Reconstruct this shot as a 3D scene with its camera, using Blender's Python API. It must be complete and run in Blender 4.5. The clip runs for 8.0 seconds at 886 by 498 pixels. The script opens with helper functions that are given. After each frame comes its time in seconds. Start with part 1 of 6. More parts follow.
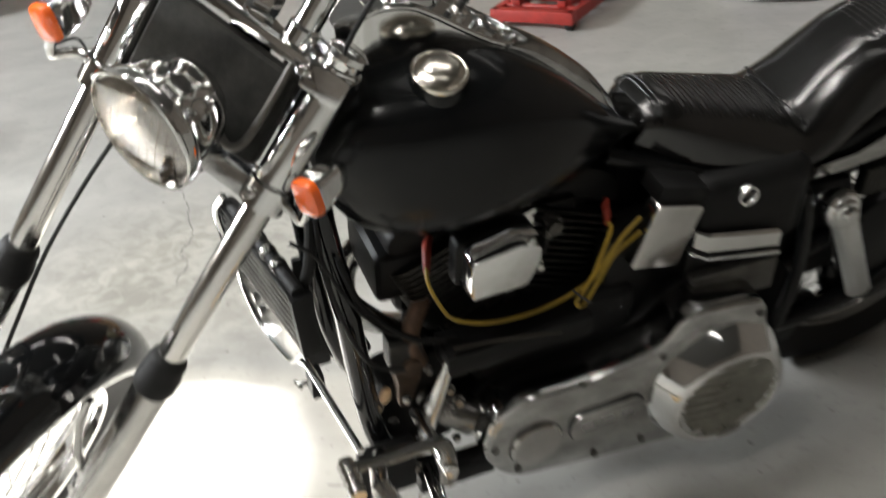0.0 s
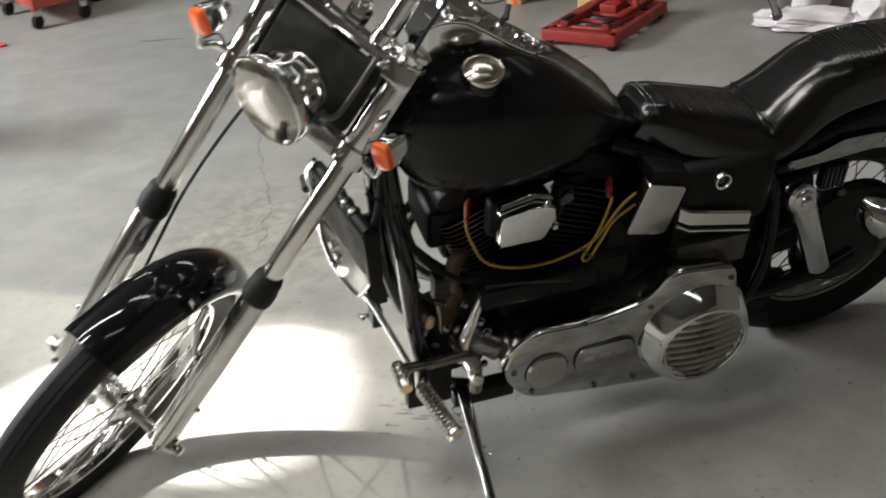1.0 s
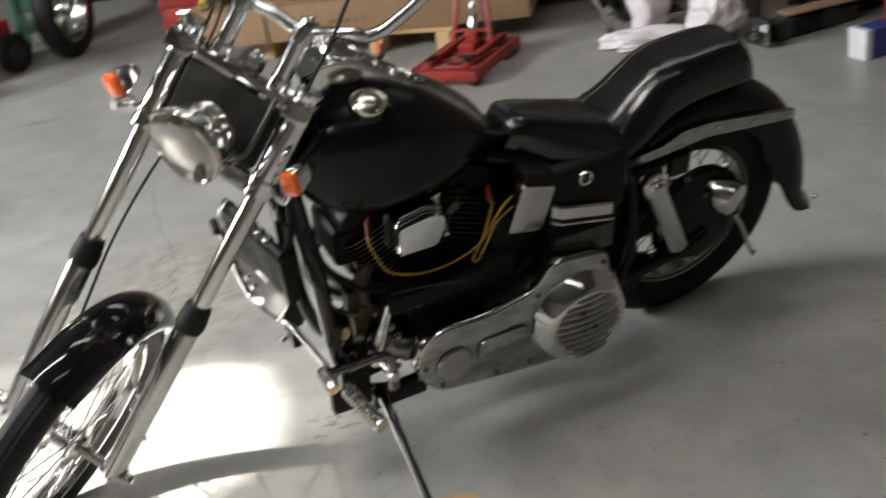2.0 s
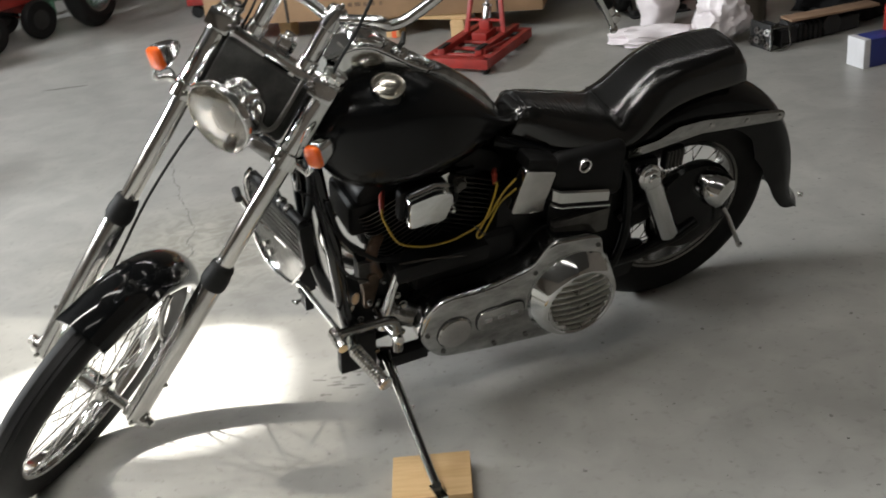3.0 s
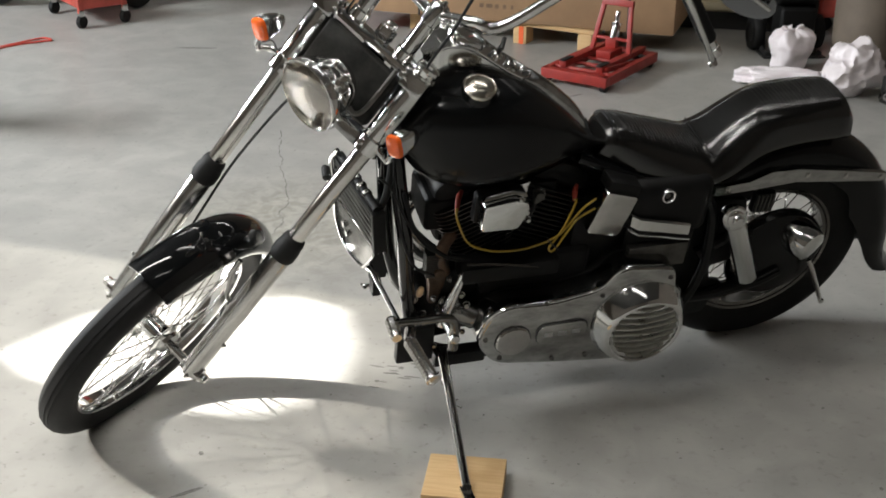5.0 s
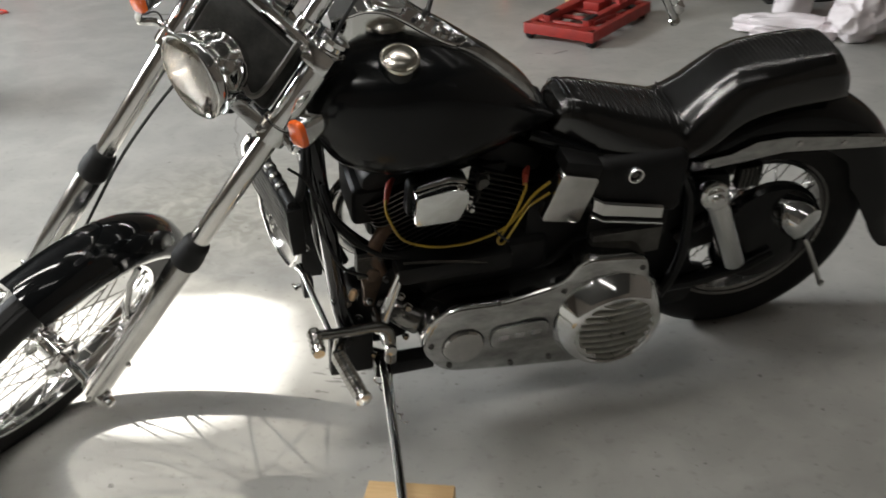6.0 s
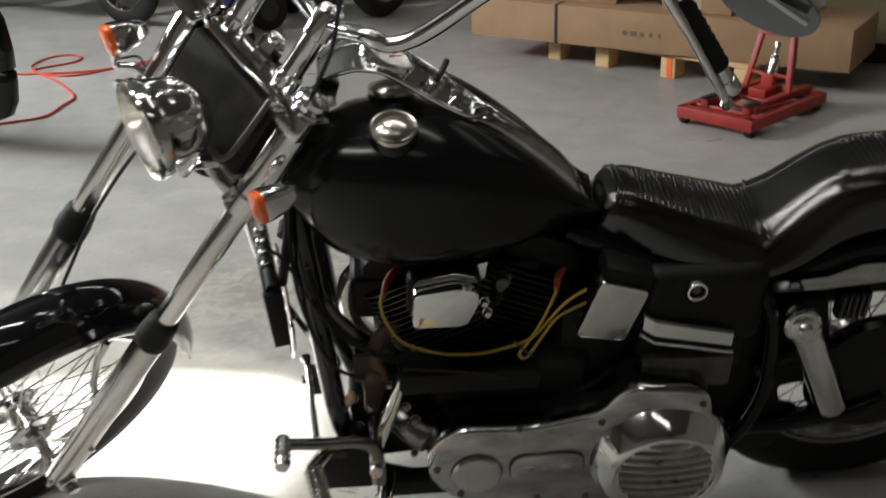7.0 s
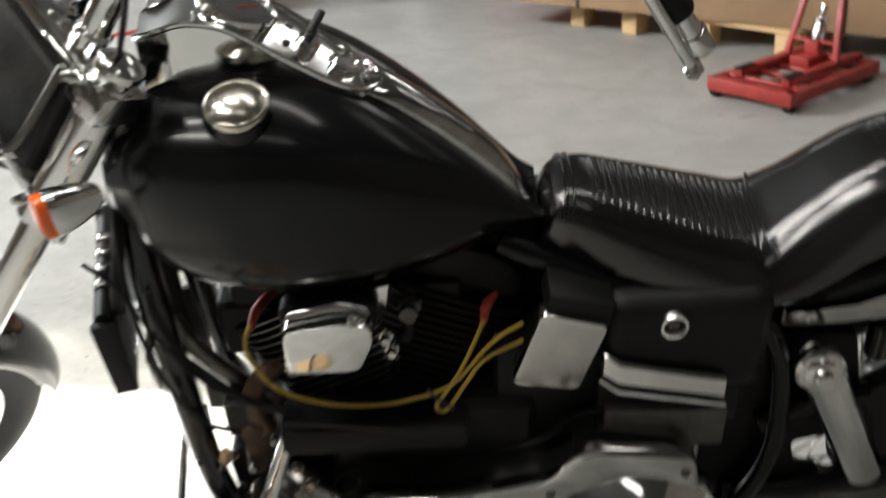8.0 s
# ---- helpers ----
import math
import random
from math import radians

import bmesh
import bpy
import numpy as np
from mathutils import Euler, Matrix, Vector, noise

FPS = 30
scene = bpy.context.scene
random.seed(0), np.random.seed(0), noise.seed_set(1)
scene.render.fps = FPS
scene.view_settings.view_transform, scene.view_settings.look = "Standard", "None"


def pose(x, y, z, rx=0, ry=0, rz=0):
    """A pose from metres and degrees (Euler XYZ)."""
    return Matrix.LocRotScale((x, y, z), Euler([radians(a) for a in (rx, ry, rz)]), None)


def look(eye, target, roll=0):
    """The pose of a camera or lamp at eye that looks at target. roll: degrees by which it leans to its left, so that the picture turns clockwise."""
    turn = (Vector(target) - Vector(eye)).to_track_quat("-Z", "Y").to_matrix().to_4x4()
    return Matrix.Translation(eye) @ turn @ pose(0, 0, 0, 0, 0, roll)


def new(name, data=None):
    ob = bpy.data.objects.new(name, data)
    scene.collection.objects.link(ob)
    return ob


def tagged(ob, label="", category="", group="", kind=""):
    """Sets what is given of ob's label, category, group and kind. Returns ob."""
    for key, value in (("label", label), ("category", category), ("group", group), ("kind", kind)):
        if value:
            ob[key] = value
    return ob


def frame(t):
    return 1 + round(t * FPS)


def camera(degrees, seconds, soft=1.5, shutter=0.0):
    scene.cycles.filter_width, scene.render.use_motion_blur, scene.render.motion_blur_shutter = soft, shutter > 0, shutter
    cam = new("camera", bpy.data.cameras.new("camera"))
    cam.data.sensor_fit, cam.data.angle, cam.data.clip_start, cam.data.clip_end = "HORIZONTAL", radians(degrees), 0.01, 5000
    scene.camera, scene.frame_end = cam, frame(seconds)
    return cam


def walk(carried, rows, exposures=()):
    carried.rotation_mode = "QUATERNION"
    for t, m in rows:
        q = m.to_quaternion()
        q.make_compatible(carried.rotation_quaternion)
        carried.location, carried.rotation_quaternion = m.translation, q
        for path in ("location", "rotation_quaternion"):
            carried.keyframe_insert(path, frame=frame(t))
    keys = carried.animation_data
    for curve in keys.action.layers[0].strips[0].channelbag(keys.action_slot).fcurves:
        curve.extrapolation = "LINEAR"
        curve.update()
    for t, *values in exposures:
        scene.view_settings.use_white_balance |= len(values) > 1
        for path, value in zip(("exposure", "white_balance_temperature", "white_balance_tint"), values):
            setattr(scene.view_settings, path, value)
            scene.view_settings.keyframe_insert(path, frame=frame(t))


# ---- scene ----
cam = camera(42.6, 8.0, 1.6, 0.5)
PATH = [
    (0, (0.103, 0.011, 1.416), (0.002, 1.778, 0.485), -6.8),
    (0.3, (0.109, -0.195, 1.463), (0.056, 1.554, 0.495), -5.1),
    (0.5, (0.127, -0.300, 1.491), (0.066, 1.458, 0.539), -5.1),
    (0.7, (0.120, -0.375, 1.509), (0.038, 1.391, 0.575), -4.6),
    (1, (0.149, -0.501, 1.553), (-0.038, 1.277, 0.657), -5.0),
    (1.2, (0.152, -0.604, 1.572), (-0.060, 1.142, 0.621), -4.4),
    (1.5, (0.175, -0.699, 1.613), (-0.061, 1.090, 0.751), -5.4),
    (1.8, (0.142, -0.764, 1.605), (0.024, 1.032, 0.734), -6.6),
    (2, (0.119, -0.801, 1.603), (0.142, 1.016, 0.768), -9.1),
    (2.2, (0.095, -0.832, 1.615), (0.174, 0.992, 0.797), -8.8),
    (3.3, (0.112, -1.062, 1.688), (0.084, 0.740, 0.823), -4.3),
    (3.5, (0.123, -1.100, 1.702), (0.095, 0.710, 0.851), -1.9),
    (4, (0.131, -1.144, 1.715), (0.077, 0.701, 0.945), -0.4),
    (4.2, (0.138, -1.140, 1.724), (0.070, 0.703, 0.950), -0.0),
    (5.3, (0.241, -0.889, 1.637), (0.047, 0.901, 0.765), -0.1),
    (5.5, (0.273, -0.788, 1.621), (0.098, 0.993, 0.729), -0.1),
    (5.8, (0.325, -0.686, 1.596), (0.165, 1.083, 0.675), -1.2),
    (6, (0.358, -0.615, 1.584), (0.144, 1.152, 0.671), -2.4),
    (6.2, (0.421, -0.537, 1.550), (0.126, 1.232, 0.665), -3.7),
    (6.5, (0.542, -0.391, 1.530), (0.089, 1.395, 0.751), -3.6),
    (6.8, (0.620, -0.277, 1.479), (0.068, 1.473, 0.685), -2.2),
    (7, (0.648, -0.184, 1.452), (0.074, 1.565, 0.669), -1.7),
    (7.3, (0.672, -0.018, 1.405), (0.083, 1.742, 0.660), 0.3),
    (7.5, (0.667, 0.104, 1.375), (0.123, 1.851, 0.567), -1.3),
    (7.8, (0.685, 0.235, 1.334), (0.062, 1.928, 0.469), -4.0),
    (8, (0.704, 0.351, 1.300), (0.042, 2.050, 0.478), -2.7),
]
walk(cam, [(t, look(eye, target, roll)) for t, eye, target, roll in PATH],
     [(0, 3.39), (0.5, 2.92), (1.0, 2.88), (2.0, 2.88), (4.0, 2.92), (5.5, 2.95), (6.0, 2.9), (6.5, 2.71), (7.0, 2.72), (7.5, 3.19), (8.0, 3.39)])

# ---- world, sun, lamps ----
world = bpy.data.worlds.new("sky_world")
scene.world = world
world.use_nodes = True
wn = world.node_tree
sky = wn.nodes.new("ShaderNodeTexSky")
sky.sky_type = 'NISHITA'
sky.sun_disc = False
SUN_DIR = Vector((-0.55, 0.125, 0.285))
SUN_FROM = SUN_DIR.normalized()
sky.sun_elevation = math.asin(SUN_FROM.z)
sky.sun_rotation = math.atan2(SUN_FROM.x, SUN_FROM.y)
wn.links.new(sky.outputs[0], wn.nodes["Background"].inputs[0])
wn.nodes["Background"].inputs[1].default_value = 0.12
sun = new("sun", bpy.data.lights.new("sun", 'SUN'))
sun.data.energy = 5.0
sun.data.angle = radians(0.55)
sun.data.color = (1.0, 0.97, 0.92)
sun.matrix_world = look(SUN_FROM * 8, (0, 0, 0))


def strip_lamp(x, y, z, lx, ly, watts):
    d = bpy.data.lights.new("ceiling_fill", 'AREA')
    d.shape = 'RECTANGLE'
    d.size, d.size_y, d.energy = lx, ly, watts
    d.color = (1.0, 0.97, 0.92)
    o = new("ceiling_fill", d)
    o.location = (x, y, z)
    return o


CEIL = 4.0
# unseen area lamps under the ceiling, placed and tuned to balance brightness
LAMPS = [(-1.3, 1.4), (0.8, 2.1), (2.8, 4.6), (-2.4, 6.8), (0.6, 7.0), (3.2, 7.2)]
for lx, ly in LAMPS:
    strip_lamp(lx, ly, CEIL - 0.13, 2.3, 0.14, (5.0 if ly == 1.4 else 2.6 if lx < -1 else 1.8 if ly == 2.1 else 3.1 if lx < 1 else 0.5) * (0.7 if ly > 6 else 1.0))
# further added fill over the near floor, no fixtures known
for lx, ly, watts in ((-2.2, 0.6, 6.0), (-1.2, -0.6, 6.4), (1.5, -0.4, 0.5)):
    strip_lamp(lx, ly, CEIL - 0.13, 1.8, 0.2, watts)
# added area lamp, standing in for sky light from the unseen high west opening
day = bpy.data.lights.new("sky_fill", 'AREA')
day.shape = 'RECTANGLE'
day.size, day.size_y, day.energy = 2.4, 1.2, 98
day.color = (0.93, 0.97, 1.0)
day_o = new("sky_fill", day)
day_o.matrix_world = look((-6.1, 2.7, 2.85), (-0.5, 1.7, 0.2))


# ---- materials ----
def material(name, colour, rough=0.5, metal=0.0, vary=0.0, scale=8.0, bump=0.0, bscale=60.0, rvary=0.0, coat=0.0, second=None, stretch=(1, 1, 1), spec=0.5):
    m = bpy.data.materials.new(name)
    m.use_nodes = True
    t = m.node_tree
    p = t.nodes["Principled BSDF"]
    p.inputs["Base Color"].default_value = (*colour, 1)
    p.inputs["Roughness"].default_value = rough
    p.inputs["Metallic"].default_value = metal
    p.inputs["Specular IOR Level"].default_value = spec
    p.inputs["Coat Weight"].default_value = coat
    p.inputs["Coat Roughness"].default_value = 0.06
    co = t.nodes.new("ShaderNodeTexCoord")
    mp = t.nodes.new("ShaderNodeMapping")
    mp.inputs["Scale"].default_value = stretch
    t.links.new(co.outputs["Object"], mp.inputs[0])
    if vary or rvary or second:
        n = t.nodes.new("ShaderNodeTexNoise")
        n.inputs["Scale"].default_value = scale
        n.inputs["Detail"].default_value = 6
        n.inputs["Roughness"].default_value = 0.65
        t.links.new(mp.outputs[0], n.inputs["Vector"])
        r = t.nodes.new("ShaderNodeValToRGB")
        r.color_ramp.elements[0].position, r.color_ramp.elements[1].position = 0.3, 0.72
        b = second or tuple(min(1, c * (1 + vary)) for c in colour)
        a = colour if second else tuple(c * (1 - vary) for c in colour)
        r.color_ramp.elements[0].color, r.color_ramp.elements[1].color = (*a, 1), (*b, 1)
        t.links.new(n.outputs[0], r.inputs[0])
        if vary or second:
            t.links.new(r.outputs[0], p.inputs["Base Color"])
        if rvary:
            q = t.nodes.new("ShaderNodeMapRange")
            q.inputs["To Min"].default_value, q.inputs["To Max"].default_value = max(0.02, rough - rvary), min(1, rough + rvary)
            t.links.new(n.outputs[0], q.inputs[0])
            t.links.new(q.outputs[0], p.inputs["Roughness"])
    if bump:
        n2 = t.nodes.new("ShaderNodeTexNoise")
        n2.inputs["Scale"].default_value = bscale
        n2.inputs["Detail"].default_value = 5
        t.links.new(mp.outputs[0], n2.inputs["Vector"])
        bp = t.nodes.new("ShaderNodeBump")
        bp.inputs["Strength"].default_value = bump
        bp.inputs["Distance"].default_value = 0.002
        t.links.new(n2.outputs[0], bp.inputs["Height"])
        t.links.new(bp.outputs[0], p.inputs["Normal"])
    return m


CHROME = material("chrome", (0.76, 0.76, 0.75), 0.09, 1.0, rvary=0.05, scale=30, bump=0.16, bscale=16)
TUBE_CHROME = material("hazed_chrome", (0.74, 0.725, 0.70), 0.16, 1.0, rvary=0.08, scale=24, bump=0.2, bscale=30)
DULL_CHROME = material("dull_chrome", (0.62, 0.61, 0.59), 0.2, 1.0, vary=0.14, rvary=0.1, scale=14, bump=0.3, bscale=20)
AGED_CHROME = material("aged_chrome", (0.46, 0.46, 0.45), 0.12, 1.0, vary=0.42, rvary=0.09, scale=11, bump=0.5, bscale=22, stretch=(1, 1, 2.2))
ALUMINIUM = material("cast_aluminium", (0.5, 0.5, 0.49), 0.38, 1.0, vary=0.25, rvary=0.12, scale=22, bump=0.12, bscale=180)
BLACK_PAINT = material("black_paint", (0.0045, 0.005, 0.0055), 0.2, 0.0, rvary=0.08, scale=5, coat=0.08, spec=0.24)
GLOSSY_PAINT = material("glossy_black_paint", (0.0045, 0.005, 0.0055), 0.08, 0.0, rvary=0.05, scale=5, coat=0.4, spec=0.4)
CAP_CHROME = material("brassy_chrome", (0.62, 0.59, 0.52), 0.2, 1.0, vary=0.1, rvary=0.05, scale=14)
REAR_RIM = material("grimy_chrome", (0.2, 0.195, 0.185), 0.25, 1.0, vary=0.3, rvary=0.1, scale=12)
BLACK_ENGINE = material("black_engine_enamel", (0.006, 0.006, 0.006), 0.5, 0.0, vary=0.4, rvary=0.15, scale=30, bump=0.2, spec=0.22)
LEATHER = material("black_leather", (0.004, 0.0039, 0.0037), 0.18, 0.0, vary=0.3, rvary=0.04, scale=60, bump=0.08, bscale=420, spec=0.9)
POUCH = material("worn_black_vinyl", (0.006, 0.006, 0.0055), 0.6, 0.0, second=(0.032, 0.031, 0.028), rvary=0.15, scale=16, bump=0.4, bscale=120, spec=0.18)
RUBBER = material("tyre_rubber", (0.0085, 0.0085, 0.0085), 0.66, 0.0, vary=0.35, scale=18, bump=0.15, bscale=200, spec=0.3)
ORANGE = material("amber_lens", (0.85, 0.13, 0.015), 0.22, 0.0, vary=0.1, scale=60, coat=0.5)
YELLOW = material("yellow_cable", (0.31, 0.205, 0.018), 0.42, 0.0, vary=0.12, scale=50)
RED_BOOT = material("red_rubber", (0.24, 0.024, 0.012), 0.5, 0.0, vary=0.15, scale=60)
RED_JACK = material("red_enamel", (0.36, 0.024, 0.016), 0.48, 0.0, second=(0.2, 0.018, 0.014), rvary=0.15, scale=14, bump=0.15)
DARK_ALU = material("grimy_aluminium", (0.14, 0.135, 0.125), 0.5, 1.0, vary=0.4, rvary=0.1, scale=16)
DARKWOOD = material("dirty_brown_board", (0.16, 0.085, 0.05), 0.7, 0.0, vary=0.3, scale=8)
RED_CART = material("faded_red_enamel", (0.42, 0.07, 0.05), 0.5, 0.0, vary=0.25, scale=10)
WOOD = material("pine_wood", (0.52, 0.33, 0.15), 0.62, 0.0, second=(0.66, 0.46, 0.24), scale=6, bump=0.25, bscale=40, stretch=(1, 12, 12))
CARD = material("cardboard", (0.30, 0.185, 0.10), 0.78, 0.0, vary=0.14, scale=5, bump=0.1, bscale=90)
PLASTIC_BAG = material("white_plastic_bag", (0.82, 0.76, 0.775), 0.35, 0.0, vary=0.05, scale=10, bump=0.5, bscale=30)
BARREL = material("grey_plastic", (0.165, 0.135, 0.105), 0.55, 0.0, vary=0.15, scale=6)
DARK = material("dark_painted_metal", (0.02, 0.02, 0.02), 0.5, 0.0, vary=0.3, scale=14)
WALL = material("painted_block_wall", (0.13, 0.11, 0.09), 0.8, 0.0, vary=0.12, scale=2.5, bump=0.2)
CEILING = material("ceiling_board", (0.1, 0.098, 0.092), 0.85, 0.0, vary=0.08, scale=3)


def floor_material():
    m = material("concrete_floor", (0.33, 0.325, 0.30), 0.4)
    t = m.node_tree
    p = t.nodes["Principled BSDF"]
    co = t.nodes.new("ShaderNodeTexCoord")
    big = t.nodes.new("ShaderNodeTexNoise")
    big.inputs["Scale"].default_value, big.inputs["Detail"].default_value = 1.1, 7
    fine = t.nodes.new("ShaderNodeTexNoise")
    fine.inputs["Scale"].default_value, fine.inputs["Detail"].default_value = 38, 6
    for n in (big, fine):
        t.links.new(co.outputs["Object"], n.inputs["Vector"])
    r1 = t.nodes.new("ShaderNodeValToRGB")
    r1.color_ramp.elements[0].position, r1.color_ramp.elements[1].position = 0.3, 0.7
    r1.color_ramp.elements[0].color, r1.color_ramp.elements[1].color = (0.31, 0.305, 0.29, 1), (0.39, 0.385, 0.365, 1)
    t.links.new(big.outputs[0], r1.inputs[0])
    r2 = t.nodes.new("ShaderNodeValToRGB")
    r2.color_ramp.elements[0].position, r2.color_ramp.elements[1].position = 0.28, 0.42
    r2.color_ramp.elements[0].color, r2.color_ramp.elements[1].color = (0.8, 0.8, 0.78, 1), (1, 1, 1, 1)
    t.links.new(fine.outputs[0], r2.inputs[0])
    mx = t.nodes.new("ShaderNodeMix")
    mx.data_type, mx.blend_type = 'RGBA', 'MULTIPLY'
    mx.inputs[0].default_value = 0.8
    t.links.new(r1.outputs[0], mx.inputs[6])
    t.links.new(r2.outputs[0], mx.inputs[7])
    # pale worn patches and dark drips at middle size
    mid = t.nodes.new("ShaderNodeTexNoise")
    mid.inputs["Scale"].default_value, mid.inputs["Detail"].default_value, mid.inputs["Distortion"].default_value = 5.5, 8, 0.6
    spots = t.nodes.new("ShaderNodeTexVoronoi")
    spots.inputs["Scale"].default_value = 9
    for n in (mid, spots):
        t.links.new(co.outputs["Object"], n.inputs["Vector"])
    r3 = t.nodes.new("ShaderNodeValToRGB")
    r3.color_ramp.elements[0].position, r3.color_ramp.elements[1].position = 0.36, 0.66
    r3.color_ramp.elements[0].color, r3.color_ramp.elements[1].color = (0.88, 0.875, 0.86, 1), (1.07, 1.065, 1.045, 1)
    t.links.new(mid.outputs[0], r3.inputs[0])
    r4 = t.nodes.new("ShaderNodeValToRGB")
    r4.color_ramp.elements[0].position, r4.color_ramp.elements[1].position = 0.028, 0.05
    r4.color_ramp.elements[0].color, r4.color_ramp.elements[1].color = (0.62, 0.61, 0.59, 1), (1, 1, 1, 1)
    t.links.new(spots.outputs["Distance"], r4.inputs[0])
    # veined, pale worn patch by the crack
    off = t.nodes.new("ShaderNodeVectorMath")
    off.operation = 'DISTANCE'
    off.inputs[1].default_value = (-0.75, 2.7, 0)
    t.links.new(co.outputs["Object"], off.inputs[0])
    near = t.nodes.new("ShaderNodeMapRange")
    near.inputs["From Min"].default_value, near.inputs["From Max"].default_value = 0.62, 0.2
    near.inputs["To Min"].default_value, near.inputs["To Max"].default_value = 0.0, 0.5
    t.links.new(off.outputs["Value"], near.inputs[0])
    vein = t.nodes.new("ShaderNodeTexNoise")
    vein.inputs["Scale"].default_value, vein.inputs["Detail"].default_value, vein.inputs["Distortion"].default_value = 14, 9, 1.6
    t.links.new(co.outputs["Object"], vein.inputs["Vector"])
    rv = t.nodes.new("ShaderNodeValToRGB")
    rv.color_ramp.elements[0].position, rv.color_ramp.elements[1].position = 0.4, 0.6
    rv.color_ramp.elements[0].color, rv.color_ramp.elements[1].color = (0.24, 0.225, 0.18, 1), (0.47, 0.455, 0.40, 1)
    t.links.new(vein.outputs[0], rv.inputs[0])
    patch = t.nodes.new("ShaderNodeMix")
    patch.data_type = 'RGBA'
    t.links.new(near.outputs[0], patch.inputs[0])
    t.links.new(mx.outputs[2], patch.inputs[6])
    t.links.new(rv.outputs[0], patch.inputs[7])
    last = patch
    for r in (r3, r4):
        m2 = t.nodes.new("ShaderNodeMix")
        m2.data_type, m2.blend_type = 'RGBA', 'MULTIPLY'
        m2.inputs[0].default_value = 1.0
        t.links.new(last.outputs[2], m2.inputs[6])
        t.links.new(r.outputs[0], m2.inputs[7])
        last = m2
    t.links.new(last.outputs[2], p.inputs["Base Color"])
    mr = t.nodes.new("ShaderNodeMapRange")
    mr.inputs["To Min"].default_value, mr.inputs["To Max"].default_value = 0.28, 0.5
    t.links.new(big.outputs[0], mr.inputs[0])
    t.links.new(mr.outputs[0], p.inputs["Roughness"])
    b = t.nodes.new("ShaderNodeBump")
    b.inputs["Strength"].default_value, b.inputs["Distance"].default_value = 0.12, 0.002
    t.links.new(fine.outputs[0], b.inputs["Height"])
    t.links.new(b.outputs[0], p.inputs["Normal"])
    return m


FLOOR = floor_material()


def glass_material(name, tint=(1, 1, 1), rough=0.02):
    m = bpy.data.materials.new(name)
    m.use_nodes = True
    p = m.node_tree.nodes["Principled BSDF"]
    p.inputs["Base Color"].default_value = (*tint, 1)
    p.inputs["Roughness"].default_value = rough
    p.inputs["Transmission Weight"].default_value = 1.0
    return m


GLASS = glass_material("lens_glass", (0.97, 0.93, 0.86), 0.02)
_t = GLASS.node_tree
_t.nodes["Principled BSDF"].inputs["IOR"].default_value = 1.2
LENS = bpy.data.materials.new("clear_lens")
LENS.use_nodes = True
_t = LENS.node_tree
_t.nodes.remove(_t.nodes["Principled BSDF"])
_clear = _t.nodes.new("ShaderNodeBsdfTransparent")
_clear.inputs[0].default_value = (0.98, 0.96, 0.93, 1)
_gloss = _t.nodes.new("ShaderNodeBsdfGlossy")
_gloss.inputs["Roughness"].default_value = 0.04
_mix = _t.nodes.new("ShaderNodeMixShader")
_mix.inputs[0].default_value = 0.2
_t.links.new(_clear.outputs[0], _mix.inputs[1])
_t.links.new(_gloss.outputs[0], _mix.inputs[2])
_t.links.new(_mix.outputs[0], _t.nodes["Material Output"].inputs[0])
REFLECTOR = material("aged_reflector", (0.5, 0.475, 0.45), 0.15, 1.0, vary=0.15, scale=20)


# ---- building helpers ----
def mesh_object(name, verts, faces, mat, parent=None, label="", sharp=35, matrix=None):
    me = bpy.data.meshes.new(name)
    me.from_pydata([tuple(v) for v in verts], [], faces)
    if matrix is not None:
        me.transform(matrix)
    bm = bmesh.new()
    bm.from_mesh(me)
    bmesh.ops.recalc_face_normals(bm, faces=bm.faces)
    bm.to_mesh(me)
    bm.free()
    for pl in me.polygons:
        pl.use_smooth = True
    me.set_sharp_from_angle(angle=radians(sharp))
    me.materials.append(mat)
    ob = new(name, me)
    if parent is not None:
        ob.parent = parent
    if label:
        tagged(ob, label)
    return ob


def part(name, bm, mat, parent, label="", matrix=None, sharp=35):
    """Links a bmesh as one mesh object under a thing or part."""
    me = bpy.data.meshes.new(name)
    bmesh.ops.recalc_face_normals(bm, faces=bm.faces)
    bm.to_mesh(me)
    bm.free()
    if matrix is not None:
        me.transform(matrix)
    for pl in me.polygons:
        pl.use_smooth = True
    me.set_sharp_from_angle(angle=radians(sharp))
    me.materials.append(mat)
    ob = new(name, me)
    if parent is not None:
        ob.parent = parent
    if label:
        tagged(ob, label)
    return ob


def join(*bms):
    out = bmesh.new()
    for b in bms:
        me = bpy.data.meshes.new("tmp")
        b.to_mesh(me)
        b.free()
        out.from_mesh(me)
        bpy.data.meshes.remove(me)
    return out


def moved(bm, m):
    bmesh.ops.transform(bm, matrix=m, verts=bm.verts)
    return bm


def raw(verts, faces):
    bm = bmesh.new()
    vs = [bm.verts.new(v) for v in verts]
    for f in faces:
        try:
            bm.faces.new([vs[i] for i in f])
        except ValueError:
            pass
    return bm


def box(sx, sy, sz, bevel=0.0, at=(0, 0, 0), seg=2):
    bm = bmesh.new()
    bmesh.ops.create_cube(bm, size=1)
    bmesh.ops.scale(bm, vec=(sx, sy, sz), verts=bm.verts)
    if bevel:
        bmesh.ops.bevel(bm, geom=list(bm.edges), offset=bevel, segments=seg, affect='EDGES', profile=0.6)
    bmesh.ops.translate(bm, vec=at, verts=bm.verts)
    return bm


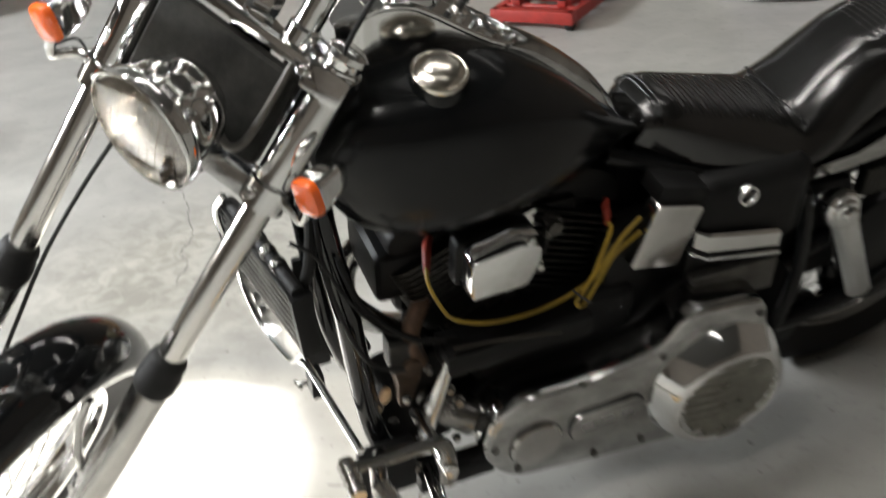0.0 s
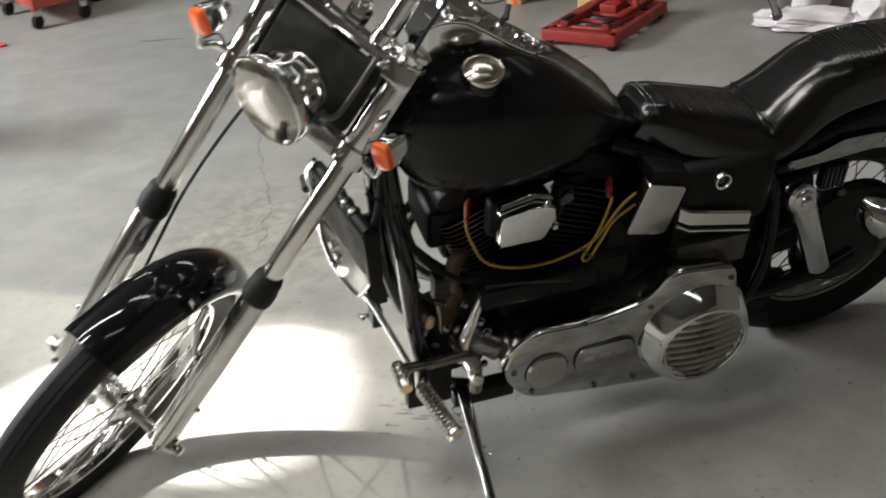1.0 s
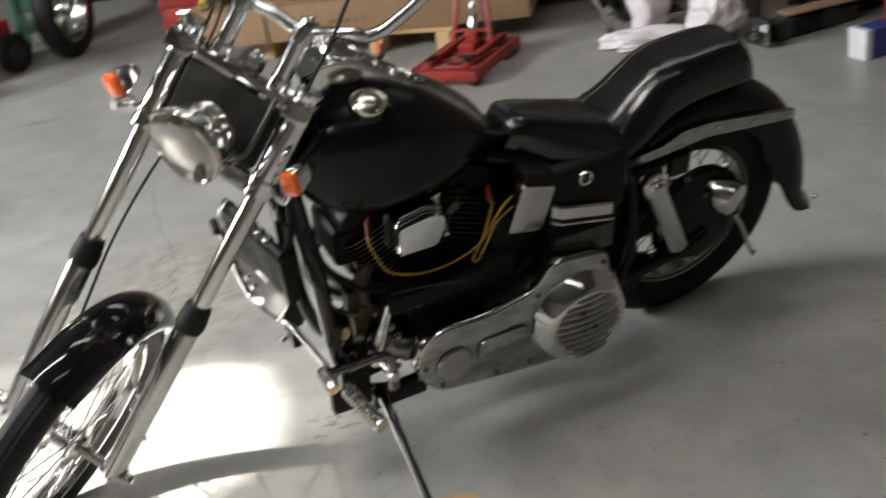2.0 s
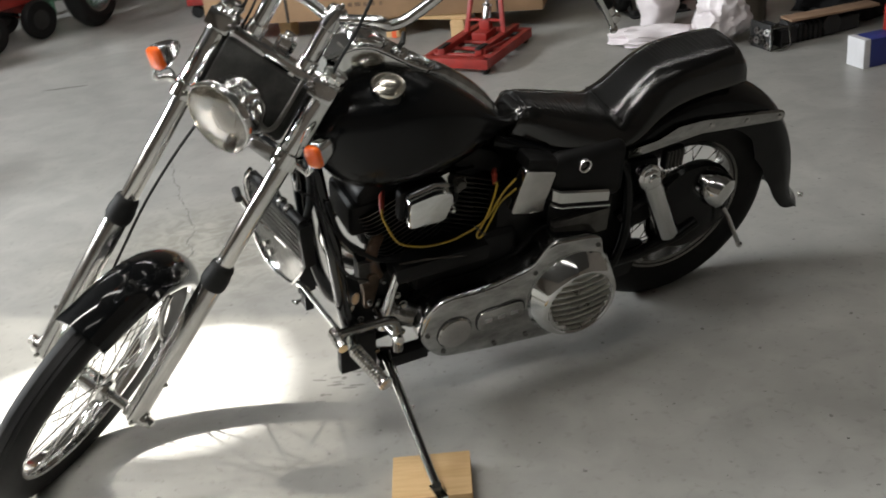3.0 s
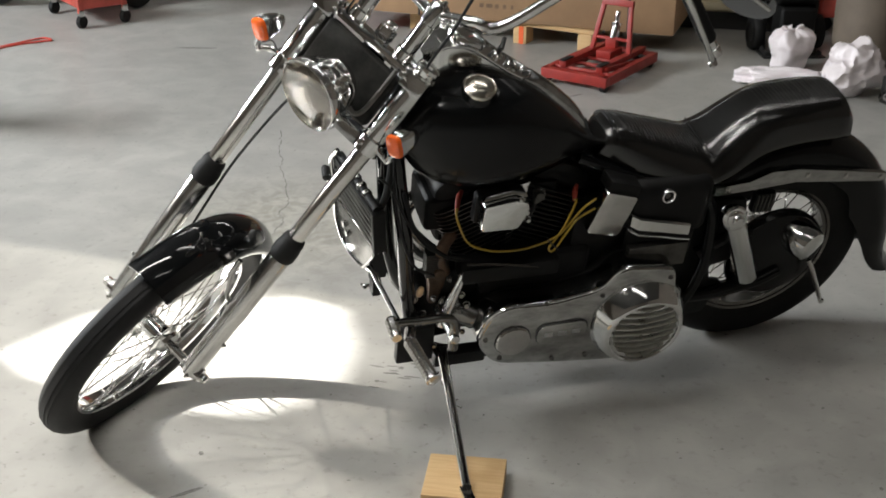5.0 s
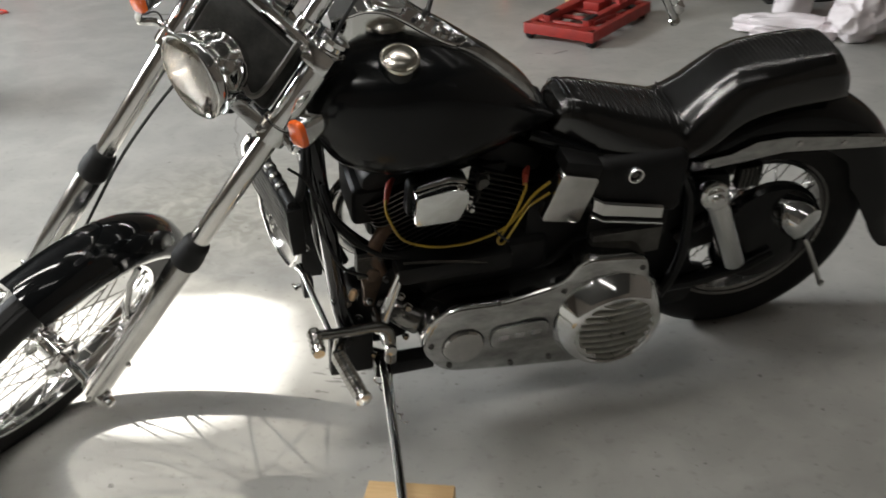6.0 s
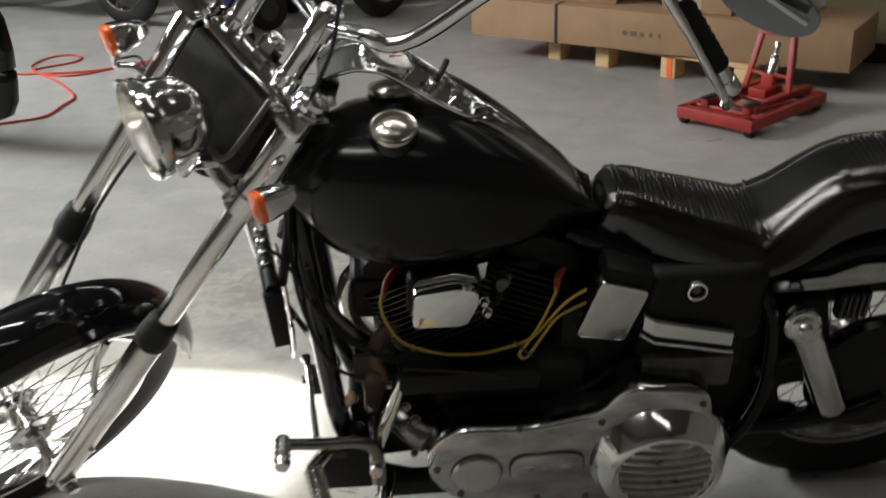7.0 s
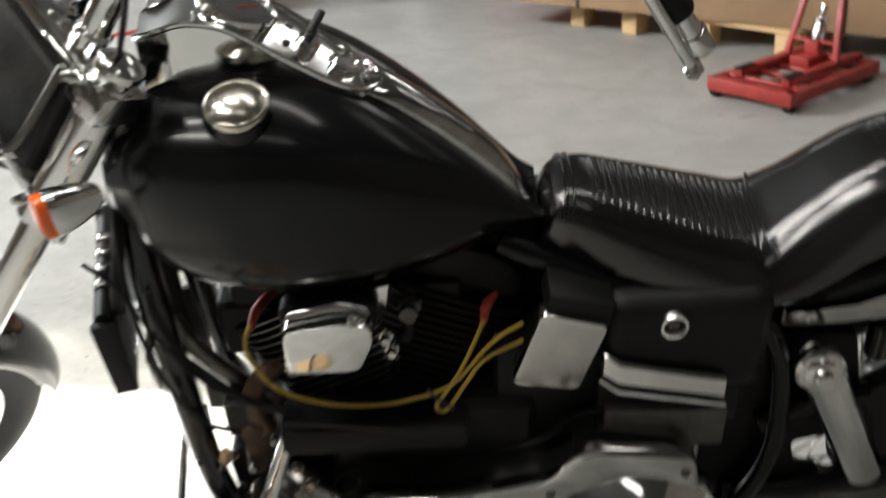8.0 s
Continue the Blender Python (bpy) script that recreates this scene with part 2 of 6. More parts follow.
def smooth_path(pts, n=6):
    """A Catmull-Rom curve through the points."""
    P = [Vector(p) for p in pts]
    P = [P[0] * 2 - P[1]] + P + [P[-1] * 2 - P[-2]]
    out = []
    for i in range(1, len(P) - 2):
        for k in range(n):
            t = k / n
            a, b, c, d = P[i - 1:i + 3]
            out.append(0.5 * ((2 * b) + (c - a) * t + (2 * a - 5 * b + 4 * c - d) * t * t + (3 * b - a - 3 * c + d) * t ** 3))
    out.append(P[-2])
    return out


def tube(pts, r, seg=14, caps=True):
    P = [Vector(p) for p in pts]
    R = list(r) if isinstance(r, (list, tuple)) else [r] * len(P)
    verts, faces = [], []
    up = None
    for i, p in enumerate(P):
        t = (P[min(i + 1, len(P) - 1)] - P[max(i - 1, 0)]).normalized()
        if up is None:
            up = t.orthogonal().normalized()
        up = (up - t * up.dot(t)).normalized()
        side = t.cross(up)
        for k in range(seg):
            a = 2 * math.pi * k / seg
            verts.append(p + (up * math.cos(a) + side * math.sin(a)) * R[i])
    for i in range(len(P) - 1):
        for k in range(seg):
            j = (k + 1) % seg
            faces.append((i * seg + k, i * seg + j, (i + 1) * seg + j, (i + 1) * seg + k))
    if caps:
        faces.append(tuple(range(seg))[::-1])
        faces.append(tuple((len(P) - 1) * seg + k for k in range(seg)))
    return raw(verts, faces)


def lathe(profile, seg=40, cap=True):
    """Turns (radius, height) pairs round z."""
    verts, faces = [], []
    for r, z in profile:
        for k in range(seg):
            a = 2 * math.pi * k / seg
            verts.append((r * math.cos(a), r * math.sin(a), z))
    n = len(profile)
    for i in range(n - 1):
        for k in range(seg):
            j = (k + 1) % seg
            faces.append((i * seg + k, i * seg + j, (i + 1) * seg + j, (i + 1) * seg + k))
    if cap and profile[0][0] > 1e-4 and profile[0] != profile[-1]:
        faces.append(tuple(range(seg)))
    if cap and profile[-1][0] > 1e-4 and profile[0] != profile[-1]:
        faces.append(tuple((n - 1) * seg + k for k in range(seg)))
    bm = raw(verts, faces)
    bmesh.ops.remove_doubles(bm, verts=bm.verts, dist=1e-5)
    return bm


def aim(at, direction, spin=0.0):
    """A matrix that takes z to the direction, and the origin to at."""
    q = Vector(direction).to_track_quat('Z', 'Y').to_matrix().to_4x4()
    return Matrix.Translation(at) @ q @ Matrix.Rotation(radians(spin), 4, 'Z')


def upright(at, direction):
    """A matrix that takes z to the direction and keeps y as near to the world's up as it can; in the fork's frame."""
    z = Vector(direction).normalized()
    up = (BIKE @ FORK).to_3x3().inverted() @ Vector((0, 0, 1))
    y = (up - z * up.dot(z)).normalized()
    x = y.cross(z)
    return Matrix.Translation(at) @ Matrix((x, y, z)).transposed().to_4x4()


def rod(a, b, r, seg=14, r2=None, bevel=0.0):
    """A round bar from a to b, its ends slightly rounded."""
    a, b = Vector(a), Vector(b)
    d = (b - a)
    e = min(0.15 * d.length, 0.25 * r) if bevel == 0 else bevel
    r2 = r if r2 is None else r2
    u = d.normalized() * e
    return tube([a, a + u * 0.3, a + u, b - u, b - u * 0.3, b], [r * 0.75, r * 0.93, r, r2, r2 * 0.93, r2 * 0.75], seg)


def loft(sections, close=True, caps=True):
    n = len(sections[0])
    verts = [v for s in sections for v in s]
    faces = []
    for i in range(len(sections) - 1):
        for k in range(n if close else n - 1):
            j = (k + 1) % n
            faces.append((i * n + k, i * n + j, (i + 1) * n + j, (i + 1) * n + k))
    if caps and close:
        faces.append(tuple(range(n)))
        faces.append(tuple((len(sections) - 1) * n + k for k in range(n)))
    return raw(verts, faces)


def curve1(table, x):
    """Smooth interpolation in a short table of (x, value)."""
    if x <= table[0][0]:
        return table[0][1]
    for (x0, v0), (x1, v1) in zip(table, table[1:]):
        if x <= x1:
            t = (x - x0) / (x1 - x0)
            return v0 + (v1 - v0) * t
    return table[-1][1]


def soft(table, x, w=0.03):
    return sum(curve1(table, x + w * k / 3) for k in range(-3, 4)) / 7


def thing(name, m, label, category, group="", kind=""):
    o = new(name)
    o.matrix_world = m
    o.empty_display_size = 0.1
    return tagged(o, label, category, group, kind)


def prism(outline, depth, bevel=0.0, seg=2):
    """An outline in x and z, given thickness in y about 0."""
    n = len(outline)
    verts = [(x, -depth / 2, z) for x, z in outline] + [(x, depth / 2, z) for x, z in outline]
    faces = [tuple(range(n)), tuple(range(2 * n - 1, n - 1, -1))] + [(k, (k + 1) % n, n + (k + 1) % n, n + k) for k in range(n)]
    bm = raw(verts, faces)
    bmesh.ops.recalc_face_normals(bm, faces=bm.faces)
    if bevel:
        bmesh.ops.bevel(bm, geom=[e for e in bm.edges if e.calc_face_angle(0) > 0.5], offset=bevel, segments=seg, affect='EDGES', profile=0.5)
    return bm


def round_outline(pts, r, n=4):
    """Rounds the corners of a closed outline of (x, z)."""
    out = []
    m = len(pts)
    for i in range(m):
        p, a, b = Vector(pts[i]), Vector(pts[i - 1]), Vector(pts[(i + 1) % m])
        u, v = (a - p), (b - p)
        rr = min(r, u.length * 0.45, v.length * 0.45)
        s, e = p + u.normalized() * rr, p + v.normalized() * rr
        for k in range(n + 1):
            t = k / n
            q = s * (1 - t) ** 2 + p * 2 * t * (1 - t) + e * t * t
            out.append((q.x, q.y))
    return out


# ---- the room ----
def wall(name, sx, sy, sz, at):
    o = part(name, box(sx, sy, sz), WALL, None, matrix=Matrix.Translation(at))
    return tagged(o, "grey painted block workshop wall", "wall", kind="structure")


X0, X1, Y0, Y1 = -6.2, 5.2, -4.5, 9.5
fl = part("floor", box(X1 - X0 + 0.4, Y1 - Y0 + 0.4, 0.2, at=((X0 + X1) / 2, (Y0 + Y1) / 2, -0.1)), FLOOR, None)
tagged(fl, "worn pale grey concrete workshop floor", "floor", kind="structure")
ce = part("ceiling", box(X1 - X0 + 0.4, Y1 - Y0 + 0.4, 0.1, at=((X0 + X1) / 2, (Y0 + Y1) / 2, CEIL + 0.05)), CEILING, None)
tagged(ce, "plain off-white workshop ceiling", "ceiling", kind="structure")
wall("wall_north", X1 - X0, 0.2, CEIL, ((X0 + X1) / 2, Y1 + 0.1, CEIL / 2))
wall("wall_south", X1 - X0, 0.2, CEIL, ((X0 + X1) / 2, Y0 - 0.1, CEIL / 2))
wall("wall_east", 0.2, Y1 - Y0 + 0.4, CEIL, (X1 + 0.1, (Y0 + Y1) / 2, CEIL / 2))

# the west wall, unseen: a high opening lets the sun fall on the floor
HOLE_ON_FLOOR = [(-1.33, 1.71), (-1.16, 1.97), (-0.85, 2.1), (-0.55, 2.15), (-0.39, 2.09), (-0.325, 1.88), (-0.325, 1.66), (-0.40, 1.55), (-0.52, 1.475), (-0.75, 1.47), (-1.2, 1.6)]
hole = []
for hx, hy in HOLE_ON_FLOOR:
    k = (X0 - hx) / SUN_DIR.x
    hole.append((hy + SUN_DIR.y * k, SUN_DIR.z * k))


def holed_panel(x, thick, outer, inner):
    """A panel in the plane of y and z, with an opening of the given outline."""
    bm = bmesh.new()
    edges = []
    for loop in (outer, inner):
        vs = [bm.verts.new((x, *p)) for p in loop]
        edges += [bm.edges.new((vs[i], vs[(i + 1) % len(vs)])) for i in range(len(vs))]
    faces = [f for f in bmesh.ops.triangle_fill(bm, edges=edges, use_beauty=True)["geom"] if isinstance(f, bmesh.types.BMFace)]
    out = bmesh.ops.extrude_face_region(bm, geom=faces)
    bmesh.ops.translate(bm, vec=(-thick, 0, 0), verts=[v for v in out["geom"] if isinstance(v, bmesh.types.BMVert)])
    return bm


WIN = [(2.0, 1.95), (3.5, 1.95), (3.5, 3.16), (2.0, 3.16)]
ww = part("wall_west", holed_panel(X0, 0.06, [(Y0 - 0.2, 0), (Y1 + 0.2, 0), (Y1 + 0.2, CEIL), (Y0 - 0.2, CEIL)], WIN), WALL, None)
tagged(ww, "grey painted workshop wall, unseen, with a high opening for the sun", "wall", kind="structure")
# dimming film added to weaken the sun around the cut-out patch
SUN_FILTER = bpy.data.materials.new("sun_filter_film")
SUN_FILTER.use_nodes = True
_t = SUN_FILTER.node_tree
_t.nodes.remove(_t.nodes["Principled BSDF"])
_clear = _t.nodes.new("ShaderNodeBsdfTransparent")
_clear.inputs[0].default_value = (0.34, 0.332, 0.315, 1)
_gloss = _t.nodes.new("ShaderNodeBsdfDiffuse")
_gloss.inputs[0].default_value = (0.3, 0.28, 0.25, 1)
_mix = _t.nodes.new("ShaderNodeMixShader")
_mix.inputs[0].default_value = 0.05
_t.links.new(_clear.outputs[0], _mix.inputs[1])
_t.links.new(_gloss.outputs[0], _mix.inputs[2])
_t.links.new(_mix.outputs[0], _t.nodes["Material Output"].inputs[0])
win = part("sun_filter_panel", holed_panel(X0 - 0.02, 0.012, [(2.002, 1.952), (3.498, 1.952), (3.498, 3.158), (2.002, 3.158)], hole), SUN_FILTER, None)
tagged(win, "unseen dimming panel in the high opening, cut out to shape the sun patch", "window", kind="structure")

# ---- the motorcycle ----
# bike frame: x to the rear, y to the far side, z up; it leans on its stand
BIKE = Matrix.Translation((-0.0944, 1.772, 0.0)) @ Matrix.Rotation(radians(21.53), 4, 'Z') @ Matrix.Rotation(radians(15.38), 4, 'X')
bike = thing("motorcycle", BIKE, "black cruiser motorcycle with chrome fork leaning on its side stand", "motorcycle")
# fork frame: x to the rear, y to the far side, z up along the fork; turned to the near side
FY = Vector((-0.5748, 0.717, 0.3943)).normalized()
FZ = Vector((0.5651, -0.0006, 0.825)).normalized()
FZ = (FZ - FY * FZ.dot(FY)).normalized()
FX = FY.cross(FZ)
FORK = Matrix(((FX.x, FY.x, FZ.x, -0.2028), (FX.y, FY.y, FZ.y, -0.0152), (FX.z, FY.z, FZ.z, 1.096), (0, 0, 0, 1)))


def bp(name, bm, mat, label="", parent=None, sharp=35):
    return part(name, bm, mat, parent or bike, label, None, sharp)


def fp(name, bm, mat, label="", parent=None, sharp=35):
    return part(name, bm, mat, parent or bike, label, FORK, sharp)


def bolt(at, direction, r=0.008, h=0.007, mat=None, parent=None, label=""):
    bm = lathe([(r * 1.35, 0.0), (r * 1.35, 0.0015), (r, 0.002), (r, h * 0.8), (r * 0.8, h), (0.0, h)], 12)
    return part("bolt", moved(bm, aim(at, direction)), mat or DULL_CHROME, parent or bike, label)


def wheel(prefix, centre, frame_m, R, width, rim_r, spokes, hub_r, hub_w, metal):
    """A spoked wheel: its axle along y of frame_m."""
    M = frame_m @ Matrix.Translation(centre) @ Matrix.Rotation(radians(90), 4, 'X')
    w = width / 2
    prof = []
    for k in range(17):
        a = math.pi * k / 16
        prof.append((R - 0.55 * width + 0.55 * width * math.sin(a) ** 0.8, -w * math.cos(a) * (0.82 + 0.18 * math.sin(a))))
    prof = [(rim_r - 0.004, -w * 0.55)] + prof + [(rim_r - 0.004, w * 0.55)]
    prof.append(prof[0])
    tyre = part(prefix + "_tyre", lathe(prof, 80), RUBBER, bike, "black road tyre", M, 60)
    for k in (-2, -1, 0, 1, 2):
        yy = k * w * 0.24
        rr = R - 0.0005 - 0.010 * (abs(k) / 2) ** 2.2
        p = [(rr - 0.004, yy - 0.0035), (rr + 0.0022, yy - 0.004), (rr + 0.0022, yy + 0.004), (rr - 0.004, yy + 0.0035)]
        part("tread_rib", lathe(p + [p[0]], 72), RUBBER, tyre, "", M)
    rw = w * 0.62
    rim = lathe([(rim_r - 0.014, -rw * 0.45), (rim_r - 0.012, -rw * 0.8), (rim_r + 0.007, -rw), (rim_r + 0.010, -rw * 0.93), (rim_r - 0.006, -rw * 0.72), (rim_r - 0.006, rw * 0.72), (rim_r + 0.010, rw * 0.93), (rim_r + 0.007, rw), (rim_r - 0.012, rw * 0.8), (rim_r - 0.014, rw * 0.45), (rim_r - 0.018, 0), (rim_r - 0.014, -rw * 0.45)], 80)
    rim_o = part(prefix + "_rim", rim, metal, bike, "chrome wire wheel rim", M)
    part(prefix + "_hub", lathe([(0.012, -hub_w), (0.03, -hub_w), (0.034, -hub_w * 0.8), (hub_r, -hub_w * 0.72), (hub_r, -hub_w * 0.6), (hub_r * 0.55, -hub_w * 0.45), (hub_r * 0.55, hub_w * 0.45), (hub_r, hub_w * 0.6), (hub_r, hub_w * 0.72), (0.034, hub_w * 0.8), (0.03, hub_w), (0.012, hub_w)], 32), CHROME, bike, "chrome hub", M)
    meshes = []
    for side in (-1, 1):
        for lead in (-1, 1):
            ang = radians(48) * lead
            a = Vector((hub_r * 0.95, 0, side * hub_w * 0.66))
            b = Vector(((rim_r - 0.012) * math.cos(ang), (rim_r - 0.012) * math.sin(ang), side * 0.006))
            bm = tube([a, a.lerp(b, 0.9), a.lerp(b, 0.92), b], [0.0018, 0.0018, 0.003, 0.003], 6)
            me = bpy.data.meshes.new("spoke")
            bm.to_mesh(me)
            bm.free()
            me.materials.append(DULL_CHROME)
            meshes.append(me)
    n = spokes // 4
    for i in range(n):
        for q, me in enumerate(meshes):
            o = new("spoke", me)
            o.parent = rim_o
            o.matrix_local = M @ Matrix.Rotation(2 * math.pi * (i + 0.25 * q) / n, 4, 'Z')
    return tyre


I4 = Matrix.Identity(4)
HUB_Z = -0.972
REAR = Vector((0.925, 0, 0.322))
wheel("front", (0.0, 0, HUB_Z), FORK, 0.345, 0.092, 0.272, 40, 0.052, 0.05, CHROME)
wheel("rear", REAR, I4, 0.325, 0.13, 0.213, 40, 0.07, 0.06, REAR_RIM)

# fork legs
for s in (-1, 1):
    y = 0.1355 * s
    leg = fp("fork_slider", tube([(0, y, -0.56), (0, y, -0.57), (0, y, -0.78), (0, y, -0.795), (0, y, -0.965), (0, y, -0.985), (0, y, -0.995)], [0.024, 0.0275, 0.0275, 0.0262, 0.0262, 0.024, 0.014], 28), DULL_CHROME, "polished lower fork leg")
    bolt((0.0, y + 0.027 * s, -0.86), (0, s, 0), 0.005, 0.006, parent=leg).matrix_local = FORK
    fp("fork_tube", rod((0, y, -0.58), (0, y, -0.19), 0.0212, 28), TUBE_CHROME, "chrome fork tube")
    fp("fork_cover", tube([(0, y, -0.19), (0, y, -0.185), (0, y, -0.06), (0, y, -0.055), (0, y, 0.004), (0, y, 0.008), (0, y, 0.016), (0, y, 0.021), (0, y, 0.0215)], [0.021, 0.0275, 0.0275, 0.0262, 0.0262, 0.0285, 0.0275, 0.019, 0.001], 28), CHROME, "chrome upper fork cover")
    fp("dust_boot", tube([(0, y, -0.505), (0, y, -0.509), (0, y, -0.52), (0, y, -0.525), (0, y, -0.543), (0, y, -0.564), (0, y, -0.573)], [0.0222, 0.0265, 0.0295, 0.0285, 0.032, 0.032, 0.0285], 28), RUBBER, "black rubber fork dust boot")
    fp("lower_clamp", tube([(0, y, -0.23), (0, y, -0.227), (0, y, -0.19), (0, y, -0.187)], [0.026, 0.032, 0.032, 0.027], 28), CHROME, "chrome lower clamp")
    bolt((-0.03, y - 0.012 * s, -0.208), (-1, 0, 0), 0.006, 0.012).matrix_local = FORK
    bolt((-0.03, y - 0.03 * s, -0.028), (-1, 0, 0), 0.006, 0.012).matrix_local = FORK
    cap = fp("axle_cap", join(tube([(0, y * 0.78, HUB_Z), (0, y * 0.80, HUB_Z), (0, y * 0.95, HUB_Z), (0, y * 1.22, HUB_Z), (0, y * 1.24, HUB_Z)], [0.014, 0.019, 0.022, 0.02, 0.014], 18), rod((0, y * 1.22, HUB_Z), (0, y * 1.36, HUB_Z), 0.013, 6)), DULL_CHROME, "steel axle end and nut")
    fp("pinch_bolt", rod((-0.03, y * 1.05, HUB_Z - 0.014), (0.03, y * 1.05, HUB_Z - 0.014), 0.0055, 8), DULL_CHROME, "", cap)
    fp("fender_bracket", join(tube([(0.0, y * 0.82, -0.765), (-0.004, y * 0.66, -0.75), (-0.004, y * 0.5, -0.70), (-0.004, y * 0.475, -0.655)], 0.0075, 10), rod((0.0, y * 0.98, -0.765), (0.0, y * 0.76, -0.765), 0.0145, 10), rod((0.0, y * 0.98, -0.805), (0.0, y * 0.76, -0.805), 0.0115, 10)), DULL_CHROME, "steel fender bracket")
fp("axle", rod((0, -0.13, HUB_Z), (0, 0.13, HUB_Z), 0.012, 12), DULL_CHROME, "steel front axle")
# triple clamps
tc = fp("top_clamp", join(box(0.05, 0.27, 0.02, 0.006, (0.006, 0, -0.028)), box(0.06, 0.062, 0.042, 0.006, (0, -0.1355, -0.03)), tube([(0, -0.1355, -0.054), (0, -0.1355, -0.006)], 0.0285, 24), box(0.06, 0.062, 0.042, 0.006, (0, 0.1355, -0.03)), tube([(0, 0.1355, -0.054), (0, 0.1355, -0.006)], 0.0285, 24)), CHROME, "chrome top clamp")
fp("stem_nut", join(rod((0.03, 0, -0.02), (0.03, 0, 0.012), 0.022, 6), rod((0.03, 0, 0.01), (0.03, 0, 0.024), 0.014, 16)), CHROME, "chrome stem nut", tc)
fp("bottom_clamp", box(0.046, 0.262, 0.036, 0.007, (0.03, 0, -0.226)), AGED_CHROME, "square forged bottom clamp")
fp("headlight_bracket", join(box(0.12, 0.016, 0.022, 0.004, (-0.032, -0.05, -0.20)), box(0.12, 0.016, 0.022, 0.004, (-0.032, 0.05, -0.20)), box(0.016, 0.13, 0.05, 0.005, (-0.075, 0.0, -0.195))), CHROME, "chrome headlight bracket")
fp("steering_stem", rod((0.045, 0, -0.03), (0.045, 0, -0.27), 0.032, 20), BLACK_PAINT, "black steering neck")
# panel between the legs
po = fp("fork_panel", box(0.03, 0.212, 0.138, 0.012, (-0.012, 0.0, -0.115), 3), POUCH, "worn black vinyl panel between the fork legs")
fp("panel_stay", tube(smooth_path([(-0.028, -0.088, -0.03), (-0.036, -0.09, -0.1), (-0.042, -0.088, -0.15), (-0.046, -0.075, -0.166), (-0.046, -0.055, -0.16)], 5), 0.0055, 8), DARK_ALU, "bare metal stay with a hooked end", po)
# headlight
HDIR = Vector((-0.842, 0.102, -0.53))
HL = FORK @ aim((-0.151, -0.004, -0.168), HDIR) @ Matrix.Scale(0.86, 4)
hl = part("headlight", lathe([(0.0, -0.13), (0.02, -0.129), (0.048, -0.118), (0.073, -0.09), (0.082, -0.052), (0.0905, -0.024), (0.095, -0.019), (0.0965, -0.008), (0.0955, 0.002), (0.0925, 0.0035), (0.091, -0.003)], 64, False), CHROME, bike, "chrome headlight shell", HL)
part("headlight_lens", lathe([(0.0912, 0.0), (0.083, 0.006), (0.06, 0.012), (0.035, 0.016), (0.0008, 0.017), (0.0008, 0.014), (0.035, 0.013), (0.06, 0.009), (0.083, 0.003), (0.0912, -0.003), (0.0912, 0.0)], 48), LENS, hl, "fluted clear glass lens", HL)
part("headlight_reflector", lathe([(0.0905, -0.004), (0.088, -0.03), (0.08, -0.055), (0.066, -0.078), (0.046, -0.095), (0.024, -0.105), (0.0, -0.108)], 48, False), REFLECTOR, hl, "silver reflector bowl", HL)
part("headlight_bulb", join(rod((0, 0, -0.112), (0, 0, -0.06), 0.009, 12), moved(lathe([(0.0, -0.002), (0.02, 0.0), (0.021, 0.004), (0.0, 0.011)], 20), Matrix.Translation((0, 0, -0.058)))), DULL_CHROME, hl, "bulb shield", HL)
for k in range(-5, 6):
    xx = k * 0.0142
    hh = math.sqrt(0.078 ** 2 - xx ** 2)
    pts = [(xx, yy, 0.0056 + 0.0122 * (1 - (xx * xx + yy * yy) / 0.0075)) for yy in [hh * q / 5 for q in range(-5, 6)]]
    part("lens_flute", tube(pts, 0.0009, 6), GLASS, hl, "", HL)
part("headlight_brow", tube([(0.058 * math.cos(a) * 1.66, 0.0965 * math.sin(a), 0.004) for a in [radians(25 + 130 * i / 20) for i in range(21)]], 0.0045, 8), CHROME, hl, "", HL)
# turn signals
def squared(bm, p=4.0, tall=1.12):
    """Turns round sections into rounded squares."""
    for v in bm.verts:
        r = math.hypot(v.co.x, v.co.y)
        if r > 1e-5:
            c, s = v.co.x / r, v.co.y / r
            k = 1 / (abs(c) ** p + abs(s) ** p) ** (1 / p)
            v.co.x, v.co.y = v.co.x * k * 0.76, v.co.y * k * tall * 0.86
    return bm


for s, zc in ((-1, -0.142), (1, -0.162)):
    c = Vector((-0.066, 0.202 * s, zc))
    TS = FORK @ upright(c, HDIR)
    ts = part("turn_signal", squared(lathe([(0.0, -0.062), (0.01, -0.06), (0.018, -0.048), (0.0235, -0.03), (0.0265, -0.012), (0.0275, -0.002), (0.0265, 0.002)], 32)), CHROME, bike, "chrome bullet turn signal", TS)
    part("turn_signal_lens", squared(lathe([(0.0265, 0.0), (0.027, 0.009), (0.025, 0.013), (0.018, 0.016), (0.0, 0.017)], 32)), ORANGE, ts, "amber lens", TS)
    fp("turn_signal_stalk", tube(smooth_path([(-0.045, 0.202 * s, zc - 0.03), (-0.03, 0.2 * s, zc - 0.055), (-0.01, 0.18 * s, -0.205), (0.0, 0.155 * s, -0.208)], 4), 0.0075, 10), CHROME, "chrome signal stalk", ts)
    fp("signal_wire", tube(smooth_path([(-0.03, 0.2 * s, zc - 0.04), (-0.0, 0.19 * s, zc - 0.03), (0.02, 0.16 * s, zc - 0.06)], 4), 0.0022, 6), DARK, "black wire", ts)

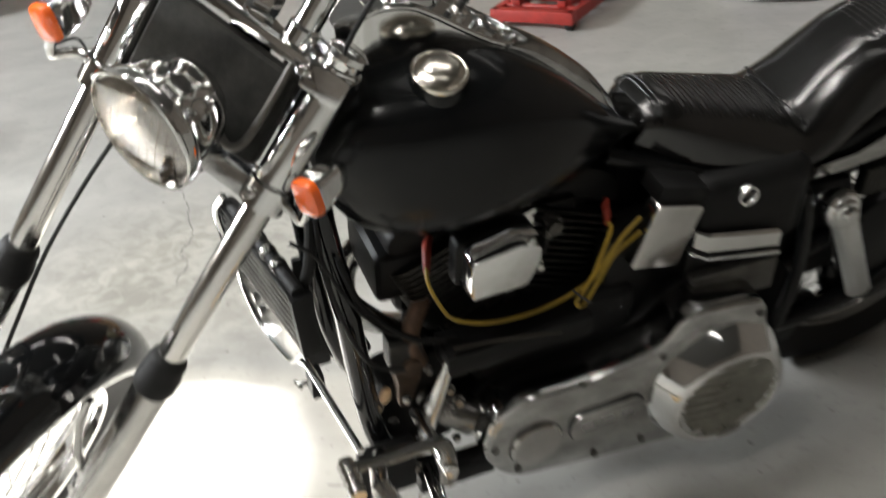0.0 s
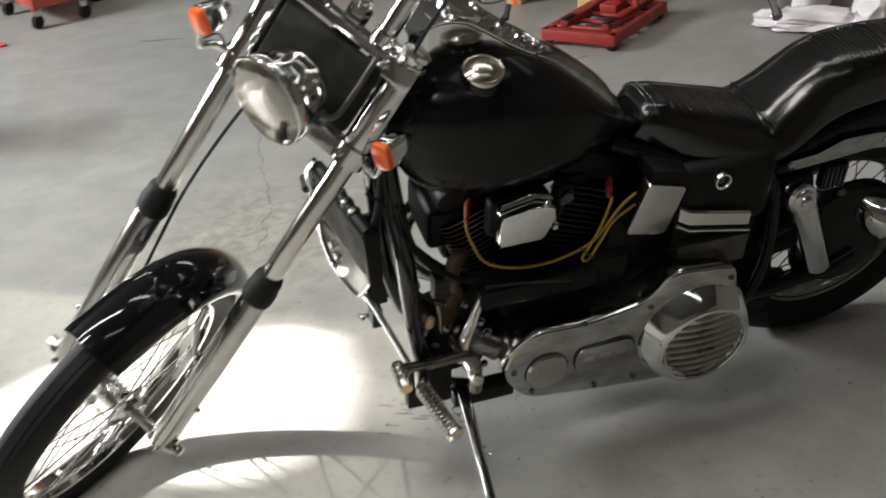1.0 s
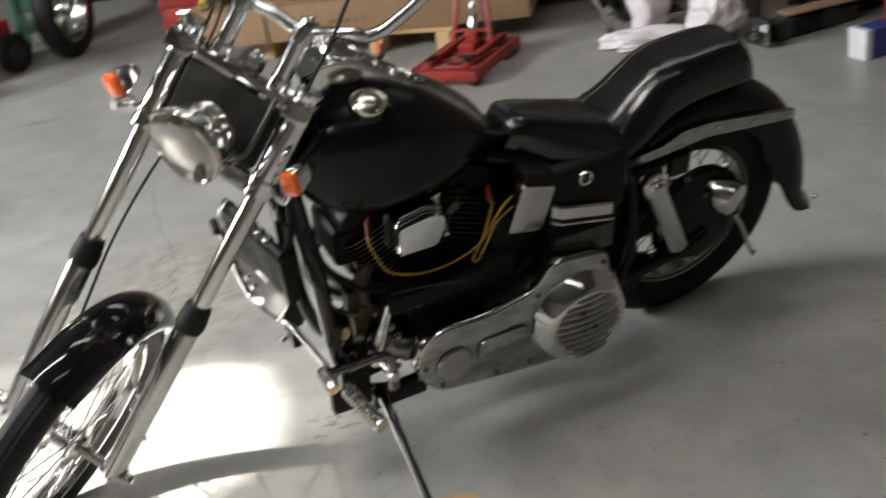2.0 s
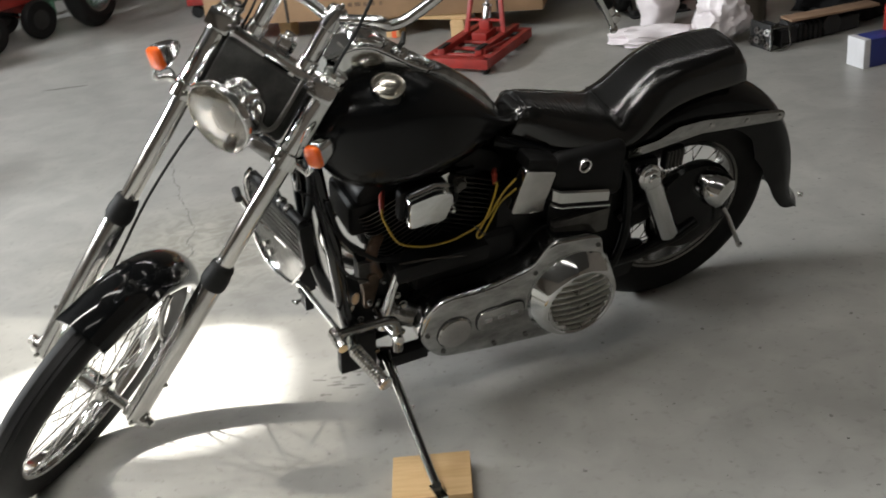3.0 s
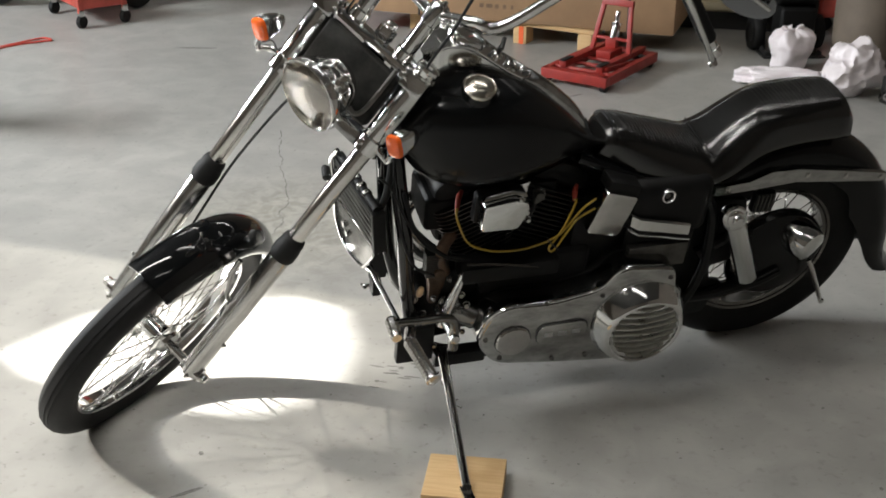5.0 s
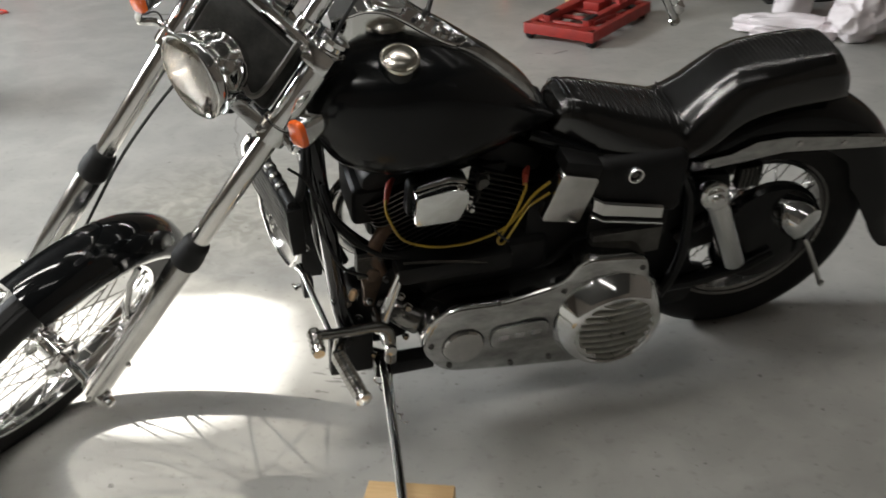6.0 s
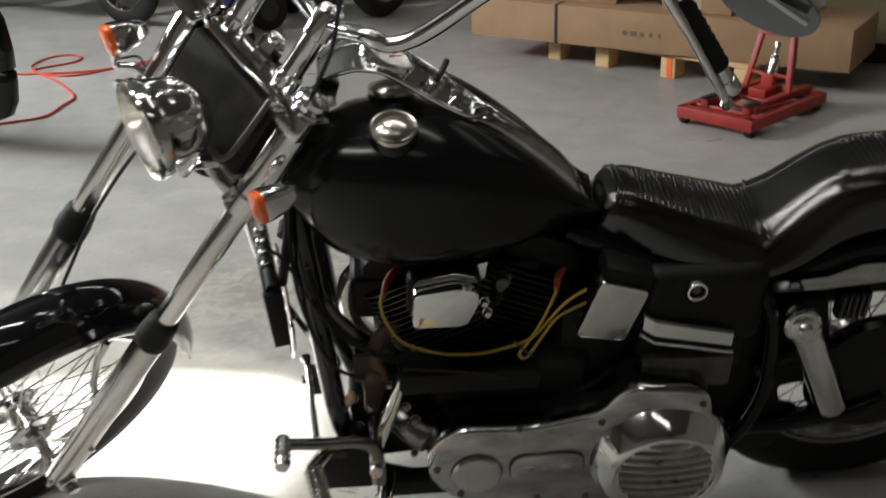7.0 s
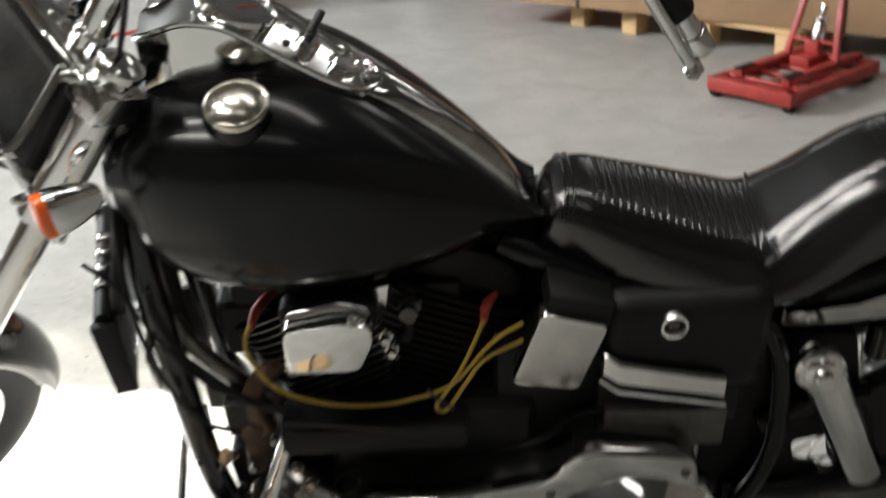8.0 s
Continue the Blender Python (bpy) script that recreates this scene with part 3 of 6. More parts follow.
# handlebar with risers
for s in (-1, 1):
    yy = 0.068 * s
    ri = fp("riser", tube([(0.012, yy, -0.02), (0.012, yy, -0.016), (0.012, yy, 0.004), (0.012, yy, 0.008), (0.012, yy, 0.08), (0.012, yy, 0.084), (0.012, yy, 0.128), (0.012, yy, 0.134)], [0.019, 0.0225, 0.0225, 0.0185, 0.0185, 0.023, 0.023, 0.019], 24), CHROME, "chrome handlebar riser")
    for q in (-1, 1):
        bolt((0.012 + 0.013 * q, yy, 0.134), (0, 0, 1), 0.005, 0.008, CHROME, ri).matrix_local = FORK
FINV = FORK.inverted()
near_pts = [FINV @ Vector(p) for p in [(-0.032, -0.138, 1.172), (-0.003, -0.142, 1.158), (0.05, -0.152, 1.178), (0.15, -0.185, 1.265), (0.235, -0.22, 1.342), (0.275, -0.236, 1.367), (0.312, -0.245, 1.364), (0.36, -0.252, 1.31), (0.478, -0.252, 1.13)]]
far_pts = [Vector((p.x, -p.y, p.z)) for p in near_pts]
bar = far_pts[::-1] + [Vector((0.012, 0.068, 0.108)), Vector((0.012, 0.0, 0.108)), Vector((0.012, -0.068, 0.108))] + near_pts
fp("handlebar", tube(smooth_path(bar, 7), 0.0127, 18), CHROME, "chrome pull-back handlebar")
g0, g1 = Vector((0.388, -0.2525, 1.267)), Vector((0.478, -0.252, 1.13))
gd = (g1 - g0).normalized()
grip = bp("hand_grip", tube([g0 + gd * (0.128 * k / 18) for k in range(19)], [0.0165 + (0.0018 if k % 2 else 0) for k in range(19)], 18), RUBBER, "black rubber hand grip")
bp("grip_end", rod(g1 - gd * 0.012, g1 + gd * 0.014, 0.0155, 18), CHROME, "chrome grip end", grip)

# fuel tank
TANK_TOP = [(-0.175, 0.90), (-0.16, 0.945), (-0.115, 0.988), (0.0, 1.004), (0.08, 0.992), (0.16, 0.946), (0.24, 0.884), (0.31, 0.815), (0.356, 0.768)]
TANK_BOT = [(-0.175, 0.85), (-0.16, 0.795), (-0.115, 0.742), (-0.05, 0.722), (0.05, 0.71), (0.17, 0.714), (0.26, 0.735), (0.356, 0.765)]
TANK_W = [(-0.175, 0.085), (-0.16, 0.12), (-0.115, 0.155), (-0.03, 0.182), (0.06, 0.18), (0.14, 0.16), (0.22, 0.128), (0.3, 0.085), (0.356, 0.05)]
secs = []
for i in range(51):
    x = -0.175 + 0.531 * i / 50
    zt, zb, w = soft(TANK_TOP, x), soft(TANK_BOT, x), soft(TANK_W, x)
    s = []
    for k in range(48):
        a = 2 * math.pi * k / 48
        ca, sa = math.cos(a), math.sin(a)
        yy = w * math.copysign(abs(ca) ** (0.67 if sa > 0 else 0.62), ca)
        zz = (zt + zb) / 2 + (zt - zb) / 2 * math.copysign(abs(sa) ** (0.66 if sa > 0 else 0.7), sa)
        zz -= 0.02 * math.exp(-(yy / 0.03) ** 2) * (sa > 0)
        s.append((x, yy, zz))
    secs.append(s)
tank = bp("fuel_tank", loft(secs), BLACK_PAINT, "glossy black twin fuel tank", sharp=60)
CAPM = aim((0.001, -0.115, 0.992), (0.02, -0.24, 1.0)) @ Matrix.Scale(0.9, 4)
part("filler_neck", lathe([(0.05, -0.045), (0.045, -0.015), (0.043, 0.001)], 40), BLACK_PAINT, tank, "", CAPM)
part("fuel_cap", lathe([(0.040, 0.0), (0.0428, 0.002), (0.0432, 0.007), (0.0425, 0.011), (0.0395, 0.0135), (0.037, 0.0128), (0.035, 0.0145), (0.030, 0.0185), (0.022, 0.0225), (0.012, 0.0248), (0.0, 0.0255)], 64), CAP_CHROME, bike, "domed chrome fuel cap with a brassy rim", CAPM)
# dash console along the tank's ridge
RIM = [(-0.115, 1.05), (-0.06, 1.072), (-0.014, 1.066), (0.02, 1.044), (0.055, 1.018), (0.09, 0.992), (0.127, 0.967), (0.15, 0.955), (0.16, 0.951)]
RIM_W = [(-0.115, 0.045), (-0.08, 0.055), (0.05, 0.056), (0.10, 0.05), (0.13, 0.041), (0.15, 0.026), (0.16, 0.008)]
secs = []
for i in range(34):
    x = -0.115 + 0.274 * i / 33
    hw, z1 = soft(RIM_W, x, 0.008), soft(RIM, x, 0.015)
    z0 = soft(TANK_TOP, x) - 0.03
    secs.append([(x, -hw, z0), (x, -hw, z1 - 0.004), (x, -hw + 0.003, z1), (x, -hw + 0.012, z1 - 0.003), (x, 0, z1 + 0.006), (x, hw - 0.012, z1 - 0.003), (x, hw - 0.003, z1), (x, hw, z1 - 0.004), (x, hw, z0)])
con = bp("dash_console", loft(secs), CHROME, "chrome dash console", sharp=28)
edge = [(x, -soft(RIM_W, x, 0.008), soft(RIM, x, 0.015)) for x in [-0.115 + 0.275 * i / 30 for i in range(31)]]
bp("console_rim", tube(edge + [(x, -y, z) for x, y, z in edge[::-1]], 0.0045, 10), CHROME, "rolled chrome rim", con)
SP = aim((-0.004, 0.0, 1.056), (0.5, 0, 1))
part("speedometer", lathe([(0.045, -0.02), (0.048, 0.0), (0.049, 0.008), (0.046, 0.014), (0.041, 0.015), (0.04, 0.01), (0.0, 0.01)], 40), CHROME, con, "chrome bezel speedometer", SP)
part("dial", lathe([(0.0395, 0.0105), (0.0, 0.0107)], 32), DULL_CHROME, con, "grey dial face", SP)
for k in range(20):
    a = radians(-130 + 13.7 * k)
    part("dial_mark", box(0.0012, 0.005, 0.0006, 0, (0.034 * math.sin(a), 0.034 * math.cos(a), 0.011)), DARK, con, "", SP)
part("dial_needle", box(0.0016, 0.03, 0.0008, 0, (-0.008, -0.008, 0.0118)), RED_BOOT, con, "", SP @ Matrix.Rotation(radians(40), 4, 'Z'))
part("dash_switch", lathe([(0.017, -0.01), (0.017, 0.004), (0.0145, 0.007), (0.0145, 0.013), (0.011, 0.016), (0.0, 0.016)], 24), CHROME, con, "round chrome ignition switch", aim((0.072, 0.0, 1.0), (0.6, 0, 1)))
bp("switch_lever", join(rod((0.075, 0.0, 1.01), (0.086, 0.0, 1.028), 0.006, 10), rod((0.082, -0.012, 1.028), (0.096, 0.014, 1.042), 0.0055, 10)), DARK, "small black switch lever", con)
part("dash_switch", lathe([(0.02, -0.01), (0.02, 0.003), (0.0165, 0.006), (0.014, 0.003), (0.0, 0.003)], 24), CHROME, con, "round chrome dash switch", aim((0.118, 0.0, 0.978), (0.6, 0, 1)))
for y in (-0.018, 0.018):
    part("indicator_lamp", lathe([(0.006, -0.004), (0.006, 0.002), (0.004, 0.005), (0.0, 0.006)], 14), DARK, con, "small dark lamp", aim((0.052, y, 1.018), (0.6, 0, 1)))
bolt((0.142, -0.008, 0.962), (0.4, 0, 1), 0.004, 0.004, CHROME, con)
secs = []
for i in range(25):
    x = 0.13 + 0.222 * i / 24
    hw = 0.033 * (1 - 0.3 * (i / 24) ** 2)
    z = soft([(0.13, 0.958), (0.17, 0.938), (0.203, 0.908), (0.257, 0.853), (0.298, 0.81), (0.338, 0.768), (0.352, 0.752)], x, 0.012)
    h = soft([(0.13, 0.004), (0.17, 0.018), (0.23, 0.034), (0.29, 0.042), (0.32, 0.036), (0.352, 0.004)], x, 0.012)
    secs.append([(x, -hw, z - 0.02)] + [(x, -hw * math.cos(a), z + h * math.sin(a) ** 0.7) for a in [math.pi * k / 14 for k in range(15)]] + [(x, hw, z - 0.02)])
strip = bp("tank_strip", loft(secs), AGED_CHROME, "long chrome strip down the tank's ridge", sharp=30)

# seat
SEAT_TOP = [(0.352, 0.73), (0.36, 0.775), (0.38, 0.796), (0.42, 0.797), (0.5, 0.77), (0.58, 0.742), (0.64, 0.722), (0.655, 0.722), (0.70, 0.757), (0.74, 0.791), (0.78, 0.817), (0.83, 0.831), (0.95, 0.838), (1.02, 0.836), (1.04, 0.826), (1.052, 0.79)]
SEAT_BOT = [(0.352, 0.705), (0.4, 0.685), (0.5, 0.65), (0.6, 0.63), (0.7, 0.64), (0.8, 0.70), (0.9, 0.715), (1.105, 0.715)]
SEAT_W = [(0.352, 0.045), (0.368, 0.064), (0.42, 0.074), (0.5, 0.083), (0.6, 0.094), (0.65, 0.09), (0.70, 0.076), (0.76, 0.076), (0.84, 0.09), (0.9, 0.092), (1.03, 0.085), (1.06, 0.07)]
SEAT_SKIRT = [(0.352, 0.06), (0.42, 0.1), (0.5, 0.125), (0.6, 0.14), (0.66, 0.146), (0.72, 0.14), (0.78, 0.125), (0.85, 0.115), (1.03, 0.105), (1.06, 0.09)]
secs = []
NS = 300
for i in range(NS + 1):
    x = 0.352 + 0.698 * i / NS
    zt, zb, w, wb = soft(SEAT_TOP, x, 0.012), soft(SEAT_BOT, x), soft(SEAT_W, x, 0.02), soft(SEAT_SKIRT, x, 0.02)
    pleated = 0.425 < x < 0.648 or x > 0.80
    rib = 0.0022 * abs(math.sin(math.pi * (x - 0.425) / 0.0105)) if pleated else 0.0022
    s = []
    for k in range(48):
        a = 2 * math.pi * k / 48
        ca, sa = math.cos(a), math.sin(a)
        zz = (zt + zb) / 2 + (zt - zb) / 2 * math.copysign(abs(sa) ** 0.62, sa)
        yy = (wb + (w - wb) * (zz - zb) / (zt - zb)) * math.copysign(abs(ca) ** 0.62, ca)
        if sa > 0.15 and abs(yy) < w * 0.84:
            zz += rib * min(1.0, 4.0 * (1 - abs(yy) / (w * 0.84)))
        s.append((x, yy, zz))
    secs.append(s)
seat = bp("seat", loft(secs), LEATHER, "black leather two-level seat with pleated top", sharp=60)
# piping where the two levels meet and round the nose
def seat_edge(x, f, lift=0.002):
    zt, zb, w = soft(SEAT_TOP, x, 0.012), soft(SEAT_BOT, x), soft(SEAT_W, x, 0.02)
    ca = f
    sa = math.sqrt(max(0.0, 1 - ca * ca))
    wb = soft(SEAT_SKIRT, x, 0.02)
    zz = (zt + zb) / 2 + (zt - zb) / 2 * sa ** 0.62
    return (x, (wb + (w - wb) * (zz - zb) / (zt - zb)) * math.copysign(abs(ca) ** 0.62, ca), zz + lift)


bp("seat_piping", tube([seat_edge(0.652 + 0.012 * abs(u) ** 2, u * 0.9) for u in [-1 + k / 12 for k in range(25)]], 0.0032, 8), LEATHER, "", seat)
bp("seat_piping", tube([seat_edge(0.392 - 0.008 * abs(u) ** 2, u * 0.93) for u in [-1 + k / 12 for k in range(25)]], 0.003, 8), LEATHER, "", seat)
bp("seat_piping", tube([seat_edge(0.402 - 0.008 * abs(u) ** 2, u * 0.93) for u in [-1 + k / 12 for k in range(25)]], 0.0025, 8), LEATHER, "", seat)

# rear fender
FEN = [(0.70, 0.635), (0.76, 0.682), (0.84, 0.714), (0.93, 0.727), (0.995, 0.724), (1.068, 0.703), (1.143, 0.663), (1.215, 0.607), (1.268, 0.538), (1.306, 0.46), (1.328, 0.38), (1.342, 0.315), (1.364, 0.262), (1.394, 0.228)]
path = smooth_path([(x, 0, z) for x, z in FEN], 4)
secs = []
for i, p in enumerate(path):
    t = (path[min(i + 1, len(path) - 1)] - path[max(i - 1, 0)]).normalized()
    inward = Vector((t.z, 0, -t.x))
    f = i / (len(path) - 1)
    depth = curve1([(0, 0.05), (0.2, 0.095), (0.4, 0.115), (0.5, 0.12), (0.62, 0.15), (0.75, 0.125), (0.92, 0.07), (1, 0.02)], f)
    w = curve1([(0, 0.09), (0.8, 0.09), (1, 0.075)], f)
    outer, inner = [], []
    for k in range(21):
        u = -1 + k / 10
        if abs(u) < 0.7:
            yy, dd = w * u / 0.7 * 0.93, 0.03 * (abs(u) / 0.7) ** 2.3
        else:
            v = (abs(u) - 0.7) / 0.3
            yy, dd = math.copysign(w * (0.93 + 0.07 * min(1, v * 2)), u), 0.03 + (max(depth, 0.034) - 0.03) * v
        outer.append(p + Vector((0, yy, 0)) + inward * dd)
        inner.append(p + Vector((0, yy * 0.965, 0)) + inward * (dd + 0.003 if abs(u) < 0.95 else dd))
    secs.append(outer + inner[::-1])
bp("rear_fender", loft(secs), BLACK_PAINT, "glossy black rear fender with flipped tip", sharp=50)
bolt((1.376, -0.068, 0.245), (0.6, -1, 0.2), 0.007, 0.012, CHROME, label="chrome fender tip bolt")
st = bp("fender_strut", loft([[(x, y, z) for y, z in ((-0.093, z0), (-0.104, z0 + 0.002), (-0.104, z1 - 0.002), (-0.093, z1))] for x, z0, z1 in ((0.685, 0.595, 0.624), (0.73, 0.597, 0.627), (0.78, 0.60, 0.632), (0.84, 0.605, 0.657), (0.92, 0.612, 0.657), (1.05, 0.598, 0.637), (1.19, 0.583, 0.614), (1.203, 0.588, 0.608))]), AGED_CHROME, "tarnished chrome fender strut")
for x, z in ((0.72, 0.612), (0.95, 0.632), (1.07, 0.614), (1.185, 0.599)):
    bolt((x, -0.104, z), (0, -1, 0), 0.006, 0.004, DULL_CHROME, st)

ec = bp("rear_control_box", box(0.062, 0.024, 0.062, 0.006, (0.846, -0.088, 0.55), 2), BLACK_ENGINE, "black ribbed electrical box under the fender strut")
for k in range(5):
    bp("box_rib", box(0.005, 0.008, 0.056, 0.0015, (0.823 + 0.0115 * k, -0.101, 0.55)), DARK_ALU, "", ec)

# primary cover
RIB_METAL = material("dull_rib_metal", (0.33, 0.325, 0.29), 0.3, 1.0, vary=0.25, rvary=0.1, scale=24)
PRIM = round_outline([(0.03, 0.29), (0.055, 0.375), (0.105, 0.405), (0.225, 0.398), (0.36, 0.425), (0.40, 0.49), (0.56, 0.468), (0.585, 0.30), (0.555, 0.19), (0.44, 0.155), (0.25, 0.178), (0.085, 0.205)], 0.04, 5)
prim = bp("primary_cover", moved(prism(PRIM, 0.08, 0.012, 3), Matrix.Translation((0, -0.178, 0))), AGED_CHROME, "chrome primary drive cover")
bp("primary_gasket_plate", moved(prism([(0.02 + (x - 0.02) * 1.01, z * 1.01 - 0.002) for x, z in PRIM], 0.05, 0.004), Matrix.Translation((0.0, -0.118, 0))), BLACK_ENGINE, "inner primary case", prim)
crest = [Vector((x, -0.2095, z - 0.006)) for x, z in PRIM if z > 0.33 and x < 0.47 and not (x > 0.40 and z < 0.46)]
crest.sort(key=lambda v: v.x)
bp("cover_edge", tube(crest, 0.0052, 10), CHROME, "bright polished upper edge", prim)
DERBY = aim((0.478, -0.205, 0.298), (0, -1, 0))
dome = bp("clutch_cover", moved(lathe([(0.139, -0.03), (0.139, 0.002), (0.134, 0.012), (0.113, 0.055), (0.106, 0.063), (0.1, 0.065), (0.096, 0.062), (0.095, 0.057), (0.0, 0.057)], 64), DERBY), CHROME, "chrome clutch dome", prim)
for k in range(-4, 5):
    zc = k * 0.0205
    hw = math.sqrt(max(0.0, 0.091 ** 2 - zc * zc)) * 0.97
    if hw > 0.02:
        arc = []
        for i in range(13):
            u = -1 + i / 6
            zz = 0.298 + zc - 0.012 * (1 - u * u) + 0.008
            arc.append([(0.478 + hw * u, -0.262, zz - 0.0062), (0.478 + hw * u, -0.2675, zz - 0.004), (0.478 + hw * u, -0.2685, zz + 0.001), (0.478 + hw * u, -0.2655, zz + 0.0055), (0.478 + hw * u, -0.261, zz + 0.0062)])
        bp("dome_rib", loft(arc), RIB_METAL, "", dome, sharp=50)
for ring in (lathe([(0.0, -0.001), (0.05, -0.001), (0.05, 0.0015), (0.0, 0.0015)], 40),):
    part("plate_gasket", moved(ring, aim((0.13, -0.2172, 0.288), (0, -1, 0))), DARK, prim)
part("plate_gasket", moved(prism(round_outline([(-0.0722, -0.0352), (0.0722, -0.0352), (0.0722, 0.0352), (-0.0722, 0.0352)], 0.0352, 6), 0.004), Matrix.Translation((0.263, -0.2182, 0.297)) @ Matrix.Rotation(radians(-2), 4, 'Y')), DARK, prim)
part("derby_plate", moved(lathe([(0.048, -0.002), (0.048, 0.006), (0.044, 0.011), (0.0, 0.0115)], 40), aim((0.13, -0.217, 0.288), (0, -1, 0))), DULL_CHROME, prim, "round chrome inspection cover")
part("inspection_plate", moved(prism(round_outline([(-0.07, -0.033), (0.07, -0.033), (0.07, 0.033), (-0.07, 0.033)], 0.033, 6), 0.01, 0.003), Matrix.Translation((0.263, -0.221, 0.297)) @ Matrix.Rotation(radians(-2), 4, 'Y')), AGED_CHROME, prim, "oval chrome inspection cover")
for k in range(3):
    bp("engraved_bar", box(0.022, 0.0025, 0.012, 0.001, (0.225 + 0.038 * k, -0.2262, 0.296 + 0.001 * k)), ALUMINIUM, "", prim)
for x, z in ((0.208, 0.414), (0.055, 0.29), (0.10, 0.218), (0.25, 0.186), (0.36, 0.418), (0.345, 0.182), (0.545, 0.45), (0.57, 0.22)):
    bolt((x, -0.217, z - (0.012 if z > 0.3 else -0.012)), (0, -1, 0), 0.0054, 0.006, DARK_ALU, prim)
bp("rear_plate", box(0.17, 0.05, 0.075, 0.006, (0.525, -0.135, 0.462)), DARK_ALU, "dull rear plate of the primary case", prim)

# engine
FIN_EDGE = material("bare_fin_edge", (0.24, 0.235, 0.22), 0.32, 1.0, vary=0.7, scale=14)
# darker metal for the rear cylinder's fin edges
DARK_FIN = material("dark_fin_edge", (0.045, 0.044, 0.04), 0.4, 1.0, vary=0.7, scale=14)
bp("crankcase", join(box(0.40, 0.20, 0.23, 0.05, (0.20, 0.0, 0.33), 3), box(0.30, 0.235, 0.13, 0.03, (0.20, -0.02, 0.44), 3)), BLACK_ENGINE, "black engine crankcase")
bp("top_shelf", box(0.26, 0.07, 0.05, 0.012, (0.12, -0.135, 0.478), 2), BLACK_ENGINE, "black engine cover")
bp("shelf_trim", loft([[(x, -0.172, z), (x, -0.168, z + 0.004), (x, -0.164, z), (x, -0.168, z - 0.003)] for x, z in ((0.0, 0.522), (0.06, 0.514), (0.12, 0.502), (0.19, 0.486))]), REAR_RIM, "thin metal trim")
for nm, tilt in (("front_cylinder", -24), ("rear_cylinder", 24)):
    C = Matrix.Translation((0.135, 0.0, 0.40)) @ Matrix.Rotation(radians(tilt), 4, 'Y')
    cyl = part(nm, rod((0, 0, 0.0), (0, 0, 0.30), 0.06, 28), BLACK_ENGINE, bike, "black finned engine cylinder", C)
    for k in range(14):
        z = 0.10 + k * 0.0135
        r = 0.085 if k < 2 else 0.105
        d = 0.0022
        F = Matrix.Translation((0, 0, z)) @ Matrix.Rotation(radians(90), 4, 'X')
        fin = moved(prism(round_outline([(-r, -0.085), (r, -0.085), (r, 0.085), (-r, 0.085)], 0.05, 5), d * 2, 0.0008, 1), F)
        fo = part("cooling_fin", fin, BLACK_ENGINE, cyl, "", C)
        e = r + 0.0008
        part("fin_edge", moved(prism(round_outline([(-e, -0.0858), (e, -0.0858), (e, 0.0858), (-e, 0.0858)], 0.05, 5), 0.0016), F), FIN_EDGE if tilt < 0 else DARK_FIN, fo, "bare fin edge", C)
    rb = part("rocker_box", moved(prism(round_outline([(-0.085, 0.0), (0.085, 0.0), (0.075, 0.05), (0.03, 0.065), (-0.03, 0.065), (-0.075, 0.05)], 0.02), 0.13, 0.012), Matrix.Translation((0, 0, 0.285))), BLACK_ENGINE, cyl, "black rocker box", C)
# added block, keeps the gap under the tank black
bp("engine_gap_filler", box(0.20, 0.13, 0.24, 0.03, (0.34, 0.03, 0.62), 3), BLACK_ENGINE, "black filler block closing the dark gap under the tank")
bp("wiring_loom", tube(smooth_path([(-0.15, -0.03, 0.80), (-0.145, -0.035, 0.70), (-0.14, -0.04, 0.6), (-0.125, -0.03, 0.5), (-0.10, -0.02, 0.42)], 5), [0.012] * 21, 12), RUBBER, "black wiring loom")
bp("engine_lower_cover", moved(prism(round_outline([(-0.10, 0.245), (-0.108, 0.36), (-0.095, 0.395), (-0.045, 0.40), (-0.015, 0.45), (0.035, 0.45), (0.035, 0.22), (-0.055, 0.212)], 0.02), 0.085, 0.012), Matrix.Translation((0, -0.055, 0))), BLACK_ENGINE, "black lower engine cover")
bp("cam_cover", join(box(0.09, 0.10, 0.10, 0.03, (0.035, 0.03, 0.49), 3), rod((0.0, 0.0, 0.455), (-0.03, -0.06, 0.44), 0.022, 16)), BLACK_ENGINE, "black front engine cover")
bp("exhaust_port", join(box(0.085, 0.15, 0.10, 0.02, (-0.045, 0.005, 0.605), 3), box(0.06, 0.12, 0.07, 0.02, (-0.02, 0.01, 0.535), 3)), BLACK_ENGINE, "black exhaust port casting")
bp("coil_plate", box(0.05, 0.012, 0.27, 0.005, (-0.152, 0.112, 0.40), 2), BLACK_ENGINE, "black plate on the far downtube")
bp("engine_rear_cover", box(0.16, 0.2, 0.2, 0.02, (0.37, -0.02, 0.50), 2), BLACK_ENGINE, "black rear engine cover")
bp("inner_cover", box(0.20, 0.03, 0.16, 0.01, (0.15, -0.06, 0.60), 2), BLACK_ENGINE, "black inner engine cover")
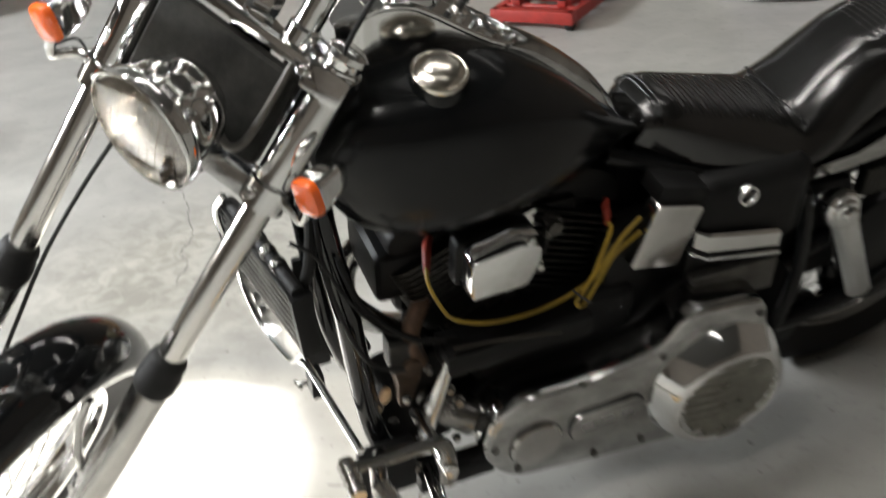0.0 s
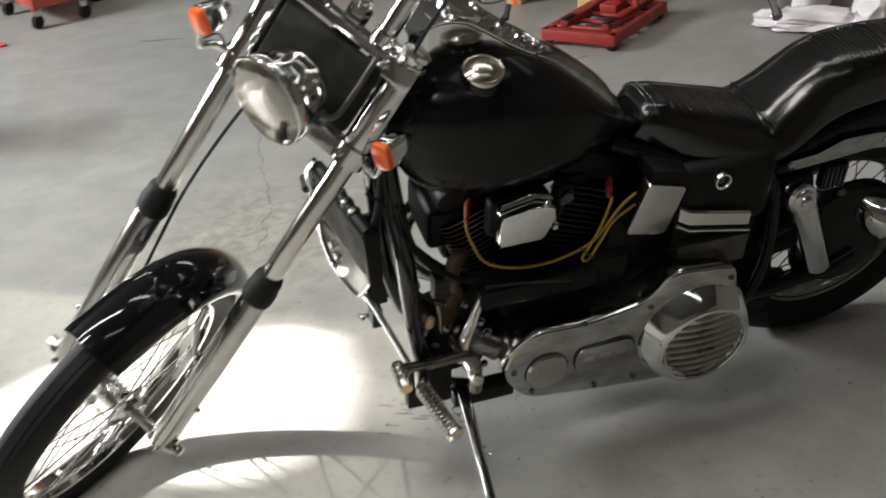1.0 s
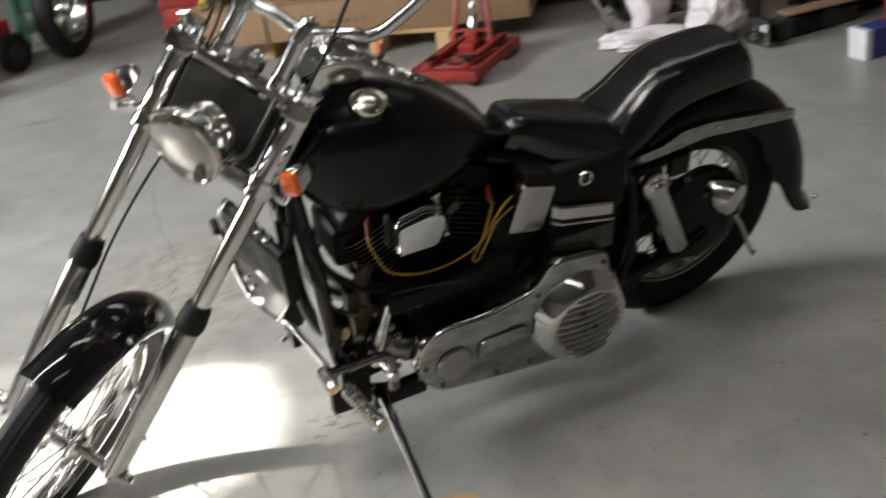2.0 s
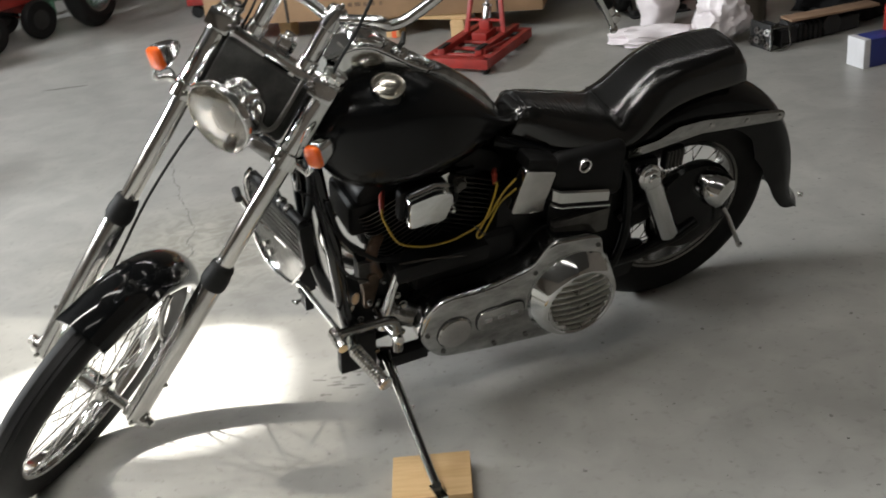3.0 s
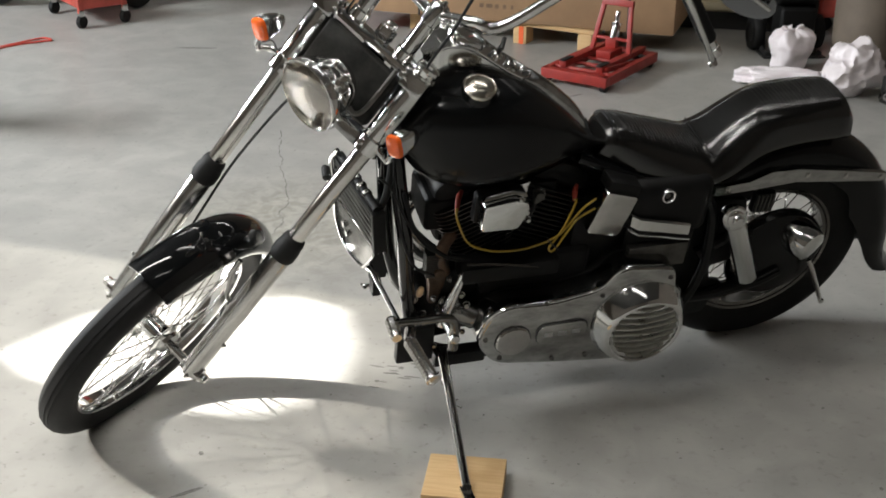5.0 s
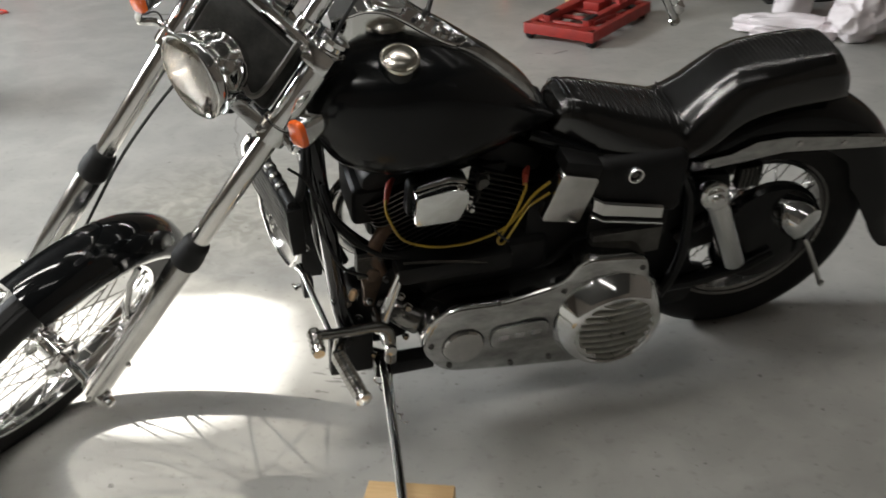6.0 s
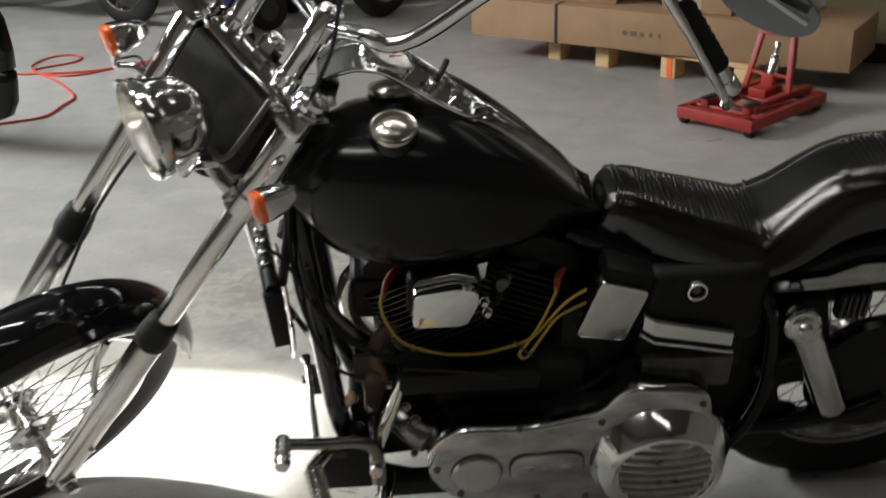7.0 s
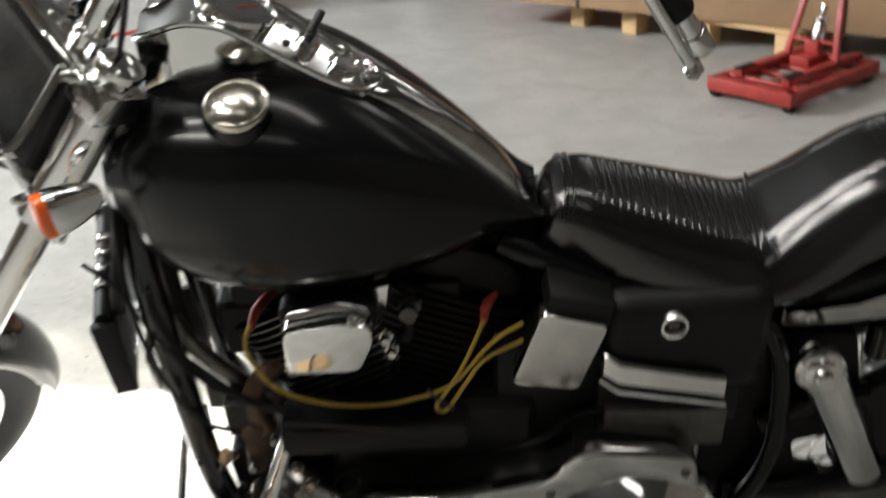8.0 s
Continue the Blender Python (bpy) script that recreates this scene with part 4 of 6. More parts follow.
# spark plug leads
for b0, b1 in (((-0.013, -0.095, 0.70), (-0.03, -0.135, 0.665)), ((0.282, -0.108, 0.69), (0.275, -0.13, 0.655))):
    bp("plug_boot", tube([Vector(b0) + Vector((0.012, 0.018, -0.02)), Vector(b0) + Vector((0, 0, -0.018)), Vector(b0).lerp(Vector(b1), 0.5), b1], [0.005, 0.0075, 0.007, 0.005], 12), RED_BOOT, "red rubber spark plug boot")
W = -0.165
bp("plug_lead", tube(smooth_path([(-0.028, -0.13, 0.672), (-0.034, -0.15, 0.665), (-0.029, W, 0.645), (-0.006, W, 0.594), (0.028, W, 0.568), (0.078, W, 0.551), (0.139, W, 0.548), (0.185, W, 0.558), (0.211, W, 0.568), (0.238, W - 0.004, 0.592), (0.285, -0.16, 0.65), (0.325, -0.145, 0.667)], 5), 0.0031, 10), YELLOW, "yellow spark plug lead")
bp("plug_lead", tube(smooth_path([(0.275, -0.128, 0.658), (0.27, -0.15, 0.665), (0.245, W, 0.612), (0.222, W - 0.006, 0.572), (0.208, W - 0.008, 0.548), (0.222, W - 0.008, 0.54), (0.25, W - 0.006, 0.59), (0.275, W, 0.625), (0.325, -0.15, 0.641)], 5), 0.0031, 10), YELLOW, "yellow spark plug lead")
bp("lead_clip", tube([(0.197, W - 0.012, 0.585), (0.212, W - 0.014, 0.566), (0.232, W - 0.012, 0.545)], 0.0022, 6), DARK, "thin cable tie")
# chrome horn cover between the cylinders
HORN = round_outline([(0.018, 0.634), (0.021, 0.71), (0.095, 0.721), (0.134, 0.711), (0.134, 0.682), (0.113, 0.634)], 0.012)
horn = bp("horn_cover", moved(prism(HORN, 0.05, 0.007), Matrix.Translation((0, -0.165, 0))), CHROME, "chrome horn cover")
bp("horn_backing", moved(prism([(0.082 + (x - 0.082) * 1.12, 0.685 + (z - 0.685) * 1.12) for x, z in HORN], 0.03, 0.006), Matrix.Translation((0, -0.13, 0))), BLACK_ENGINE, "", horn)
bolt((0.112, -0.19, 0.726), (0, -1, 0.5), 0.006, 0.008, CHROME, horn)
bp("horn_top", moved(prism([(0.022, 0.0), (0.093, 0.011), (0.133, 0.002), (0.128, 0.013), (0.093, 0.021), (0.03, 0.011)], 0.006, 0.0015), Matrix.Translation((0, -0.172, 0.715)) @ Matrix.Rotation(radians(-38), 4, 'X')), CHROME, "sloping chrome upper edge", horn)
for x, z in ((0.147, 0.65), (0.153, 0.625)):
    bolt((x, -0.14, z), (0, -1, 0), 0.007, 0.012, DULL_CHROME)
bp("engine_bracket", moved(prism([(-0.012, -0.016), (0.016, -0.012), (0.02, 0.016), (-0.016, 0.006)], 0.004, 0.001), Matrix.Translation((0.128, -0.118, 0.70)) @ Matrix.Scale(1.35, 4)), CHROME, "small chrome bracket")
pet = bp("fuel_tap", join(rod((0.18, -0.115, 0.70), (0.178, -0.118, 0.655), 0.009, 12), rod((0.165, -0.125, 0.69), (0.195, -0.125, 0.69), 0.008, 10), rod((0.178, -0.13, 0.688), (0.178, -0.145, 0.688), 0.013, 8)), DARK_ALU, "metal fuel tap")
bp("fuel_hose", tube(smooth_path([(0.178, -0.118, 0.66), (0.175, -0.11, 0.62), (0.165, -0.07, 0.58)], 5), 0.006, 10), RUBBER, "black fuel hose")

# coil cover
COIL = round_outline([(0.310, 0.566), (0.348, 0.69), (0.438, 0.663), (0.402, 0.546)], 0.013)
coil = bp("coil_cover", moved(prism(COIL, 0.035, 0.006), Matrix.Translation((0, -0.14, 0))), DULL_CHROME, "dull chrome rectangular coil cover")
bp("coil_top", moved(prism([(0.352, 0.684), (0.36, 0.715), (0.445, 0.69), (0.437, 0.656)], 0.06, 0.004), Matrix.Translation((0, -0.118, 0))), BLACK_ENGINE, "", coil)
# oil tank with chrome band and filler cap
oil = bp("oil_tank", box(0.23, 0.20, 0.17, 0.035, (0.545, -0.045, 0.60), 4), BLACK_ENGINE, "black oil tank")
bp("oil_band", loft([[(x, y, z0), (x, y - 0.006, z0 + 0.004), (x, y - 0.006, z1 - 0.004), (x, y, z1)] for x, y, z0, z1 in ((0.425, -0.118, 0.566, 0.602), (0.435, -0.142, 0.562, 0.602), (0.455, -0.152, 0.554, 0.594), (0.50, -0.155, 0.546, 0.584), (0.60, -0.155, 0.522, 0.559))]), CHROME, "chrome band on the oil tank", oil)
bp("oil_band_trim", tube([(0.43, -0.148, 0.557), (0.455, -0.162, 0.546), (0.50, -0.164, 0.538), (0.602, -0.164, 0.514)], 0.004, 8), CHROME, "", oil)
bp("battery_box", box(0.2, 0.18, 0.1, 0.01, (0.53, -0.05, 0.5), 2), BLACK_ENGINE, "black battery box")
part("oil_cap", moved(lathe([(0.02, -0.01), (0.02, 0.005), (0.0183, 0.01), (0.0148, 0.0108), (0.013, 0.008), (0.0122, -0.002), (0.0, -0.002)], 28), aim((0.523, -0.142, 0.65), (0, -1, 0.1))), CHROME, oil, "chrome filler cap")
part("oil_cap_centre", moved(lathe([(0.0122, 0.0), (0.0085, 0.003), (0.0, 0.004)], 6), aim((0.523, -0.142, 0.65), (0, -1, 0.1))), DARK_ALU, oil)

# frame
for s in (-1, 1):
    bp("frame_downtube", tube(smooth_path([(-0.165, 0.03 * s, 0.87), (-0.165, 0.07 * s, 0.76), (-0.15, 0.1 * s, 0.62), (-0.138, 0.11 * s, 0.48), (-0.122, 0.115 * s, 0.34), (-0.085, 0.118 * s, 0.23), (-0.02, 0.118 * s, 0.18), (0.1, 0.118 * s, 0.165), (0.62, 0.118 * s, 0.17)], 6), 0.0205, 18), GLOSSY_PAINT, "glossy black frame downtube")
    bp("frame_rail", tube(smooth_path([(0.3, 0.06 * s, 0.735), (0.5, 0.1 * s, 0.66), (0.66, 0.112 * s, 0.6), (0.7, 0.112 * s, 0.45), (0.69, 0.115 * s, 0.3), (0.62, 0.118 * s, 0.17)], 6), 0.016, 14), BLACK_PAINT, "black frame rail")
    bp("swing_arm", tube([(0.64, 0.098 * s, 0.245), (0.75, 0.1 * s, 0.244), (0.9, 0.102 * s, 0.27), (0.96, 0.102 * s, 0.30)], [0.02, 0.02, 0.018, 0.016], 14), BLACK_PAINT, "black swing arm")
    top = Vector((0.729, -0.138 * -s, 0.56))
    bot = Vector((0.842, -0.132 * -s, 0.312))
    d = (bot - top).normalized()
    sh = bp("shock_absorber", tube([top - d * 0.012, top - d * 0.008, top + d * 0.02, top + d * 0.026, top + d * 0.03, bot - d * 0.015, bot - d * 0.008, bot], [0.022, 0.03, 0.034, 0.034, 0.031, 0.031, 0.028, 0.021], 28), CHROME, "chrome covered shock absorber")
    bp("shock_ring", tube([top + d * 0.022, top + d * 0.024, top + d * 0.03, top + d * 0.032], [0.03, 0.0335, 0.0335, 0.03], 28), DULL_CHROME, "", sh)
    part("shock_stud", moved(lathe([(0.033, 0.0), (0.034, 0.004), (0.030, 0.008), (0.024, 0.009), (0.024, 0.014), (0.020, 0.017), (0.015, 0.018), (0.015, 0.026), (0.011, 0.030), (0.0, 0.031)], 28), aim(top + Vector((-0.004, 0.018 * s, 0.004)), (0, s, 0.1))), CHROME, sh, "stepped round chrome stud")
bp("backbone", tube([(-0.16, 0, 0.93), (0.1, 0, 0.85), (0.36, 0, 0.72)], 0.024, 14), BLACK_PAINT, "black frame backbone")

# left side of the rear wheel: black drum cover and chrome cap
part("drum_cover", moved(lathe([(0.02, -0.03), (0.142, -0.03), (0.145, -0.012), (0.138, 0.0), (0.10, 0.012), (0.05, 0.016), (0.0, 0.016)], 56), aim(REAR + Vector((0.022, -0.085, 0.022)), (0, -1, 0))), BLACK_PAINT, bike, "glossy black drum cover")
cc = part("axle_cover", moved(lathe([(0.054, -0.03), (0.054, 0.0), (0.052, 0.028), (0.046, 0.046), (0.036, 0.052), (0.0, 0.054)], 36), aim((0.995, -0.10, 0.415), (0.35, -1, -0.15))), CHROME, bike, "chrome round cap on the drum")
bp("brake_rod", tube([(1.03, -0.125, 0.345), (1.05, -0.13, 0.31), (1.125, -0.125, 0.17)], [0.006, 0.0065, 0.0075], 10), DULL_CHROME, "steel rod end")
bolt((1.122, -0.13, 0.182), (0, -1, 0), 0.005, 0.006)
bp("chain_guard", tube(smooth_path([(0.68, -0.10, 0.40), (0.75, -0.10, 0.44), (0.83, -0.10, 0.455)], 5), 0.018, 10), BLACK_PAINT, "black chain guard")

# black guards between the primary case and the rear wheel
bp("inner_guard", moved(prism(round_outline([(0.60, 0.15), (0.76, 0.16), (0.80, 0.268), (0.755, 0.283), (0.742, 0.335), (0.80, 0.348), (0.835, 0.40), (0.82, 0.47), (0.80, 0.56), (0.60, 0.58)], 0.012), 0.02, 0.004), Matrix.Translation((0, -0.078, 0))), BLACK_ENGINE, "black inner guard")
bp("belt_guard", moved(prism(round_outline([(0.64, 0.225), (0.64, 0.262), (0.80, 0.258), (0.90, 0.278), (0.90, 0.235), (0.84, 0.222), (0.75, 0.222)], 0.015), 0.03, 0.006), Matrix.Translation((0, -0.085, 0))), BLACK_PAINT, "black belt guard")
bp("sprocket", moved(lathe([(0.05, -0.004), (0.115, -0.004), (0.12, 0.0), (0.115, 0.004), (0.05, 0.004), (0.05, -0.004)], 48), aim(REAR + Vector((0, -0.065, 0)), (0, 1, 0))), BLACK_ENGINE, "black rear sprocket")

# side stand and forward controls
foot = BIKE.inverted() @ Vector((0.051, 1.119, 0.052))
piv = Vector((-0.035, -0.15, 0.215))
mid1 = piv.lerp(foot, 0.42) + Vector((0.0, 0.0, 0.0))
stand = bp("side_stand", tube([piv, piv.lerp(foot, 0.1), mid1, piv.lerp(foot, 0.85), foot + Vector((0.0, 0.012, 0.012))], [0.016, 0.0135, 0.0125, 0.0115, 0.012], 14), CHROME, "chrome side stand")
part("stand_foot", box(0.026, 0.06, 0.012, 0.004), CHROME, stand, "chrome stand foot", Matrix.Translation(foot) @ BIKE.to_3x3().inverted().to_4x4() @ Matrix.Rotation(radians(20), 4, 'Z'))
bp("stand_spring", tube([piv + Vector((-0.03 + 0.1 * u * 0.5, -0.02 - 0.12 * u, -0.03 - 0.05 * u)) + Vector((0.006 * math.cos(40 * u), 0.0, 0.006 * math.sin(40 * u))) for u in [k / 40 for k in range(41)]], 0.0018, 6), DULL_CHROME, "steel return spring", stand)
plate = bp("control_plate", join(box(0.10, 0.03, 0.115, 0.008, (-0.115, -0.155, 0.265)), box(0.14, 0.04, 0.04, 0.006, (0.01, -0.15, 0.195))), BLACK_ENGINE, "black mounting plate")
bp("shift_shaft", rod((-0.056, -0.14, 0.365), (-0.056, -0.3, 0.40), 0.012, 14), DULL_CHROME, "steel shaft", plate)
arm = bp("shift_arm", join(tube(smooth_path([(-0.215, -0.285, 0.473), (-0.145, -0.283, 0.466), (-0.085, -0.281, 0.463), (-0.06, -0.28, 0.445), (-0.054, -0.278, 0.40), (-0.053, -0.276, 0.352)], 5), [0.0105] * 10 + [0.0115] * 8 + [0.0135] * 8, 14)), REAR_RIM, "tarnished chrome shift lever")
bp("shift_peg", tube([(-0.215, -0.272 - 0.0075 * k, 0.473) for k in range(8)] + [(-0.215, -0.338, 0.473)], [0.0125, 0.0155, 0.011, 0.0155, 0.011, 0.0155, 0.011, 0.0155, 0.012], 16), DULL_CHROME, "ribbed metal shift peg", arm)
bp("shift_linkage", tube([(0.004, -0.155, 0.497), (-0.024, -0.16, 0.41), (-0.054, -0.17, 0.33)], [0.010, 0.0125, 0.014], 12), CHROME, "chrome linkage lever")
bp("linkage_rod", tube([(-0.192, 0.045, 0.362), (-0.188, 0.03, 0.363), (-0.166, -0.185, 0.37)], [0.011, 0.0068, 0.0068], 12), CHROME, "chrome rod")
pegd = Vector((0.027, -0.115, -0.014))
pb0 = Vector((-0.168, -0.285, 0.404))
n = 25
peg = bp("foot_peg", tube([pb0 + pegd * (k / (n - 1)) for k in range(n)], [0.018 if k % 2 else 0.0148 for k in range(n)], 18), DULL_CHROME, "ribbed metal foot peg")
bp("peg_end", rod(pb0 + pegd * 0.99, pb0 + pegd * 1.07, 0.019, 18), DULL_CHROME, "", peg)
bp("peg_mount", tube([(-0.12, -0.15, 0.30), (-0.15, -0.22, 0.37), pb0], [0.016, 0.015, 0.014], 12), DULL_CHROME, "", peg)
# forward control on the far side
bk = bp("brake_pedal", tube(smooth_path([(-0.12, 0.13, 0.28), (-0.17, 0.2, 0.30), (-0.2, 0.3, 0.34), (-0.225, 0.37, 0.39), (-0.24, 0.393, 0.425)], 5), 0.0085, 12), CHROME, "chrome brake pedal")
bp("pedal_pad", rod((-0.245, 0.37, 0.425), (-0.24, 0.415, 0.43), 0.012, 14), RUBBER, "black rubber pad", bk)
bp("master_cylinder", box(0.026, 0.04, 0.052, 0.006, (-0.176, 0.037, 0.308)), BLACK_ENGINE, "black brake master cylinder")
bp("cylinder_stub", join(rod((-0.182, 0.05, 0.296), (-0.204, 0.064, 0.282), 0.005, 10), rod((-0.2, 0.052, 0.286), (-0.204, 0.076, 0.278), 0.0045, 8)), REAR_RIM, "bright fitting")
# oil cooler on the downtubes
CO = Matrix.Translation((-0.237, 0.0, 0.618)) @ Matrix.Rotation(radians(10), 4, 'Z') @ Matrix.Rotation(radians(-3), 4, 'Y')
cooler = part("oil_cooler", join(moved(prism([(-0.018, 0.062), (0.017, 0.062), (0.015, -0.06), (-0.015, -0.06)], 0.014, 0.002), Matrix.Translation((0, -0.125, 0))), box(0.03, 0.012, 0.12, 0.003, (0, 0.125, 0.0)), box(0.03, 0.24, 0.01, 0.003, (0, 0.0, 0.056)), box(0.024, 0.24, 0.01, 0.003, (0, 0.0, -0.055)), box(0.006, 0.24, 0.11, 0.001, (0.012, 0.0, 0))), BLACK_ENGINE, bike, "black finned oil cooler", CO)
for k in range(6):
    part("cooler_fin", box(0.014, 0.238, 0.005, 0.0015, (-0.009, 0.0, -0.044 + 0.0175 * k)), DARK_ALU, cooler, "", CO)
# dark blotches in the colour stand for dark reflections on the plate
GUARD_METAL = material("mottled_guard_metal", (0.2, 0.195, 0.185), 0.22, 1.0, second=(0.05, 0.049, 0.046), rvary=0.1, scale=22, bump=0.3, bscale=18)
GUARD = round_outline([(0.2, 0.54), (0.245, 0.46), (0.238, 0.392), (0.186, 0.352), (0.14, 0.346), (0.036, 0.372), (-0.03, 0.46), (-0.06, 0.54)], 0.02, 4)
guard = part("cooler_guard", moved(prism(GUARD, 0.004, 0.001), Matrix.Translation((-0.206, 0, 0)) @ Matrix.Rotation(radians(99), 4, 'Z')), GUARD_METAL, cooler, "bent chrome guard plate")
rim = [Vector((-0.209 - 0.158 * y, y, z)) for y, z in GUARD]
part("guard_edge", tube(rim + rim[:1], 0.0035, 8), CHROME, cooler, "rolled chrome edge")
for y, z in ((0.17, 0.418), (0.145, 0.405)):
    part("guard_bolt", moved(lathe([(0.009, 0.0), (0.009, 0.005), (0.0, 0.007)], 14), aim((-0.209 - 0.158 * y, y, z), (-1, -0.158, 0))), DULL_CHROME, cooler)
part("cooler_stay", tube(smooth_path([(-0.01, 0.11, 0.09), (-0.02, 0.135, 0.04), (-0.01, 0.12, -0.06), (0.02, 0.06, -0.12), (0.06, 0.02, -0.2)], 5), 0.006, 8), CHROME, cooler, "bent chrome stay", CO)
part("cooler_hose", tube(smooth_path([(0.02, -0.1, 0.06), (0.03, -0.11, 0.11), (0.05, -0.09, 0.18), (0.06, -0.05, 0.26)], 5), 0.009, 10), RUBBER, cooler, "black hose", CO)
for k in range(4):
    part("hose_fitting", tube([(0.0, -0.064 + 0.034 * k, 0.066), (0.0, -0.058 + 0.034 * k, 0.066), (0.0, -0.05 + 0.034 * k, 0.066), (0.0, -0.046 + 0.034 * k, 0.066)], [0.011, 0.0135, 0.0135, 0.011], 14), REAR_RIM, cooler, "", CO)
part("fitting_stem", tube([(0.0, -0.118, 0.064), (0.0, 0.12, 0.066)], 0.0105, 12), RUBBER, cooler, "", CO)
reg = bp("regulator", box(0.052, 0.03, 0.066, 0.005, (-0.062, -0.098, 0.485)), BLACK_ENGINE, "black finned regulator")
for k in range(10):
    bp("regulator_fin", box(0.054, 0.014, 0.0026, 0.0006, (-0.062, -0.119, 0.456 + 0.0065 * k)), DARK_ALU, "", reg)
# exhaust pipes
bp("exhaust_pipe", tube(smooth_path([(0.02, 0.05, 0.60), (-0.05, 0.06, 0.585), (-0.095, 0.07, 0.53), (-0.09, 0.09, 0.42), (-0.03, 0.11, 0.33), (0.1, 0.13, 0.28), (0.5, 0.15, 0.25), (1.15, 0.15, 0.26)], 6), 0.021, 16), DULL_CHROME, "bluish chrome exhaust pipe")
bp("frame_hose", tube(smooth_path([(-0.155, -0.11, 0.72), (-0.15, -0.12, 0.692), (-0.129, -0.125, 0.622), (-0.083, -0.128, 0.559), (-0.035, -0.13, 0.518), (0.02, -0.13, 0.50)], 5), 0.0055, 10), RUBBER, "black rubber hose")
# small fittings at the front of the engine
bp("breather_pipe", tube(smooth_path([(-0.152, -0.06, 0.628), (-0.135, -0.068, 0.6), (-0.12, -0.07, 0.572), (-0.076, -0.072, 0.518), (-0.02, -0.075, 0.468)], 5), 0.0135, 16), REAR_RIM, "smoked chrome header pipe")
BROWN = material("rusty_cast_iron", (0.09, 0.06, 0.04), 0.55, 0.7, vary=0.5, rvary=0.15, scale=30, bump=0.3)
mount = bp("engine_mount", join(moved(prism(round_outline([(-0.045, 0.06), (0.02, 0.065), (0.012, 0.0), (-0.006, -0.065), (-0.03, -0.065), (-0.03, 0.0)], 0.012), 0.03, 0.005), Matrix.Translation((-0.045, -0.10, 0.42))), rod((-0.055, -0.11, 0.465), (-0.055, -0.135, 0.465), 0.016, 14)), BROWN, "brown cast engine mount")
for x, y, z, r in ((-0.114, -0.125, 0.384, 0.009), (-0.063, -0.128, 0.382, 0.007), (0.003, -0.15, 0.402, 0.008), (0.02, -0.15, 0.364, 0.009), (0.036, -0.16, 0.335, 0.007), (0.016, -0.15, 0.272, 0.007), (-0.065, -0.172, 0.257, 0.007), (-0.025, -0.13, 0.442, 0.007), (-0.092, -0.12, 0.40, 0.006), (-0.086, -0.12, 0.326, 0.008)):
    bolt((x, y + 0.006, z), (-0.2, -1, 0.25), r * 0.9, 0.01, REAR_RIM)
CREAM = material("yellowed_plastic", (0.62, 0.5, 0.33), 0.4, 0.0, second=(0.5, 0.27, 0.12), scale=22)
bp("wire_connector", moved(lathe([(0.0, -0.017), (0.006, -0.015), (0.0095, -0.006), (0.009, 0.006), (0.006, 0.014), (0.0, 0.016)], 18), aim((-0.101, -0.125, 0.412), (0.25, -0.1, 1.0))), CREAM, "yellowed plastic wire connector")
bp("thin_stay", tube([(-0.112, -0.085, 0.372), (-0.104, -0.08, 0.33), (-0.086, -0.078, 0.275)], 0.004, 8), CHROME, "thin chrome stay")
RUST = material("rusty_pipe", (0.2, 0.125, 0.08), 0.5, 0.6, second=(0.09, 0.055, 0.04), rvary=0.15, scale=26, bump=0.3)
bp("exhaust_stub", tube(smooth_path([(-0.012, -0.07, 0.545), (-0.042, -0.1, 0.53), (-0.05, -0.112, 0.5), (-0.036, -0.112, 0.455)], 5), 0.0155, 16), RUST, "rusty brown pipe stub")
bp("starter_drive", join(rod((-0.02, -0.10, 0.345), (0.05, -0.16, 0.325), 0.034, 22), rod((-0.03, -0.09, 0.348), (-0.02, -0.10, 0.345), 0.026, 22)), REAR_RIM, "dull chrome starter drive nose")
bp("sensor_wire", tube(smooth_path([(-0.223, -0.12, 0.78), (-0.19, -0.125, 0.745), (-0.15, -0.13, 0.65), (-0.10, -0.133, 0.57), (-0.05, -0.13, 0.53), (0.0, -0.135, 0.515)], 5), 0.003, 8), RUBBER, "thin black wire")
# cables
bp("clutch_cable", tube(smooth_path([(-0.03, -0.33, 1.45), (-0.05, -0.27, 1.36), (-0.064, -0.21, 1.275), (-0.082, -0.15, 1.165), (-0.115, -0.11, 1.07), (-0.155, -0.075, 0.95), (-0.18, -0.1, 0.8), (-0.172, -0.13, 0.66), (-0.13, -0.14, 0.52), (-0.06, -0.13, 0.46)], 6), 0.0036, 8), RUBBER, "black clutch cable")
fp("speedometer_cable", tube(smooth_path([(0.02, 0.05, -0.1), (-0.03, 0.07, -0.26), (-0.03, 0.085, -0.45), (-0.005, 0.088, -0.62), (0.02, 0.085, -0.8), (0.015, 0.075, -0.94)], 6), 0.0035, 8), RUBBER, "thin black speedometer cable")
fp("brake_line", tube(smooth_path([(0.0, 0.112, -0.03), (0.0, 0.115, 0.05), (-0.02, 0.13, 0.16), (0.0, 0.2, 0.3)], 5), 0.0035, 8), RUBBER, "thin black brake line")
fp("brake_line", tube(smooth_path([(0.02, 0.1, -0.03), (0.01, 0.1, 0.05), (-0.02, 0.115, 0.16), (0.0, 0.18, 0.3)], 5), 0.003, 8), RUBBER, "thin black brake line")

